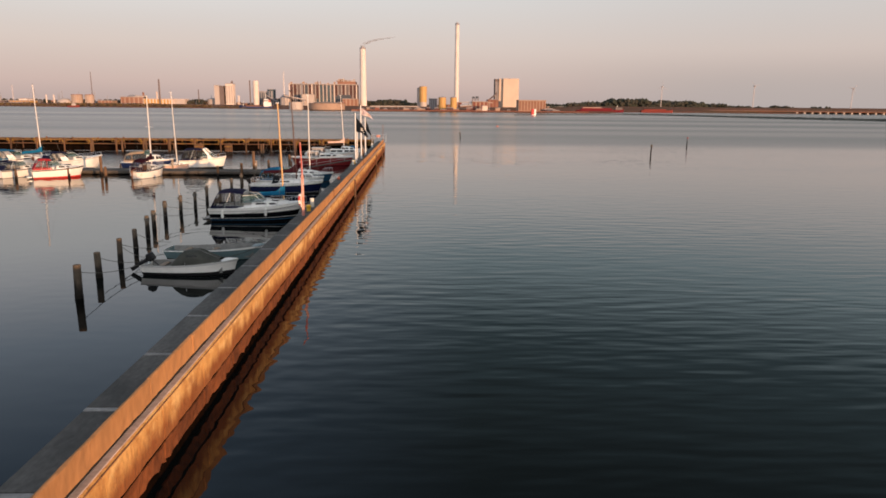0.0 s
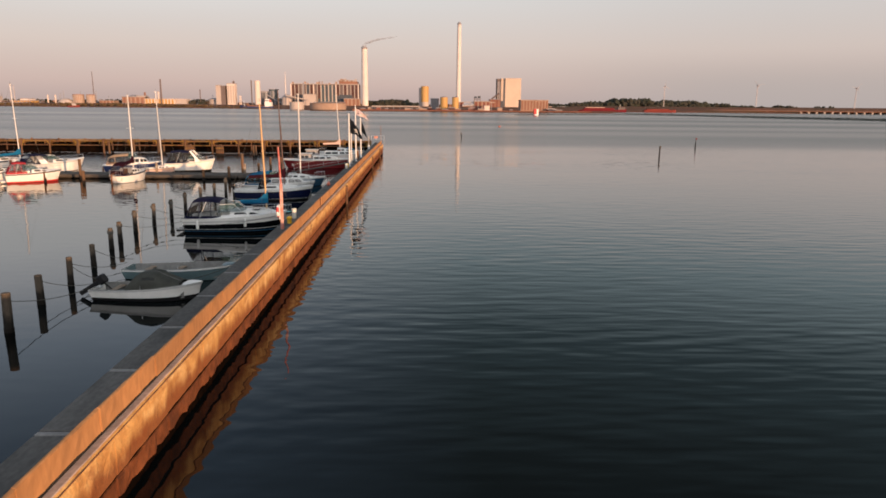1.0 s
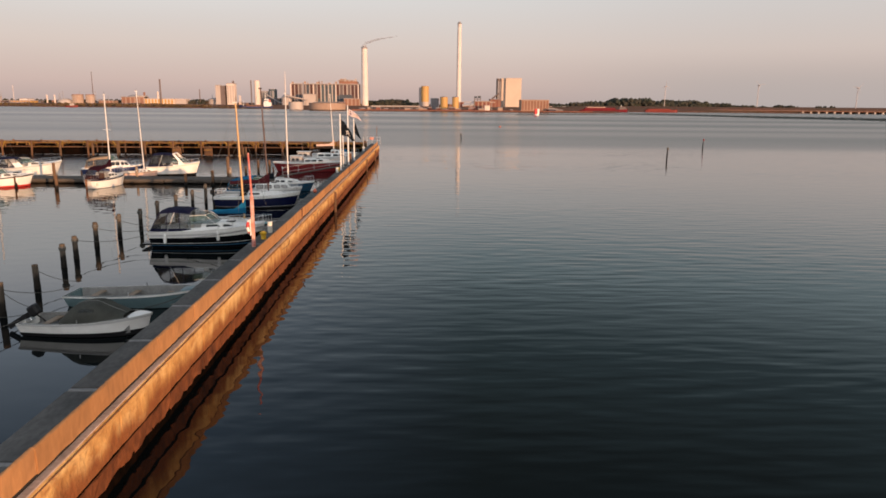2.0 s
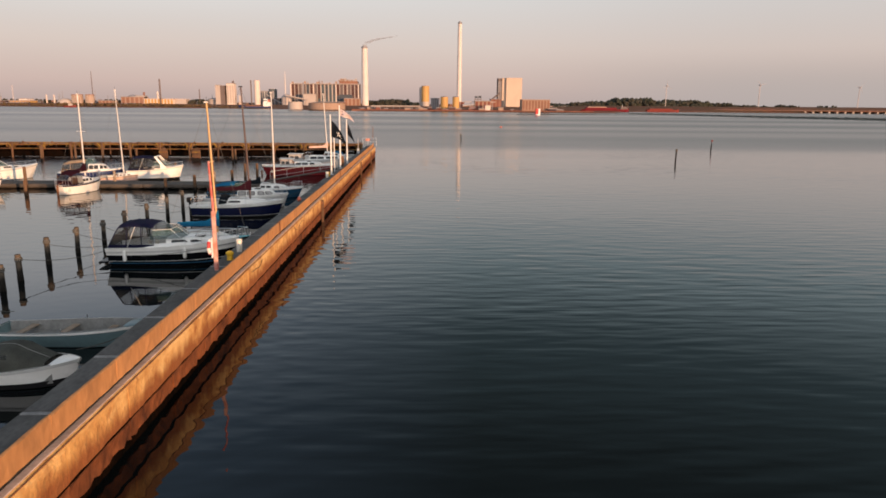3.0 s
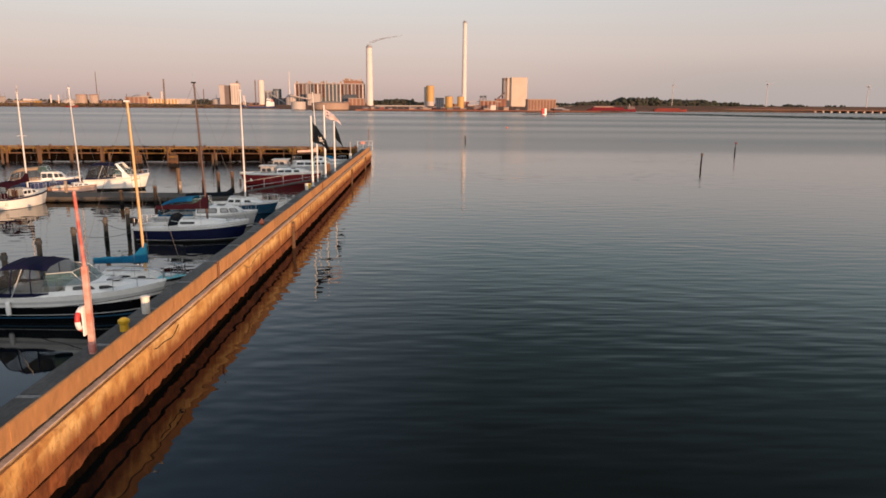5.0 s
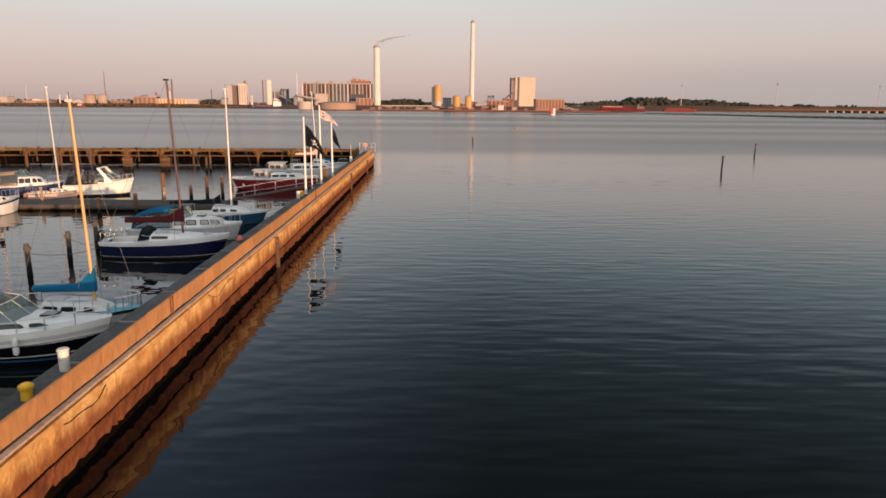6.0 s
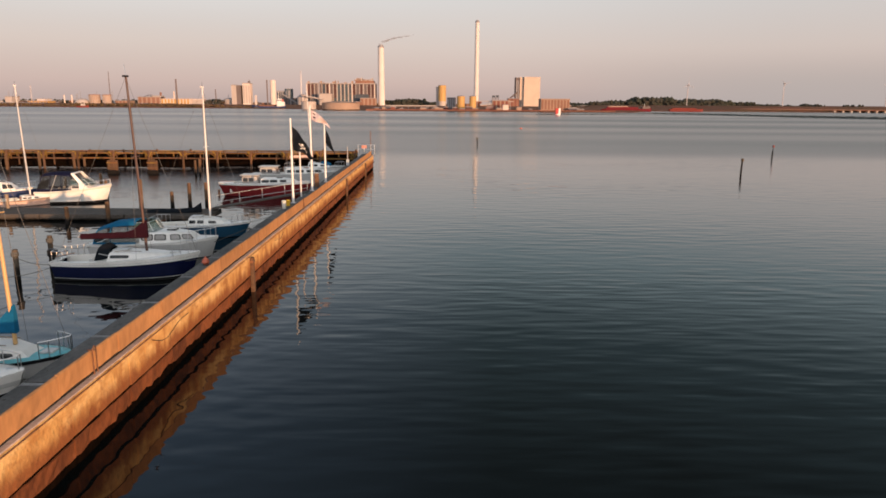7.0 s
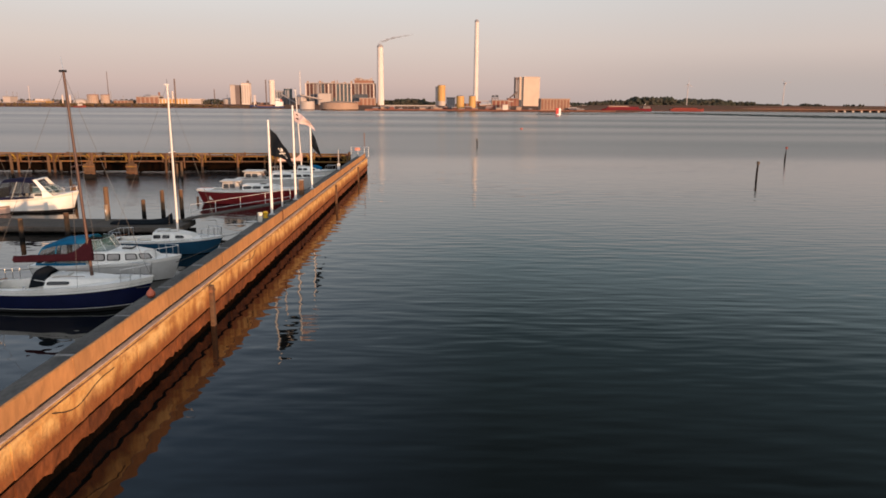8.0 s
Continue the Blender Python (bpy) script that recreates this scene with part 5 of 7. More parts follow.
def pedestal(x, y, z, label, h=0.62, mat=None):
    ob = thing("power_pedestal", x, y, z, 0, label, "power pedestal", "power pedestals")
    part("body", lathe([(0.12, 0), (0.125, 0.03), (0.13, h - 0.03), (0.125, h)], 16), mat or WHITE_PAINT, ob, smooth=True)
    part("cap", lathe([(0.145, h), (0.15, h + 0.03), (0.12, h + 0.06), (0.03, h + 0.07)], 16), mat or WHITE_PAINT, ob, smooth=True)
    part("socket", box(-0.04, 0.04, -0.14, -0.12, h * 0.55, h * 0.75, 0.01), GEL_GREY, ob)
    return ob


pedestal(-6.88, 44.6, 1.95, "cream power pedestal on the walkway", 0.52, CREAM)
pedestal(-7.15, 76.2, 1.95, "cream power pedestal on the walkway", 0.45, CREAM)
pedestal(-29.6, 84.4, 0.58, "weathered wooden power pedestal on the pontoon", 1.0, TEAK)
pedestal(-19.6, 84.3, 0.58, "weathered wooden power pedestal on the pontoon", 1.0, TEAK)
ob = thing("float_ball", -6.99, 60.8, 1.95, 0, "orange plastic float lying on the walkway", "float")
part("ball", lathe([(0.03, 0.0), (0.10, 0.03), (0.15, 0.11), (0.14, 0.19), (0.08, 0.27), (0.03, 0.31), (0.02, 0.36)], 14), ORANGE, ob, smooth=True)
ob = thing("marker_post", -7.1, 106.9, 1.95, 0, "pale pink signal post at the mole's end", "post")
part("shaft", tube([(0, 0, 0), (0, 0, 1.95)], 0.06, 8, 0.04), PALE_TIMBER, ob, smooth=True)
part("box", box(-0.15, 0.15, -0.15, 0.15, 0, 0.6, 0.03), GEL_GREY, ob)
ob = thing("railing", -7.1, 122.8, 1.95, 0, "steel railing at the mole's head", "railing")
for xx in (-0.7, 0.1, 0.9, 1.4):
    part("post", tube([(xx, 0, 0), (xx, 0, 1.25)], 0.03, 6), STEEL, ob)
for zz in (0.65, 1.22):
    part("rail", tube([(-0.7, 0, zz), (1.4, 0, zz)], 0.028, 6), STEEL, ob)
part("sign_board", box(-0.25, 0.40, -0.06, -0.03, 0.78, 1.15, 0.01), PINK_POST, ob, "faded pink sign board")
ob = thing("light_pole", -6.3, 123.9, 1.95, 0, "thin dark pole at the mole's head", "pole")
part("shaft", tube([(0, 0, 0), (0, 0, 2.9)], 0.045, 6), RUST, ob)

# iron ladders and brackets hung on the sunny face
for y, zt, zb in ((63.4, 1.70, -0.3), (96.0, 1.70, -0.3), (112.5, 1.70, -0.2)):
    ob = thing("fender_post", -5.87, y, 0, 0, "rusty upright fender post on the mole's face", "fender", "wall fenders")
    part("timber", box(-0.02, 0.15, -0.13, 0.13, zb, zt, 0.03), BROWN_TIMBER, ob)
    part("strap", box(-0.05, 0.17, -0.15, 0.15, zt - 0.25, zt - 0.15), RUST, ob, "rusty iron strap")
for y in (49.6, 77.0):
    ob = thing("parapet_hook", -6.11, y, 1.801, 0, "small rusty post clipped over the parapet", "hook", "parapet hooks")
    part("stem", tube([(0.05, -0.09, 0.0), (0.05, -0.09, 0.66), (0.05, 0.0, 0.72), (0.05, 0.09, 0.66), (0.05, 0.09, 0.0)], 0.018, 6), RUST, ob)
    part("lip", box(-0.12, 0.07, -0.03, 0.03, 0.60, 0.625, 0.01), RUST, ob)
rnd = random.Random(4)
for y0, y1 in ((42.5, 44.5), (52.5, 55.5), (68, 70)):
    ob = thing("hanging_cable", -5.855, y0, 0, 0, "slack dark cable hanging on the wall", "cable", "wall cables")
    pts = []
    for k in range(13):
        f = k / 12
        pts.append((0.0, (y1 - y0) * f, 1.60 - 0.26 * math.sin(math.pi * f) * (1 - 0.5 * f) + 0.07 * math.sin(f * 8 + y0)))
    part("cable", tube(pts, 0.012, 5), BLACK, ob)
# added bar stands for the dark broken edge line on the shoulder
ob = thing("wall_pipe", -5.902, 0, 1.728, 0, "thin rusty bar drawn for the broken edge of the shoulder", "pipe")
part("pipe", tube([(0, -25 + k * 8, 0.012 * math.sin(k)) for k in range(18)], 0.016, 6), RUST, ob)


def mooring_line(a, b, sag, label="slack dark mooring rope between pile and boat"):
    a, b = Vector(a), Vector(b)
    ob = thing("mooring_rope", a.x, a.y, a.z, 0, label, "rope", "mooring ropes")
    pts = [(b - a) * (k / 12) + Vector((0, 0, -sag * 2.2 * (k / 12) * (1 - k / 12))) for k in range(13)]
    part("line", tube(pts, 0.014, 5), ROPE, ob)


for a, b, s in (((-14.88, 29.76, 1.25), (-13.90, 34.96, 0.55), 0.45), ((-15.62, 33.35, 1.10), (-14.20, 35.26, 0.50), 0.3), ((-15.85, 36.37, 1.10), (-14.20, 35.96, 0.50), 0.3), ((-15.85, 36.37, 1.15), (-14.40, 39.18, 0.55), 0.4),
                ((-16.60, 40.29, 1.00), (-14.50, 40.19, 0.50), 0.3), ((-17.80, 46.63, 1.10), (-14.75, 50.0, 1.0), 0.5), ((-18.20, 49.75, 1.20), (-14.75, 51.4, 1.0), 0.4), ((-18.11, 52.70, 1.20), (-14.20, 54.27, 0.60), 0.5), ((-17.92, 55.60, 1.10), (-13.60, 55.38, 0.60), 0.6),
                ((-17.54, 61.45, 1.20), (-15.70, 64.74, 0.80), 0.4), ((-17.57, 65.30, 1.20), (-15.80, 65.94, 0.80), 0.4), ((-17.25, 67.75, 1.30), (-16.00, 69.97, 0.80), 0.3), ((-9.80, 35.36, 0.70), (-7.12, 33.55, 1.97), 0.15), ((-8.55, 50.60, 1.20), (-7.12, 49.34, 1.97), 0.1),
                ((-9.60, 65.54, 1.00), (-7.12, 63.13, 1.97), 0.1), ((-9.70, 70.17, 1.00), (-7.12, 72.58, 1.97), 0.1), ((-9.60, 76.81, 0.95), (-7.12, 74.39, 1.97), 0.15), ((-14.1, 49.5, 0.6), (-7.12, 47.63, 1.97), 0.35)):
    mooring_line(a, b, s)

# ---- boats ----
# pale grey tone for panes set inside dark window rims
PALE_PANE = glass_material("pale_grey_glass", (0.30, 0.29, 0.28), 0.06)
# dull mottled grey for the wheelhouses
HOUSE_GREY = material("dull_house_grey", (0.34, 0.32, 0.30), 0.6, 0.2, 2.0, 9.0, 0.05)
DIM_PAINT = material("worn_grey_paint", (0.20, 0.20, 0.19), 0.6, 0.3, 2.0, 9.0, 0.1)


AFLOAT = 0.12


class Hull:
    """Shape of a hull: s runs from stern (0) to bow (1), v from keel (0) over waterline (0.5) to gunwale (1)."""

    def __init__(self, length, beam, stern_z, bow_z, stern=0.85, draft=0.3, rake=0.12, double=False, flare=0.0):
        self.length, self.beam, self.stern_z, self.bow_z = length, beam, stern_z, bow_z
        self.stern, self.draft, self.rake, self.double, self.flare = stern, draft, rake, double, flare

    def half(self, s):
        b = self.beam / 2
        if self.double:
            return b * max(0.02, math.sin(math.pi * min(1.0, max(0.0, 0.06 + 0.93 * s)))) ** 0.62
        if s < 0.45:
            return b * (self.stern + (1 - self.stern) * math.sin(math.pi / 2 * s / 0.45))
        return b * max(0.015, 1 - ((s - 0.45) / 0.55) ** 2.5) ** 0.85

    def sheer(self, s):
        z = self.stern_z + (self.bow_z - self.stern_z) * s ** 1.8
        if self.double:
            z += 0.25 * max(0, 0.25 - s) ** 2 * 16 * 0.25
        return z

    def at(self, s, v, side, out=0.0):
        hb, top = self.half(s), self.sheer(s)
        knots = ((0.0, 0.0, -self.draft), (0.30, 0.66, -self.draft * 0.45), (0.5, 0.86 - self.flare, 0.03), (0.75, 0.95 - self.flare * 0.6, 0.03 + (top - 0.03) * 0.5), (1.0, 1.0, top))
        for a, b in zip(knots, knots[1:]):
            if v <= b[0] + 1e-9:
                f = (v - a[0]) / (b[0] - a[0])
                w, z = a[1] + (b[1] - a[1]) * f, a[2] + (b[2] - a[2]) * f
                break
        low = max(0.0, 1 - v)
        x = self.length * s - self.rake * self.length * low * s ** 5
        if self.double:
            x += self.rake * self.length * low * (1 - s) ** 6
        else:
            x += 0.05 * low * (1 - s) ** 6 * self.length
        return Vector((x + out * (s > 0.96), side * (hb * w + out), z))

    def band(self, v0, v1, out=0.0, s0=0.0, s1=1.0, n=18, m=4, ends=True):
        ss = [s0 + (s1 - s0) * (k / n) for k in range(n + 1)]
        vs = [v0 + (v1 - v0) * k / m for k in range(m + 1)]
        bm = bmesh.new()
        sheets = []
        for side in (-1, 1):
            grid = [[bm.verts.new(self.at(s, v, side, out)) for v in vs] for s in ss]
            for a, b in zip(grid, grid[1:]):
                for k in range(m):
                    q = (a[k], b[k], b[k + 1], a[k + 1])
                    bm.faces.new(q if side < 0 else q[::-1])
            sheets.append(grid)
        if ends:
            for g in (0, -1):
                for k in range(m):
                    bm.faces.new((sheets[0][g][k], sheets[0][g][k + 1], sheets[1][g][k + 1], sheets[1][g][k]))
        bmesh.ops.remove_doubles(bm, verts=bm.verts, dist=1e-3)
        bmesh.ops.recalc_face_normals(bm, faces=bm.faces)
        return bm

    def deck(self, s0, s1=1.0, camber=0.06, n=12, drop=0.02, inset=0.0):
        rows = []
        for k in range(n + 1):
            s = s0 + (s1 - s0) * k / n
            hb, z, x = max(0.01, self.half(s) - inset), self.sheer(s) - drop, self.length * s
            rows.append([(x, hb * u, z + camber * (1 - u * u)) for u in (-1, -0.6, -0.2, 0.2, 0.6, 1)])
        return skin(rows, thick=0.02)

    def liner(self, s0, s1, floor, rim=0.82, n=8):
        rows = []
        for k in range(n + 1):
            s = s0 + (s1 - s0) * k / n
            hb, z, x = self.half(s), self.sheer(s), self.length * s
            rows.append([(x, -hb, z), (x, -hb * rim, z + 0.02), (x, -hb * (rim - 0.06), floor), (x, hb * (rim - 0.06), floor), (x, hb * rim, z + 0.02), (x, hb, z)])
        return skin(rows, thick=0.015)


def cabin_shell(st):
    """Cabin from stations (x at base, x at shoulder, half width at base, half width at shoulder, base z, height)."""
    rows = []
    for xb, xt, wb, wt, z, h in st:
        xm = xb * 0.12 + xt * 0.88
        rows.append([(xb, -wb, z), (xm, -(wb * 0.12 + wt * 0.88), z + h * 0.80), (xt, -wt * 0.93, z + h * 0.93), (xt, -wt * 0.5, z + h * 0.99), (xt, 0, z + h), (xt, wt * 0.5, z + h * 0.99), (xt, wt * 0.93, z + h * 0.93),
                     (xm, wb * 0.12 + wt * 0.88, z + h * 0.80), (xb, wb, z)])
    bm = bmesh.new()
    vs = [[bm.verts.new(q) for q in r] for r in rows]
    for a, b in zip(vs, vs[1:]):
        for k in range(8):
            bm.faces.new((a[k], a[k + 1], b[k + 1], b[k]))
    bm.faces.new(vs[0])
    bm.faces.new(vs[-1][::-1])
    bmesh.ops.remove_doubles(bm, verts=bm.verts, dist=1e-4)
    bmesh.ops.recalc_face_normals(bm, faces=bm.faces)
    return bm


def side_pane(st, i, f0, f1, v0, v1, side, slant=0.0):
    """A pane on the cabin's side between stations i and i + 1."""
    a, b = st[i], st[i + 1]

    def on(f, v):
        xb, xt, wb, wt, z, h = [p + (q - p) * f for p, q in zip(a, b)]
        k = v * 0.85
        return Vector((xb + (xt - xb) * k, side * (wb + (wt - wb) * k + 0.012), z + h * v))

    g = (f1 - f0) * 0.12
    ring = [on(f0, v0 + 0.06), on(f0 + g, v0), on(f1 - g, v0), on(f1, v0 + 0.06), on(f1 - slant, v1 - 0.06), on(f1 - slant - g, v1), on(f0 + g, v1), on(f0, v1 - 0.06)]
    bm = bmesh.new()
    bm.faces.new([bm.verts.new(q) for q in ring])
    bmesh.ops.solidify(bm, geom=bm.faces[:], thickness=0.014)
    bmesh.ops.recalc_face_normals(bm, faces=bm.faces)
    return bm


def arch(x, lean, half, z, h, n=12, power=3.4):
    pts = []
    for k in range(n + 1):
        a = math.pi * k / n
        c, s = math.cos(a), math.sin(a)
        pts.append(Vector((x + lean * abs(s) ** (2 / power), half * math.copysign(abs(c) ** (2 / power), c), z + h * abs(s) ** (2 / power))))
    return pts


def drawn(arches, n=5):
    """Cloth lines between the hoops: a smooth curve through each row of hoop points."""
    out = []
    last = len(arches) - 1
    for i in range(last):
        p, a, b, q = arches[max(i - 1, 0)], arches[i], arches[i + 1], arches[min(i + 2, last)]
        for k in range(n):
            f = k / n
            out.append([((v1 * 2) + (v2 - v0) * f + (v0 * 2 - v1 * 5 + v2 * 4 - v3) * f * f + (v1 * 3 - v0 - v2 * 3 + v3) * f ** 3) * 0.5 for v0, v1, v2, v3 in zip(p, a, b, q)])
    return out + [arches[-1]]


def canopy(ob, arches, cloth, window, side_to=3, back=True):
    """Cloth hood on hoops: a solid roof, clear sides and a clear back sheet."""
    top = part("canopy_roof", skin([a[side_to:13 - side_to] for a in drawn(arches)], thick=0.02), cloth, ob, "", True)
    for a, b in zip(arches, arches[1:]):
        for lo, hi in ((0, 1), (11, 12)):
            part("canopy_skirt", skin([[q[lo], q[lo].lerp(q[hi], 0.22)] if lo == 0 else [q[hi].lerp(q[lo], 0.22), q[hi]] for q in (a, b)], thick=0.014), cloth, ob)
        for lo in (0, 12):
            rows = []
            for q in (a, b):
                near, rest = (q[1], q[1:side_to + 1]) if lo == 0 else (q[11], q[12 - side_to:12][::-1])
                rows.append([q[lo].lerp(near, 0.22)] + list(rest))
            part("canopy_window", skin(rows, thick=0.008), window, ob, "clear side window")
    for a in arches[:-1]:
        part("canopy_hoop", tube(a, 0.024, 6), cloth, top)
    if back:
        a = arches[0]
        rows = [[Vector((q.x, q.y * f, q.z)) for f in (1, 0.5, 0, -0.5, -1)] for q in a[:7]]
        part("canopy_back", skin(rows, thick=0.008), window, ob, "clear back window")
        lo = [[Vector((q.x - 0.012, q.y * f, q.z)) for f in (1, 0, -1)] for q in (a[0], a[1])]
        part("canopy_skirt", skin(lo, thick=0.015), cloth, ob)
    return top


def windscreen(ob, x0, x1, w0, w1, z0, z1, glass=None, frame=None):
    """Raked screen: front pane, two wings, and the frame round them."""
    glass, frame = glass or SCREEN, frame or STEEL
    bl, br, tl, tr = Vector((x1, -w1, z0)), Vector((x1, w1, z0)), Vector((x0 + (x1 - x0) * 0.45, -w1 * 0.9, z1)), Vector((x0 + (x1 - x0) * 0.45, w1 * 0.9, z1))
    al, ar, atl, atr = Vector((x0 - 0.5, -w0, z0)), Vector((x0 - 0.5, w0, z0)), Vector((x0 - 0.35, -w0 * 0.93, z1)), Vector((x0 - 0.35, w0 * 0.93, z1))
    ml, mtl = (bl + br) / 2 + Vector((0.18, 0, 0)), (tl + tr) / 2 + Vector((0.12, 0, 0.02))
    for a, b, c, d in ((bl, ml, mtl, tl), (ml, br, tr, mtl), (al, bl, tl, atl), (br, ar, atr, tr)):
        part("screen_pane", skin([[a, b], [d, c]], thick=0.01), glass, ob, "tinted screen pane")
    part("screen_frame", add_tube(add_tube(add_tube(add_tube(bmesh.new(), [atl, tl, mtl, tr, atr], 0.013, 6), [bl, tl], 0.013, 6), [br, tr], 0.013, 6), [ml, mtl], 0.013, 6), frame, ob)


def fender(ob, hull, s, side=-1, mat=None):
    q = hull.at(s, 1.0, side, 0.09)
    f = part("fender", lathe([(0.02, 0.02), (0.085, -0.03), (0.095, -0.12), (0.095, -0.42), (0.085, -0.5), (0.02, -0.55)], 10), mat or GEL_WHITE, ob, "", True)
    f.location = q + Vector((0, 0, -0.12))


def rails(ob, hull, s0, s1, h=0.5, both=True, n=6, name="rail"):
    """Tubular guard rail round the bow or stern."""
    pts = {}
    for side in (-1, 1):
        pts[side] = [hull.at(s0 + (s1 - s0) * k / n, 1.0, side) * 1.0 + Vector((0, -side * 0.06, 0)) for k in range(n + 1)]
    up = Vector((0, 0, h))
    loop = [q + up for q in pts[-1]] + [q + up for q in reversed(pts[1])] if s1 > 0.9 else [q + up for q in reversed(pts[-1])] + [q + up for q in pts[1]]
    top = part(name, tube(loop, 0.016, 6), STEEL, ob)
    for side in (-1, 1):
        for k in range(0, n + 1, 2):
            part("stanchion", tube([pts[side][k], pts[side][k] + up], 0.014, 6), STEEL, top)


def outboard(ob, x, z, mat=None):
    o = part("outboard_motor", box(-0.36, 0.06, -0.17, 0.17, 0.28, 0.66, 0.07), mat or BLACK, ob, "black outboard motor")
    o.location = (x, 0, z)
    part("leg", box(-0.22, -0.02, -0.06, 0.06, -0.75, 0.30, 0.02), BLACK, o)
    part("tiller", tube([(0.05, 0, 0.45), (0.55, 0.1, 0.55)], 0.025, 6), BLACK, o)
    part("bracket", box(0.0, 0.14, -0.14, 0.14, -0.2, 0.25, 0.02), STEEL, o)
    return o


def base_hull(ob, hull, top, bottom=None, rail=None, stripe=None, stripe_v=(0.5, 0.56), rail_v=(0.93, 0.985)):
    h = part("hull", hull.band(0.5, 1.0), top, ob, "", True)
    part("bottom", hull.band(0.0, 0.5, 0.004), bottom or ANTIFOUL, ob, "", True)
    if stripe:
        part("waterline_stripe", hull.band(*stripe_v, 0.022, m=2), stripe, h)
    if rail:
        part("rubbing_strake", hull.band(*rail_v, 0.03, m=1), rail, h)
    return h


def add_rig(ob, x, z, top, mast, r=0.06, boom=2.6, boom_z=1.9, cover=None, bow=None, stern=None, beam=1.0, deck_z=0.9, head=False, alloy=None, rake=0.2):
    """Raked mast, boom under its cover, spreaders and standing rigging."""
    tx, mx = x - rake, x - rake * 0.55
    m = part("mast", tube([(x, 0, z), ((x + tx) / 2, 0, (z + top) / 2), (tx, 0, top)], r, 10, r * 0.72), mast, ob, "", True)
    if head:
        part("masthead", box(tx - 0.16, tx + 0.12, -0.05, 0.05, top - 0.04, top + 0.05, 0.02), BLACK, m)
        part("aerial", tube([(tx, 0, top), (tx - 0.05, 0, top + 0.55)], 0.012, 5), STEEL, m)
    else:
        part("masthead", box(tx - 0.14, tx + 0.10, -0.05, 0.05, top - 0.04, top + 0.04, 0.01), ALU, m)
        part("wind_vane", tube([(tx, 0, top), (tx, 0, top + 0.3)], 0.01, 5), BLACK, m)
    sz = z + (top - z) * 0.55
    part("spreader", tube([(mx, -beam * 0.42, sz), (mx, 0, sz + 0.03), (mx, beam * 0.42, sz)], 0.022, 6), mast, m)
    for side in (-1, 1):
        part("shroud", tube([(x - 0.15, side * beam * 0.9, deck_z), (mx, side * beam * 0.42, sz), (tx, 0, top - 0.2)], 0.007, 4), WIRE, m)
    if bow:
        part("forestay", tube([bow, (tx, 0, top - 0.1)], 0.008, 4), WIRE, m)
    if stern:
        part("backstay", tube([stern, (tx, 0, top)], 0.007, 4), WIRE, m)
    if boom:
        b = part("boom", tube([(x, 0, boom_z), (x - boom, 0, boom_z - 0.06)], 0.05, 8), alloy or mast, ob)
        if cover:
            rows = []
            for k in range(10):
                f = k / 9
                xx = x + 0.10 - (boom + 0.05) * f
                hh = 0.16 + 0.62 * max(0, 1 - f * 3.2) ** 1.3 + 0.05 * (1 - f) + 0.02 * math.sin(k * 2.1)
                ww = 0.10 + 0.05 * (1 - f)
                rows.append([(xx, ww * math.cos(a) * (1.0 if math.sin(a) < 0 else 0.75), boom_z - 0.06 * f + (hh if math.sin(a) > 0 else 0.13) * math.sin(a)) for a in [j * math.pi / 5 for j in range(10)]])
            bmc = skin(rows, closed=True)
            bmesh.ops.holes_fill(bmc, edges=[e for e in bmc.edges if e.is_boundary], sides=0)
            part("sail_cover", bmc, cover, b, "furled sail under its cover", True)


def cockpit_bits(ob, hull, s0, s1, floor):
    for side in (-1, 1):
        hb = hull.half((s0 + s1) / 2)
        part("cockpit_seat", box(hull.length * s0 + 0.1, hull.length * s1 - 0.1, min(side * hb * 0.45, side * hb * 0.72), max(side * hb * 0.45, side * hb * 0.72), floor, floor + 0.3, 0.02), CREAM, ob)


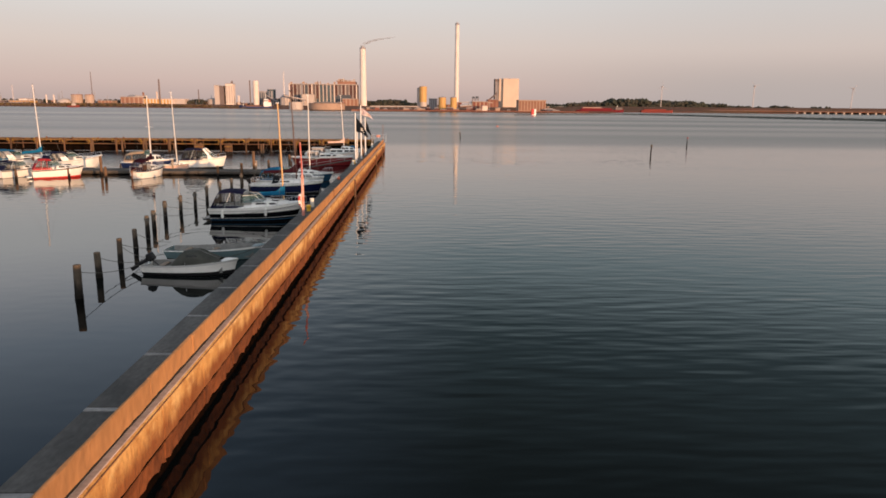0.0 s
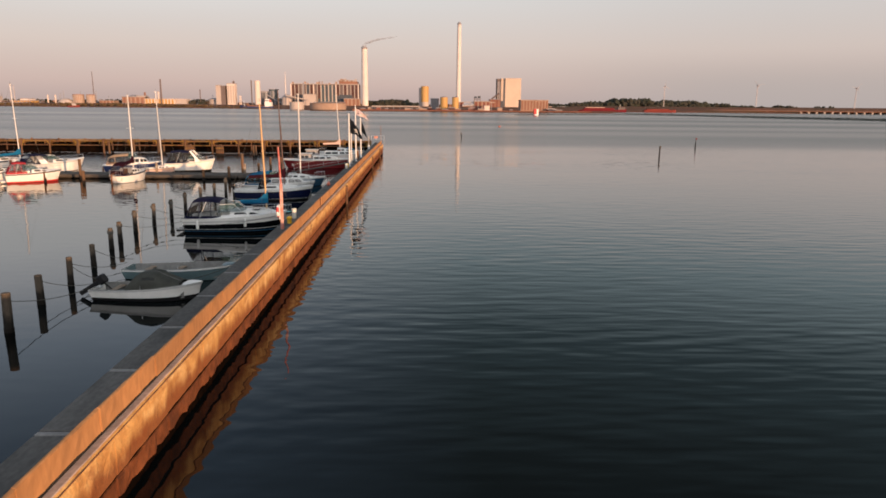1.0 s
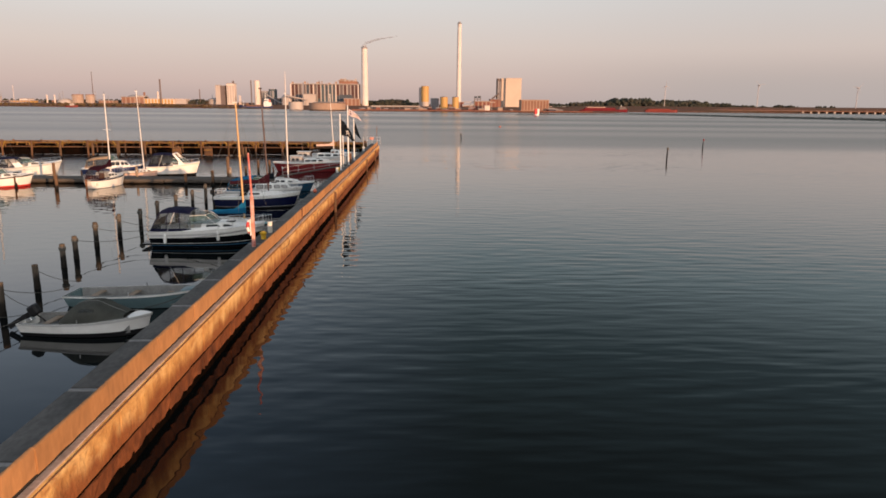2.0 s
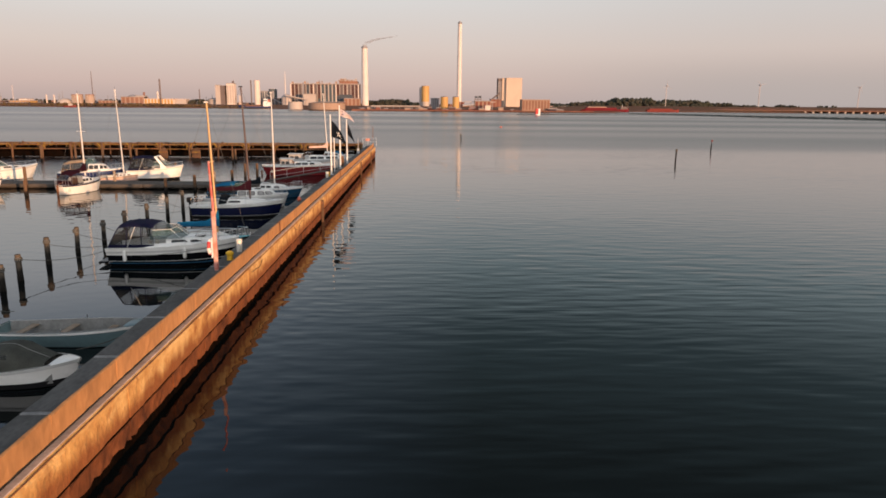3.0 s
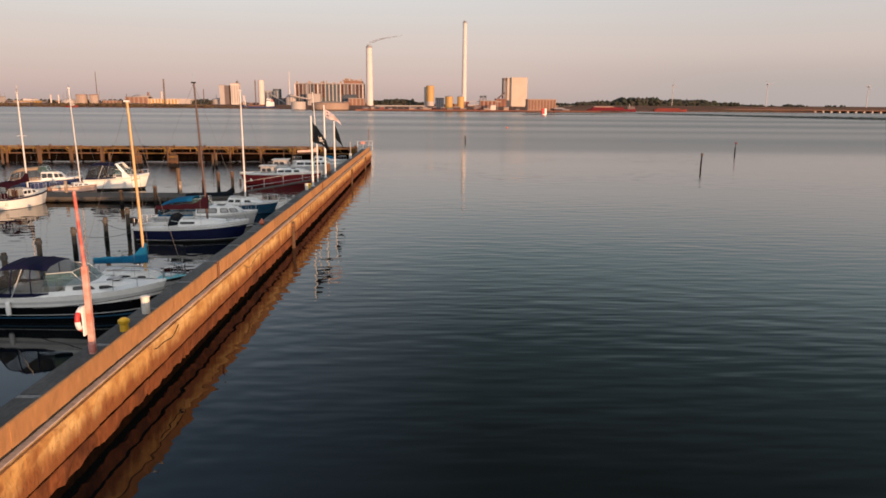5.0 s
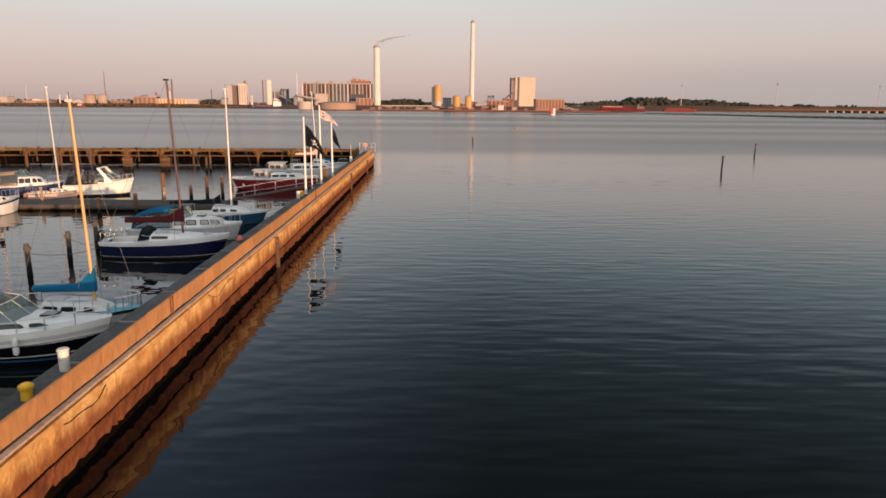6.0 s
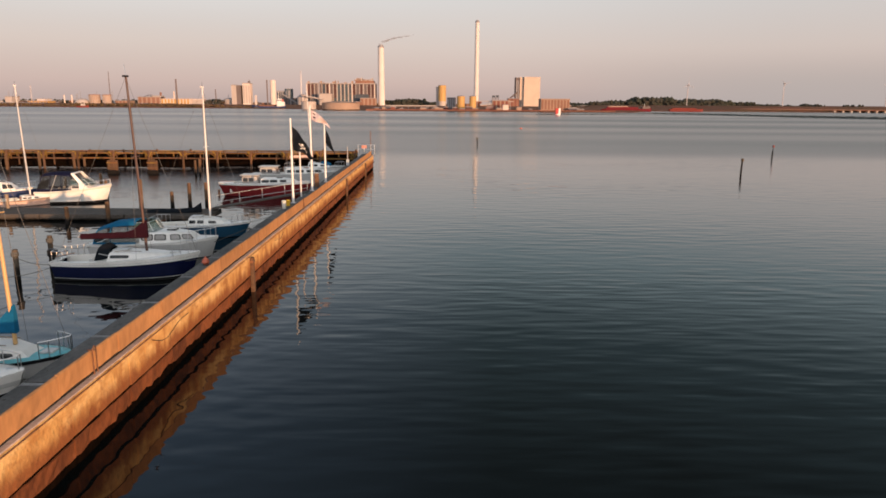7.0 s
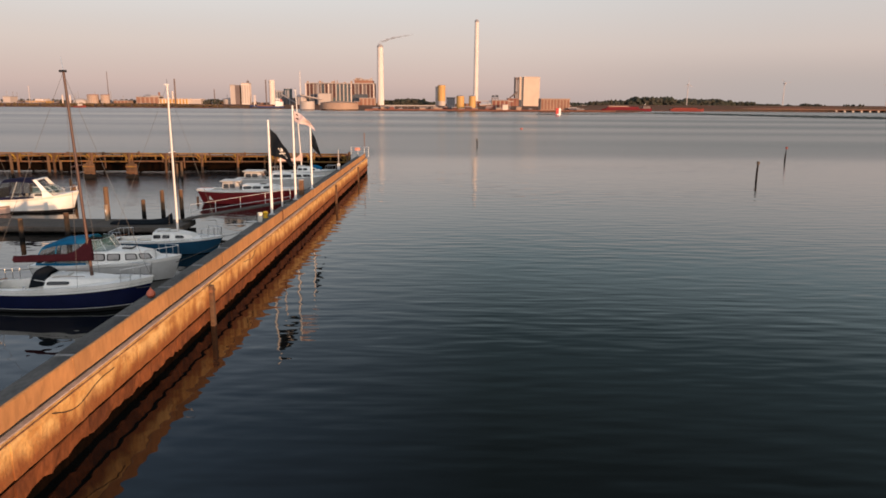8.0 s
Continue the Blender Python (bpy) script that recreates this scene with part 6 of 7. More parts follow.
def sailboat(x, y, yaw, L, B, label, top, deck, mast_x, mast_top, mast, cover, stern_z=0.75, bow_z=1.0, foredeck=None, cabin_h=0.42, stripe=None, rail=None, band=None, head=False, double=False, boom=2.4, boom_z=1.95, panes=2, cabin_mat=None, rake=0.2, long_cabin=False, aft=0.40):
    ob = thing("sailing_boat", x, y, AFLOAT, yaw, label, "sailing boat", "moored sailing boats")
    hull = Hull(L, B, stern_z, bow_z, 0.62, 0.35, 0.14, double)
    h = base_hull(ob, hull, top, None, rail, stripe)
    if band:
        part("top_band", hull.band(0.88, 1.0, 0.008, m=1), band, h, "white upper band")
        part("cove_line", hull.band(0.925, 0.945, 0.016, m=1), BLACK, h, "thin dark line in the white band")
        part("waterline_band", hull.band(0.53, 0.57, 0.012, m=1), GEL_GREY, h, "pale line above the waterline")
    s_c = aft
    part("cockpit", hull.liner(0.03 if not double else 0.10, s_c, 0.32), deck, ob, "", True)
    part("aft_deck", hull.deck(0.0, 0.05 if not double else 0.13, 0.02, 3), deck, ob)
    part("foredeck", hull.deck(s_c, 1.0), foredeck or deck, ob, "", True)
    part("toe_rail", hull.band(0.985, 1.0, 0.02, m=1), rail or TEAK, ob)
    cockpit_bits(ob, hull, 0.08, s_c, 0.32)
    zc = hull.sheer(0.5) + 0.01
    x0, x1 = L * s_c, L * (0.84 if long_cabin else 0.78)
    w0, w1 = hull.half(s_c) * 0.74, hull.half(0.84 if long_cabin else 0.78) * 0.62
    st = [(x0, x0 + 0.08, w0, w0 * 0.86, zc - 0.05, cabin_h + 0.07), (L * 0.58, L * 0.58, hull.half(0.58) * 0.70, hull.half(0.58) * 0.58, zc - 0.03, cabin_h + 0.02), (x1, x1 - 0.35, w1, w1 * 0.75, zc + 0.02, cabin_h * 0.62)]
    cab = part("cabin", cabin_shell(st), cabin_mat or GEL_WHITE, ob, "", True)
    for side in (-1, 1):
        for k in range(panes):
            f0 = 0.08 + k * 0.9 / panes
            part("cabin_window", side_pane(st, 0, f0, f0 + 0.72 / panes, 0.30, 0.72, side), WINDOW, cab)
        if not long_cabin:
            part("cabin_window", side_pane(st, 1, 0.15, 0.55, 0.30, 0.70, side), WINDOW, cab)
        part("grab_rail", tube([(x0 + 0.25, side * w0 * 0.62, zc + cabin_h + 0.02), (x0 + 0.6, side * w0 * 0.6, zc + cabin_h + 0.06), (L * 0.62, side * w0 * 0.55, zc + cabin_h + 0.03)], 0.016, 5), TEAK, cab)
    part("companion_hatch", box(x0 + 0.05, x0 + 0.75, -0.30, 0.30, zc + cabin_h - 0.02, zc + cabin_h + 0.07, 0.02), GEL_GREY, cab)
    part("washboard", box(x0 - 0.03, x0 + 0.02, -0.27, 0.27, zc - 0.2, zc + cabin_h - 0.05), WOOD, cab)
    part("fore_hatch", box(L * 0.80, L * 0.80 + 0.42, -0.20, 0.20, hull.sheer(0.82) + 0.02, hull.sheer(0.82) + 0.10, 0.02), GEL_GREY, ob)
    add_rig(ob, mast_x, zc + cabin_h * 0.9, mast_top, mast, 0.065, boom, boom_z, cover, (L * 0.98, 0, hull.sheer(0.98)), (0.05, 0, hull.sheer(0)), B / 2, zc, head, None, rake)
    rails(ob, hull, 0.84, 0.985, 0.5, name="pulpit")
    rails(ob, hull, 0.02, 0.14, 0.5, name="pushpit")
    part("rudder", box(-0.22, 0.02, -0.025, 0.025, -0.4, hull.sheer(0) + 0.05, 0.01), WOOD, ob)
    part("tiller", tube([(-0.05, 0, hull.sheer(0) + 0.08), (0.9, 0, hull.sheer(0) + 0.28)], 0.022, 6), WOOD, ob)
    placed = part("winch", lathe([(0.07, 0), (0.05, 0.05), (0.07, 0.12)], 10), STEEL, ob)
    placed.location = (L * 0.3, -hull.half(0.3) * 0.88, hull.sheer(0.3) + 0.02)
    return ob, hull


def cruiser(x, y, yaw, L, B, label, top, cloth, upper=None, stern_z=0.95, bow_z=1.35, hood_h=1.15, stripe=None, rail=BLACK, fenders=(), name="motor_cruiser", arch_bar=False, swim=True, windows=True, targa=False):
    """Sports cruiser: foredeck with a low cuddy, raked screen and a hood over the cockpit."""
    ob = thing(name, x, y, AFLOAT, yaw, label, "motor boat", "moored motor boats")
    hull = Hull(L, B, stern_z, bow_z, 0.88, 0.35, 0.17, False, 0.05)
    h = base_hull(ob, hull, top, None, rail, stripe, (0.5, 0.58), (0.86, 0.91) if upper else (0.93, 0.985))
    if upper:
        part("upper_hull", hull.band(0.80, 1.0, 0.010, m=2), upper, h, "white upper hull")
        part("hull_line", hull.band(0.555, 0.585, 0.014, m=1), BLUE_HULL, h, "blue line above the waterline")
        part("hull_line", hull.band(0.625, 0.64, 0.014, m=1), GEL_GREY, h, "thin grey line along the hull")
        for side in (-1, 1):
            part("coaming", skin([[hull.at(q, 1.0, side) + Vector((0, -side * 0.04, 0)), hull.at(q, 1.0, side) + Vector((0, -side * 0.16, 0.16 * min(1, (q - 0.04) * 9) * min(1, (0.74 - q) * 7)))] for q in [0.05 + 0.062 * k for k in range(12)]], thick=0.05), upper, ob, "", True)
    white = upper or GEL_WHITE
    part("cockpit", hull.liner(0.02, 0.50, 0.38), white, ob, "", True)
    part("foredeck", hull.deck(0.48, 1.0, 0.10), white, ob, "", True)
    part("transom_bench", box(0.08, 0.6, -hull.half(0) * 0.7, hull.half(0) * 0.7, 0.38, 0.38 + 0.42, 0.05), CREAM, ob)
    for side in (-1, 1):
        q = part("helm_seat", box(-0.25, 0.2, -0.22, 0.22, 0, 0.45, 0.05), CREAM, ob)
        q.location = (L * 0.36, side * B * 0.22, 0.38)
        part("seat_back", box(-0.30, -0.20, -0.22, 0.22, 0.45, 0.95, 0.04), CREAM, q)
    if swim:
        part("swim_platform", box(-0.45, 0.02, -hull.half(0) * 0.8, hull.half(0) * 0.8, 0.14, 0.24, 0.03), top if upper else white, ob)
    zc = hull.sheer(0.55)
    st = [(L * 0.46, L * 0.47, hull.half(0.5) * 0.80, hull.half(0.5) * 0.72, zc - 0.05, 0.42), (L * 0.64, L * 0.63, hull.half(0.64) * 0.72, hull.half(0.64) * 0.55, zc - 0.02, 0.36), (L * 0.90, L * 0.84, hull.half(0.88) * 0.5, hull.half(0.88) * 0.25, zc + 0.10, 0.12)]
    cab = part("cuddy", cabin_shell(st), white, ob, "", True)
    if windows:
        for side in (-1, 1):
            part("cuddy_window", side_pane(st, 0, 0.25, 0.95, 0.35, 0.75, side, 0.1), WINDOW, cab)
            part("cuddy_window", side_pane(st, 1, 0.05, 0.40, 0.35, 0.72, side, 0.12), WINDOW, cab)
        part("deck_hatch", box(L * 0.66, L * 0.66 + 0.5, -0.25, 0.25, zc + 0.30, zc + 0.38, 0.02), WINDOW, cab)
    zs = zc + 0.36
    k = 1.34 if targa else 1.0
    windscreen(ob, L * 0.43 * k, L * 0.58 * k, hull.half(0.4) * 0.92, hull.half(0.5) * 0.66, zs - 0.05, zs + 0.44, None, GEL_WHITE)
    zg = hull.sheer(0.2) + 0.02
    hw = hull.half(0.2)
    if cloth:
        canopy(ob, [arch(L * 0.03 * k, 0.62, hw * 0.95, zg, hood_h * 0.95, 12, 5.2), arch(L * 0.17 * k, 0.12, hw * 0.98, zg, hood_h, 12, 5.2), arch(L * 0.29 * k, 0.0, hw * 0.98, zg, hood_h * 0.99, 12, 5.2), arch(L * 0.385 * k, -0.05, hw * 0.95, zg, hood_h * 0.93, 12, 5.0)], cloth, VINYL)
        front = arch(L * 0.385 * k, -0.05, hw * 0.95, zg, hood_h * 0.93, 12, 5.0)[2:11]
        part("hood_front", skin([front, [Vector((L * 0.475 * k, hull.half(0.5) * 0.6 * (1 - q / 4), zs + 0.40)) for q in range(9)]], thick=0.008), VINYL, ob, "clear front sheet of the hood", True)
        for side in (-1, 1):
            part("hood_strap", tube([(L * 0.18 * k, side * hw * 1.0, zg + 0.02), (L * 0.25 * k, side * hw * 0.97, zg + hood_h * 0.9)], 0.018, 5), GEL_GREY, ob, "pale strap over the hood")
    if arch_bar:
        part("radar_arch", skin([[(q.x - 0.22, q.y, q.z) for q in arch(L * 0.30, -0.5, hw * 1.0, zg, hood_h * 0.92)], [(q.x + 0.22, q.y, q.z) for q in arch(L * 0.36, -0.8, hw * 1.0, zg, hood_h * 0.92)]], thick=0.06), white, ob, "", True)
    if targa:
        wing = part("targa_arch", box(L * 0.515, L * 0.56, -hw * 0.82, hw * 0.82, zg + hood_h * 0.93, zg + hood_h * 0.98, 0.02), white, ob, "white raked arch over the cockpit")
        for side in (-1, 1):
            part("arch_leg", skin([[(L * 0.515, side * hw * 0.84, zg + hood_h * 0.97), (L * 0.56, side * hw * 0.82, zg + hood_h * 0.97)], [(L * 0.62, side * hw * 0.95, zg + hood_h * 0.42), (L * 0.68, side * hw * 0.90, zg + hood_h * 0.42)], [(L * 0.62, side * hw * 0.97, zg + 0.04), (L * 0.76, side * hw * 0.84, zg + 0.12)]], thick=0.06), white, wing)
        # dark band paints the shadow under the bow along the whole waterline
        part("waterline_band", hull.band(0.5, 0.57, 0.010, m=2), DARK, h, "dark band painted as hull shade at the waterline")
    rails(ob, hull, 0.62, 0.985, 0.42, name="bow_rail")
    for s in fenders:
        fender(ob, hull, s)
    part("cleat", box(L * 0.93, L * 0.93 + 0.18, -0.03, 0.03, hull.sheer(0.93) + 0.05, hull.sheer(0.93) + 0.10, 0.01), STEEL, ob)
    return ob, hull


def cabin_boat(x, y, yaw, L, B, label, top, hood=None, stripe=None, rail=None, cabin=(0.40, 0.80), cabin_h=0.6, house=None, house_mat=None, double=False, stern_z=0.8, bow_z=1.15, name="cabin_boat", panes=3, deck=None, house_h=1.05, grey_panes=False):
    """Displacement boat with a coach roof forward and, where asked, a wheelhouse or a cloth hood."""
    ob = thing(name, x, y, AFLOAT, yaw, label, "motor boat", "moored cabin boats")
    hull = Hull(L, B, stern_z, bow_z, 0.80, 0.4, 0.12, double)
    base_hull(ob, hull, top, None, rail, stripe)
    deck = deck or GEL_WHITE
    s_c = cabin[0]
    part("cockpit", hull.liner(0.03 if not double else 0.12, s_c, 0.35), deck, ob, "", True)
    part("aft_deck", hull.deck(0.0, 0.06 if not double else 0.15, 0.02, 3), deck, ob)
    part("foredeck", hull.deck(s_c, 1.0), deck, ob, "", True)
    part("toe_rail", hull.band(0.985, 1.0, 0.02, m=1), rail or GEL_WHITE, ob)
    cockpit_bits(ob, hull, 0.12, s_c, 0.35)
    c0, c1 = L * cabin[0], L * cabin[1]
    zc = hull.sheer((cabin[0] + cabin[1]) / 2)
    m = (cabin[0] + cabin[1]) / 2
    st = [(c0, c0 + 0.05, hull.half(cabin[0]) * 0.80, hull.half(cabin[0]) * 0.72, zc - 0.08, cabin_h + 0.06), (L * m, L * m, hull.half(m) * 0.78, hull.half(m) * 0.68, zc - 0.04, cabin_h), (c1, c1 - 0.45, hull.half(cabin[1]) * 0.68, hull.half(cabin[1]) * 0.5, zc + 0.03, cabin_h * 0.72)]
    cab = part("coach_roof", cabin_shell(st), GEL_WHITE, ob, "", True)
    for side in (-1, 1):
        for k in range(panes):
            i, f0 = (0, 0.06 + 0.94 * k / 2) if k < 2 else (1, 0.10 + 0.45 * (k - 2))
            rim = part("cabin_window", side_pane(st, i, f0, f0 + (0.42 if k < 2 else 0.38), 0.24, 0.80, side), WINDOW, cab)
            if grey_panes:
                glass = part("pane", side_pane(st, i, f0 + 0.035, f0 + (0.385 if k < 2 else 0.345), 0.30, 0.74, side), PALE_PANE, rim, "pale grey pane")
                glass.location = (0, side * 0.012, 0)
    part("roof_hatch", box(L * m - 0.25, L * m + 0.25, -0.25, 0.25, zc + cabin_h - 0.05, zc + cabin_h + 0.03, 0.02), WINDOW, cab)
    if house:
        h0, h1 = L * house[0], L * house[1]
        wz = hull.sheer(house[0]) - 0.3
        wh = hull.half(house[0]) * 0.74
        ws = [(h0, h0 + 0.05, wh, wh * 0.92, wz, house_h + 0.3), (h1 - 0.15, h1 - 0.30, wh, wh * 0.9, wz, house_h + 0.32), (h1 + 0.25, h1 - 0.05, wh * 0.9, wh * 0.78, wz, house_h + 0.26)]
        w = part("wheelhouse", cabin_shell(ws), house_mat or GEL_WHITE, ob, "", True)
        for side in (-1, 1):
            part("house_window", side_pane(ws, 0, 0.10, 0.48, 0.45, 0.78, side), WINDOW, w)
            part("house_window", side_pane(ws, 0, 0.56, 0.94, 0.45, 0.78, side), WINDOW, w)
        part("house_roof", box(h0 - 0.15, h1 + 0.15, -wh * 1.0, wh * 1.0, wz + house_h + 0.27, wz + house_h + 0.34, 0.03), GEL_GREY, w)
        part("front_window", skin([[(h1 + 0.17, -wh * 0.62, wz + house_h * 0.62), (h1 + 0.17, wh * 0.62, wz + house_h * 0.62)], [(h1 + 0.02, -wh * 0.58, wz + house_h * 1.08), (h1 + 0.02, wh * 0.58, wz + house_h * 1.08)]], thick=0.02), WINDOW, w)
    if hood:
        zg, hw = hull.sheer(0.2) + 0.02, hull.half(0.25)
        canopy(ob, [arch(L * 0.06, 0.25, hw * 0.9, zg, 0.85), arch(L * 0.20, 0.05, hw * 0.95, zg, 1.12), arch(L * cabin[0] - 0.1, -0.1, hw * 0.92, zg, 1.25)], hood, VINYL, 3)
        windscreen(ob, c0 + 0.25, c0 + 0.75, hw * 0.82, hw * 0.66, zc + cabin_h - 0.05, zc + cabin_h + 0.48)
    rails(ob, hull, 0.80, 0.985, 0.48, name="pulpit")
    part("rudder", box(-0.18, 0.02, -0.025, 0.025, -0.4, 0.5, 0.01), WOOD, ob)
    return ob, hull


def boat_tent(ob, arches, cloth):
    """A taut cloth cover drawn over hoops, with a hem, a ridge seam and two small panes."""
    rows = drawn(arches, 6)
    t = part("tent", skin(rows, thick=0.012), cloth, ob, "grey-green canvas tent", True)
    for e in (0, -1):
        part("hem", tube([q[e] for q in rows], 0.018, 5), cloth, t)
    part("ridge_seam", tube([q[6] + Vector((0, 0, 0.008)) for q in rows], 0.010, 5), DIM_PAINT, t)
    for e in (2, 9):
        part("tent_pane", skin([[Vector((q[i].x, q[i].y * 1.015, q[i].z + 0.006)) for i in (e, e + 1)] for q in rows[9:15]], thick=0.004), VINYL, t, "clear tent pane")


def open_boat(x, y, yaw, L, B, label, top, inner, rail, tent=None, motor=False, thwarts=3, stripe=None):
    ob = thing("open_boat", x, y, AFLOAT, yaw, label, "open boat", "moored open boats")
    hull = Hull(L, B, 0.48, 0.78, 0.80, 0.22, 0.10)
    base_hull(ob, hull, top, None, rail, stripe, (0.5, 0.64))
    part("inner_skin", hull.liner(0.02, 0.86, 0.14, 0.90, 12), inner, ob, "", True)
    part("foredeck", hull.deck(0.84, 1.0, 0.05, 5), top, ob)
    part("gunwale", hull.band(0.97, 1.0, 0.025, m=1), rail, ob)
    for k in range(thwarts):
        s = 0.16 + 0.26 * k
        part("thwart", box(L * s, L * s + 0.26, -hull.half(s) * 0.84, hull.half(s) * 0.84, 0.36, 0.40, 0.01), TEAK, ob)
    if tent:
        z = hull.sheer(0.5)
        boat_tent(ob, [arch(L * 0.33, 0.28, hull.half(0.36) * 0.92, z - 0.12, 0.42), arch(L * 0.43, 0.05, hull.half(0.47) * 0.95, z - 0.10, 0.66), arch(L * 0.58, 0.0, hull.half(0.58) * 0.95, z - 0.05, 0.68), arch(L * 0.72, -0.20, hull.half(0.72) * 0.92, z, 0.44), arch(L * 0.84, -0.15, hull.half(0.84) * 0.88, z + 0.06, 0.14)], tent)
    if motor:
        outboard(ob, -0.02, 0.42).rotation_euler = (0, radians(58), 0)
    for side in (-1, 1):
        part("oarlock", tube([(L * 0.5, side * hull.half(0.5), 0.60), (L * 0.5, side * hull.half(0.5), 0.72)], 0.02, 6), STEEL, ob)
    return ob, hull


# boats along the mole, bows to the walkway
open_boat(-13.75, 34.35, -3, 4.7, 1.75, "white open boat with a grey-green tent and outboard", GEL_WHITE, DIM_PAINT, GEL_GREY, GREEN_CLOTH, True, 1, BLACK)
open_boat(-13.9, 38.0, -3, 5.7, 1.75, "pale blue open rowing boat with a white gunwale", PALE_BLUE, DIM_PAINT, GEL_WHITE, None, False, 3)
cruiser(-15.05, 50.3, 2, 6.6, 2.5, "black and white motor cruiser under a navy hood", BLACK_HULL, NAVY_CLOTH, GEL_WHITE, 0.98, 1.38, 1.22, None, GEL_GREY, (0.16, 0.62))
ob, hull = sailboat(-13.5, 53.4, -1, 4.9, 1.9, "small grey sailing boat with turquoise foredeck and blue sail cover", GEL_GREY, GEL_WHITE, 3.10, 8.4, VARNISH, BLUE_CLOTH, 0.65, 0.88, TURQUOISE, 0.40, None, BLACK, boom=2.3, boom_z=1.56, rake=0.20, aft=0.27)
ob, hull = sailboat(-15.85, 65.7, 3, 6.8, 2.3, "navy sailing boat with maroon sail cover and brown mast", NAVY, GEL_WHITE, 4.3, 9.5, BROWN_MAST, MAROON_CLOTH, 0.93, 1.27, None, 0.30, BLACK, GEL_WHITE, GEL_WHITE, head=True, boom=3.1, boom_z=2.05, panes=1, rake=0.30, long_cabin=True)
outboard(ob, 0.0, 0.75)
hood = part("folded_sprayhood", skin(drawn([arch(2.05, 0.10, 0.66, 0.95, 0.40, 12, 2.6), arch(2.18, 0.02, 0.68, 0.97, 0.62, 12, 2.6), arch(2.40, 0.10, 0.66, 0.99, 0.70, 12, 2.6), arch(2.66, 0.10, 0.62, 1.04, 0.48, 12, 2.6)]), thick=0.03), BLACK_CLOTH, ob, "half-folded black sprayhood", True)
part("hood_strap", tube([(2.3, -0.68, 1.30), (3.0, -0.60, 1.14)], 0.018, 5), GEL_GREY, hood)
cabin_boat(-16.4, 70.6, 0, 6.8, 2.4, "grey-white cabin boat with a bright blue hood", GEL_GREY, BLUE_CLOTH, None, GEL_WHITE, (0.42, 0.86), 0.56, panes=4, grey_panes=True)
sailboat(-15.7, 76.6, 0, 6.3, 2.15, "small blue sailing boat with a white deck and mast", BLUE_HULL, GEL_WHITE, 3.75, 9.25, ALU, None, 0.72, 0.95, None, 0.42, None, GEL_WHITE, boom=0, rake=0.0)
cabin_boat(-17.4, 96.0, 3, 8.4, 2.6, "dark red double-ended boat with a white wheelhouse", RED_HULL, None, None, GEL_WHITE, (0.46, 0.84), 0.40, (0.26, 0.42), HOUSE_GREY, True, 1.15, 1.3, "fishing_boat", 3, house_h=0.72)
cabin_boat(-17.1, 105.8, 1, 9.0, 2.8, "grey-white cabin cruiser with a grey wheelhouse", GEL_GREY, None, None, GEL_GREY, (0.42, 0.86), 0.5, (0.12, 0.30), HOUSE_GREY, False, 1.0, 1.3, "cabin_boat", 4, house_h=0.75)
ob, hull = sailboat(-15.3, 113.6, 1, 7.0, 2.3, "white sailing boat with a faded pink sail cover", GEL_WHITE, GEL_WHITE, 3.2, 9.6, ALU, PINK_CLOTH, 0.95, 1.15, None, 0.5, None, GEL_GREY, boom=2.6, boom_z=2.2, rake=0.4)
ob = thing("tarpaulin", -10.7, 113.6, 1.25, 0, "blue tarpaulin over a boat's foredeck", "tarpaulin")
part("sheet", skin([arch(x, 0, w, 0, hh, 12, 2.0) for x, w, hh in ((-0.6, 0.45, 0.35), (-0.2, 0.5, 0.55), (0.4, 0.42, 0.5), (0.8, 0.3, 0.3))], thick=0.02), BLUE_CLOTH, ob, smooth=True)

# boats beside the pontoon
cruiser(-30.75, 90.6, 8, 5.75, 2.5, "white sports cruiser under a navy hood at the pontoon", GEL_WHITE, NAVY_CLOTH, None, 1.0, 1.5, 1.50, None, CREAM, (), targa=True)
ob, hull = sailboat(-31.3, 76.7, 77, 5.5, 2.2, "white double-ended sailing boat with a maroon hood", GEL_WHITE, CREAM, 3.6, 9.0, ALU, MAROON_CLOTH, 0.85, 1.15, None, 0.5, None, NAVY, boom=2.4, boom_z=2.0, double=True, rake=0.0)
canopy(ob, [arch(0.75, 0.2, 0.78, 0.85, 0.95), arch(1.35, 0.0, 0.90, 0.85, 1.22), arch(2.15, -0.1, 0.92, 0.88, 1.28)], MAROON_CLOTH, VINYL)
cabin_boat(-38.2, 90.3, 20, 6.6, 2.4, "dark blue boat with tan hood and white wheelhouse", SHIP_BLUE, TAN_CLOTH, None, GEL_WHITE, (0.46, 0.78), 0.75, None, None, False, 0.8, 1.1, "cabin_boat", 4)
sailboat(-32.7, 87.6, 40, 4.6, 1.7, "small faded pink dinghy with a bare mast", PINK_CLOTH, CREAM, 2.6, 9.5, ALU, None, 0.5, 0.65, None, 0.22, None, TEAK, boom=0)
cruiser(-42.3, 76.9, 33, 5.2, 2.2, "white motor boat with a red hood and red waterline", GEL_WHITE, RED_CLOTH, None, 0.95, 1.25, 1.15, RED_BAND, BLACK, (0.7,))
cruiser(-46.4, 87.0, 45, 7.2, 2.6, "white sports cruiser with a dark hood", GEL_WHITE, NAVY_CLOTH, None, 1.0, 1.5, 1.1, None, GEL_GREY, (), arch_bar=True)
cruiser(-46.0, 76.9, 62, 5.4, 2.1, "small white motor boat with a navy hood", GEL_WHITE, NAVY_CLOTH, None, 0.85, 1.1, 0.9, None, BLACK, ())
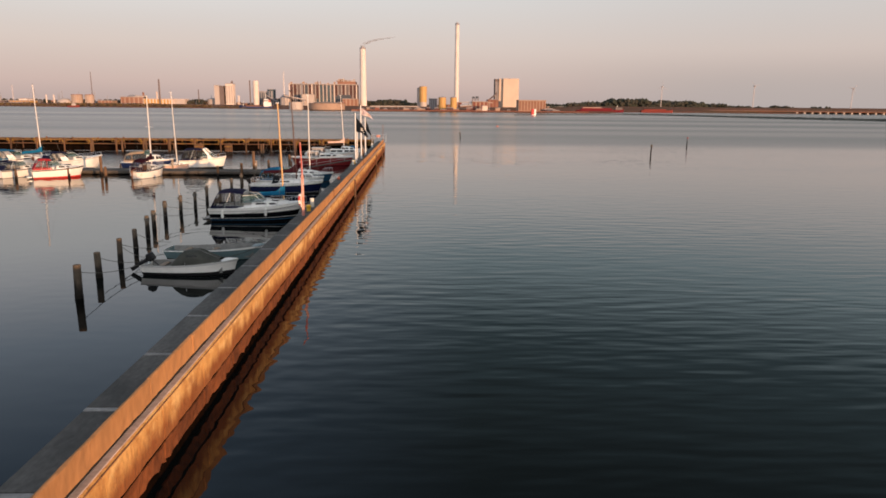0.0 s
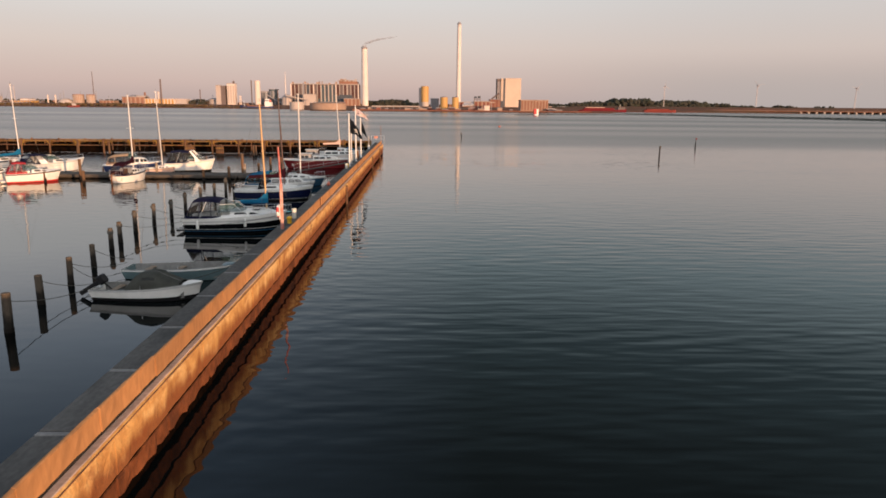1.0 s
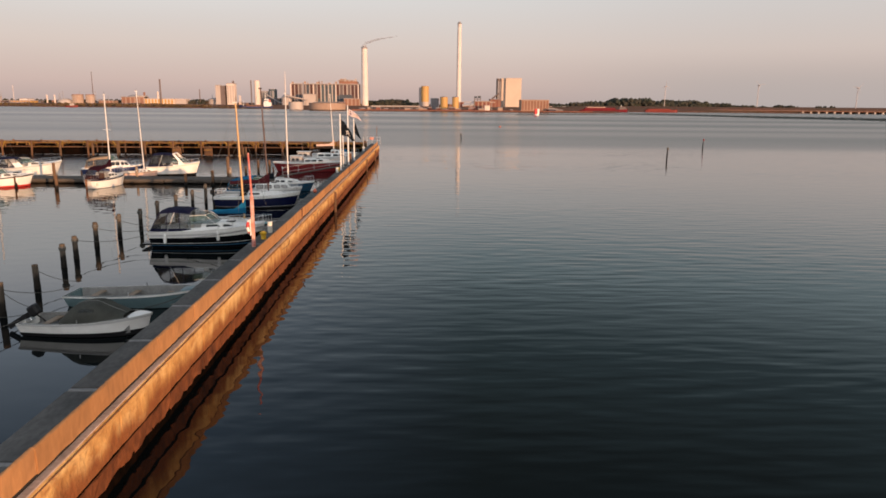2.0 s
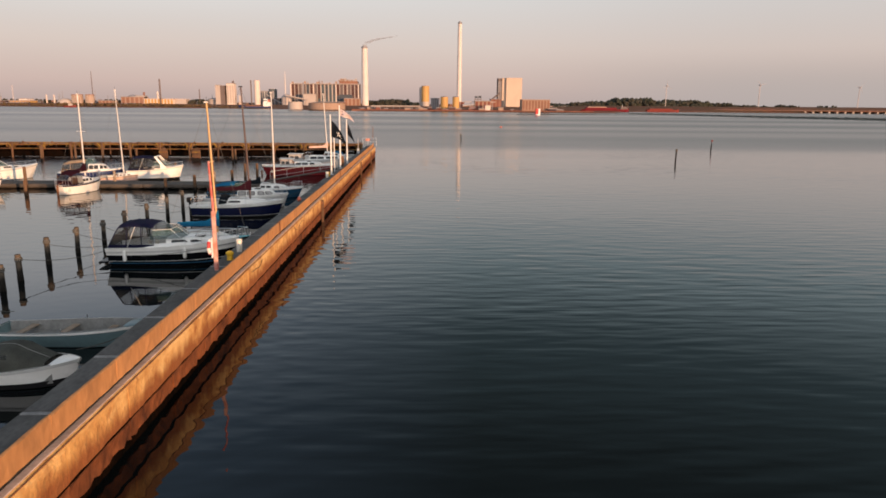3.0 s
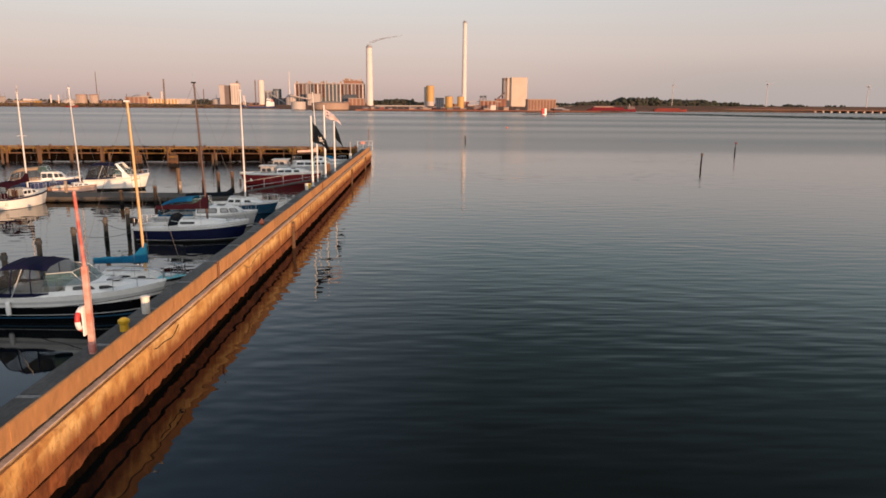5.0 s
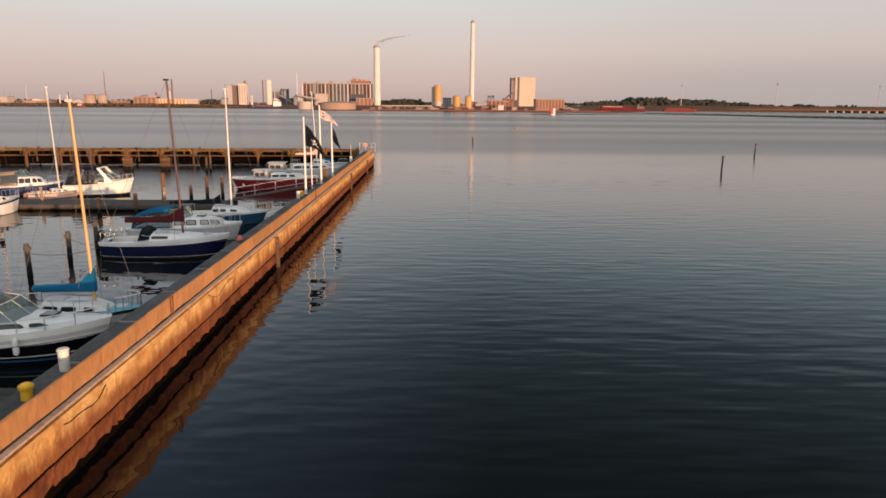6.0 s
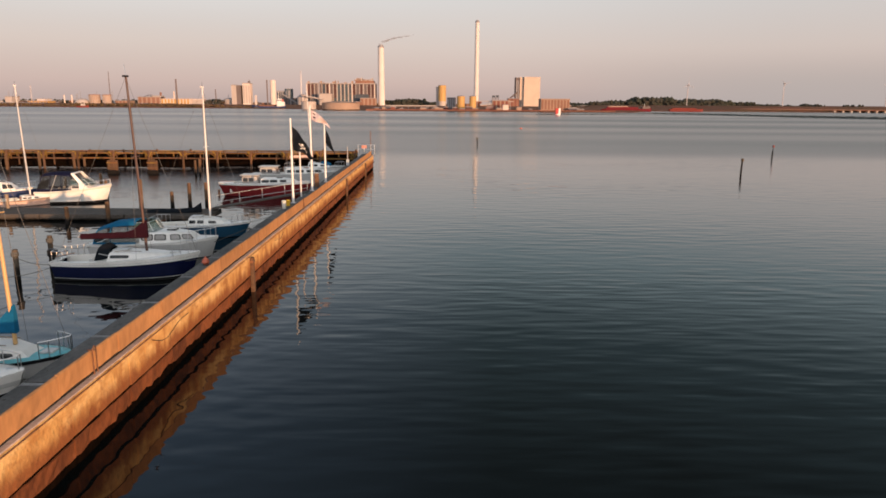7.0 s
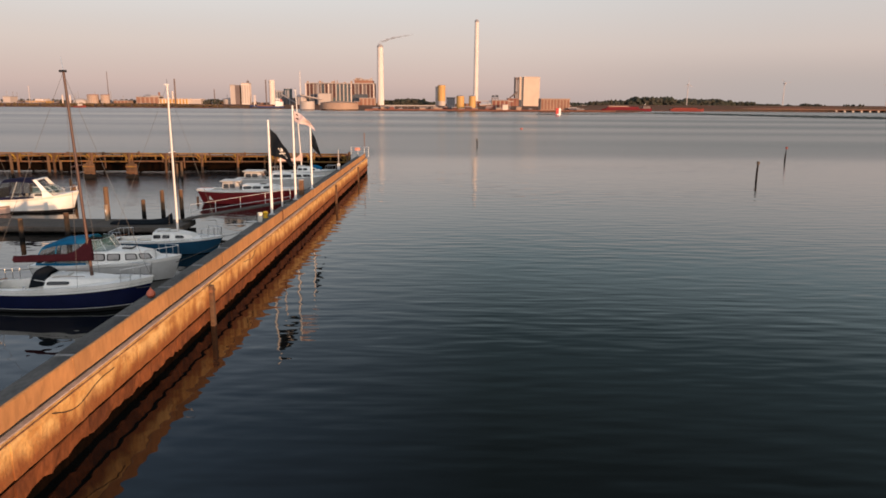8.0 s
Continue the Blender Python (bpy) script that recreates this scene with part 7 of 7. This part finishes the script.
cruiser(-48.8, 77.0, 62, 5.6, 2.1, "small white motor boat with a grey hood", GEL_WHITE, GREEN_CLOTH, None, 0.85, 1.1, 0.9, None, GEL_GREY, ())
cruiser(-53.3, 87.4, 48, 7.6, 2.7, "white cruiser with a long dark window band", GEL_WHITE, BLUE_CLOTH, None, 1.1, 1.5, 1.2, None, NAVY, (), arch_bar=True)
sailboat(-50.2, 87.2, 60, 6.8, 2.2, "white sailing boat with a blue sail cover", GEL_WHITE, GEL_WHITE, 3.9, 10.2, ALU, BLUE_CLOTH, 0.85, 1.1, None, 0.45, NAVY, GEL_GREY, boom=2.6, boom_z=2.0)
ob = thing("covered_dinghy", -18.6, 83.0, 0.60, 0, "upturned dinghy under a dark grey cover on the pontoon", "dinghy")
part("shell", skin([arch(xx, 0, w, 0, hh, 12, 2.2) for xx, w, hh in ((0, 0.45, 0.12), (0.6, 0.58, 0.20), (2.2, 0.56, 0.22), (3.4, 0.36, 0.34), (3.9, 0.08, 0.70))], thick=0.02), BLACK_CLOTH, ob, smooth=True)

# ---- pieces of the mole, last ----
rnd = random.Random(21)


def worn_panel(x0, x1, length, z0, z1, seed, wob=0.012, ragged=0.0, shoulder=False):
    """One wall piece with a slightly uneven face and chipped upper edge."""
    r = random.Random(seed)
    n = 12
    rows = []
    for i in range(n + 1):
        y = length * i / n
        rows.append([(x0, y, z0), (x1 + r.uniform(-wob, wob), y, z0 + r.uniform(-ragged, ragged)), (x1 + r.uniform(-wob, wob), y, (z0 + z1) / 2)])
        for back, down in ((0.0, 0.14), (0.03, 0.07), (0.09, 0.02)) if shoulder else ((0.0, 0.02), (0.03, 0.0)):
            rows[-1].append((x1 - back + r.uniform(-wob, wob) * 0.6, y, z1 - down + r.uniform(-wob, wob) * 0.5))
        rows[-1].append((x0, y, z1 + r.uniform(-wob, wob) * 0.3))
    bm = skin(rows, closed=True)
    bm.verts.ensure_lookup_table()
    bmesh.ops.holes_fill(bm, edges=[e for e in bm.edges if e.is_boundary], sides=0)
    return bm


STEP = 3.0
count = int(L / STEP)
kinds = {}
for i in range(count):
    y = PIER_Y0 + i * STEP
    k = i % 5
    for nm, x0, x1, z0, z1, mat in (("parapet_panel", -0.17, -0.10, 1.868, 2.395, BOARD), ("wall_panel", -0.05, 0.125, 0.89, 1.785, WALL), ("footing_panel", -0.04, 0.108, 0.37, 0.80, FOOTING), ("waterline_panel", 0.0, 0.07, -0.9, 0.41, ALGAE_SHADE)):
        key = (nm, k)
        if key not in kinds:
            o = part(nm, worn_panel(x0, x1, STEP - 0.02, z0, z1, k * 7 + len(nm), 0.03 if z0 < 0.5 else 0.014, 0.06 if nm == "footing_panel" else 0.0, nm == "wall_panel"), mat, pier)
            o.location = (0, y, 0)
            kinds[key] = o.data
        else:
            piece(nm, kinds[key], pier, rnd.uniform(-0.012, 0.012), y, rnd.uniform(-0.008, 0.008))
slab = strip = None
y = PIER_Y0
while y < PIER_Y1 - 3.5:
    if slab is None:
        o = part("deck_slab", box(-0.55, 0.60, 0.03, 3.22, 0, 0.15, 0.012), DECK, pier)
        slab = o.data
        o.location = (-0.785, y, 1.80)
        o = part("deck_strip", box(-0.54, 0.59, 0.0, 0.14, 0, 0.15, 0.01), DECK_JOINT, pier)
        strip = o.data
        o.location = (-0.785, y + 3.25, 1.80)
    else:
        piece("deck_slab", slab, pier, -0.785 + rnd.uniform(-0.015, 0.015), y, 1.80 + rnd.uniform(-0.008, 0.008))
        piece("deck_strip", strip, pier, -0.785, y + 3.25, 1.80 + rnd.uniform(-0.006, 0.006))
    y += 3.42
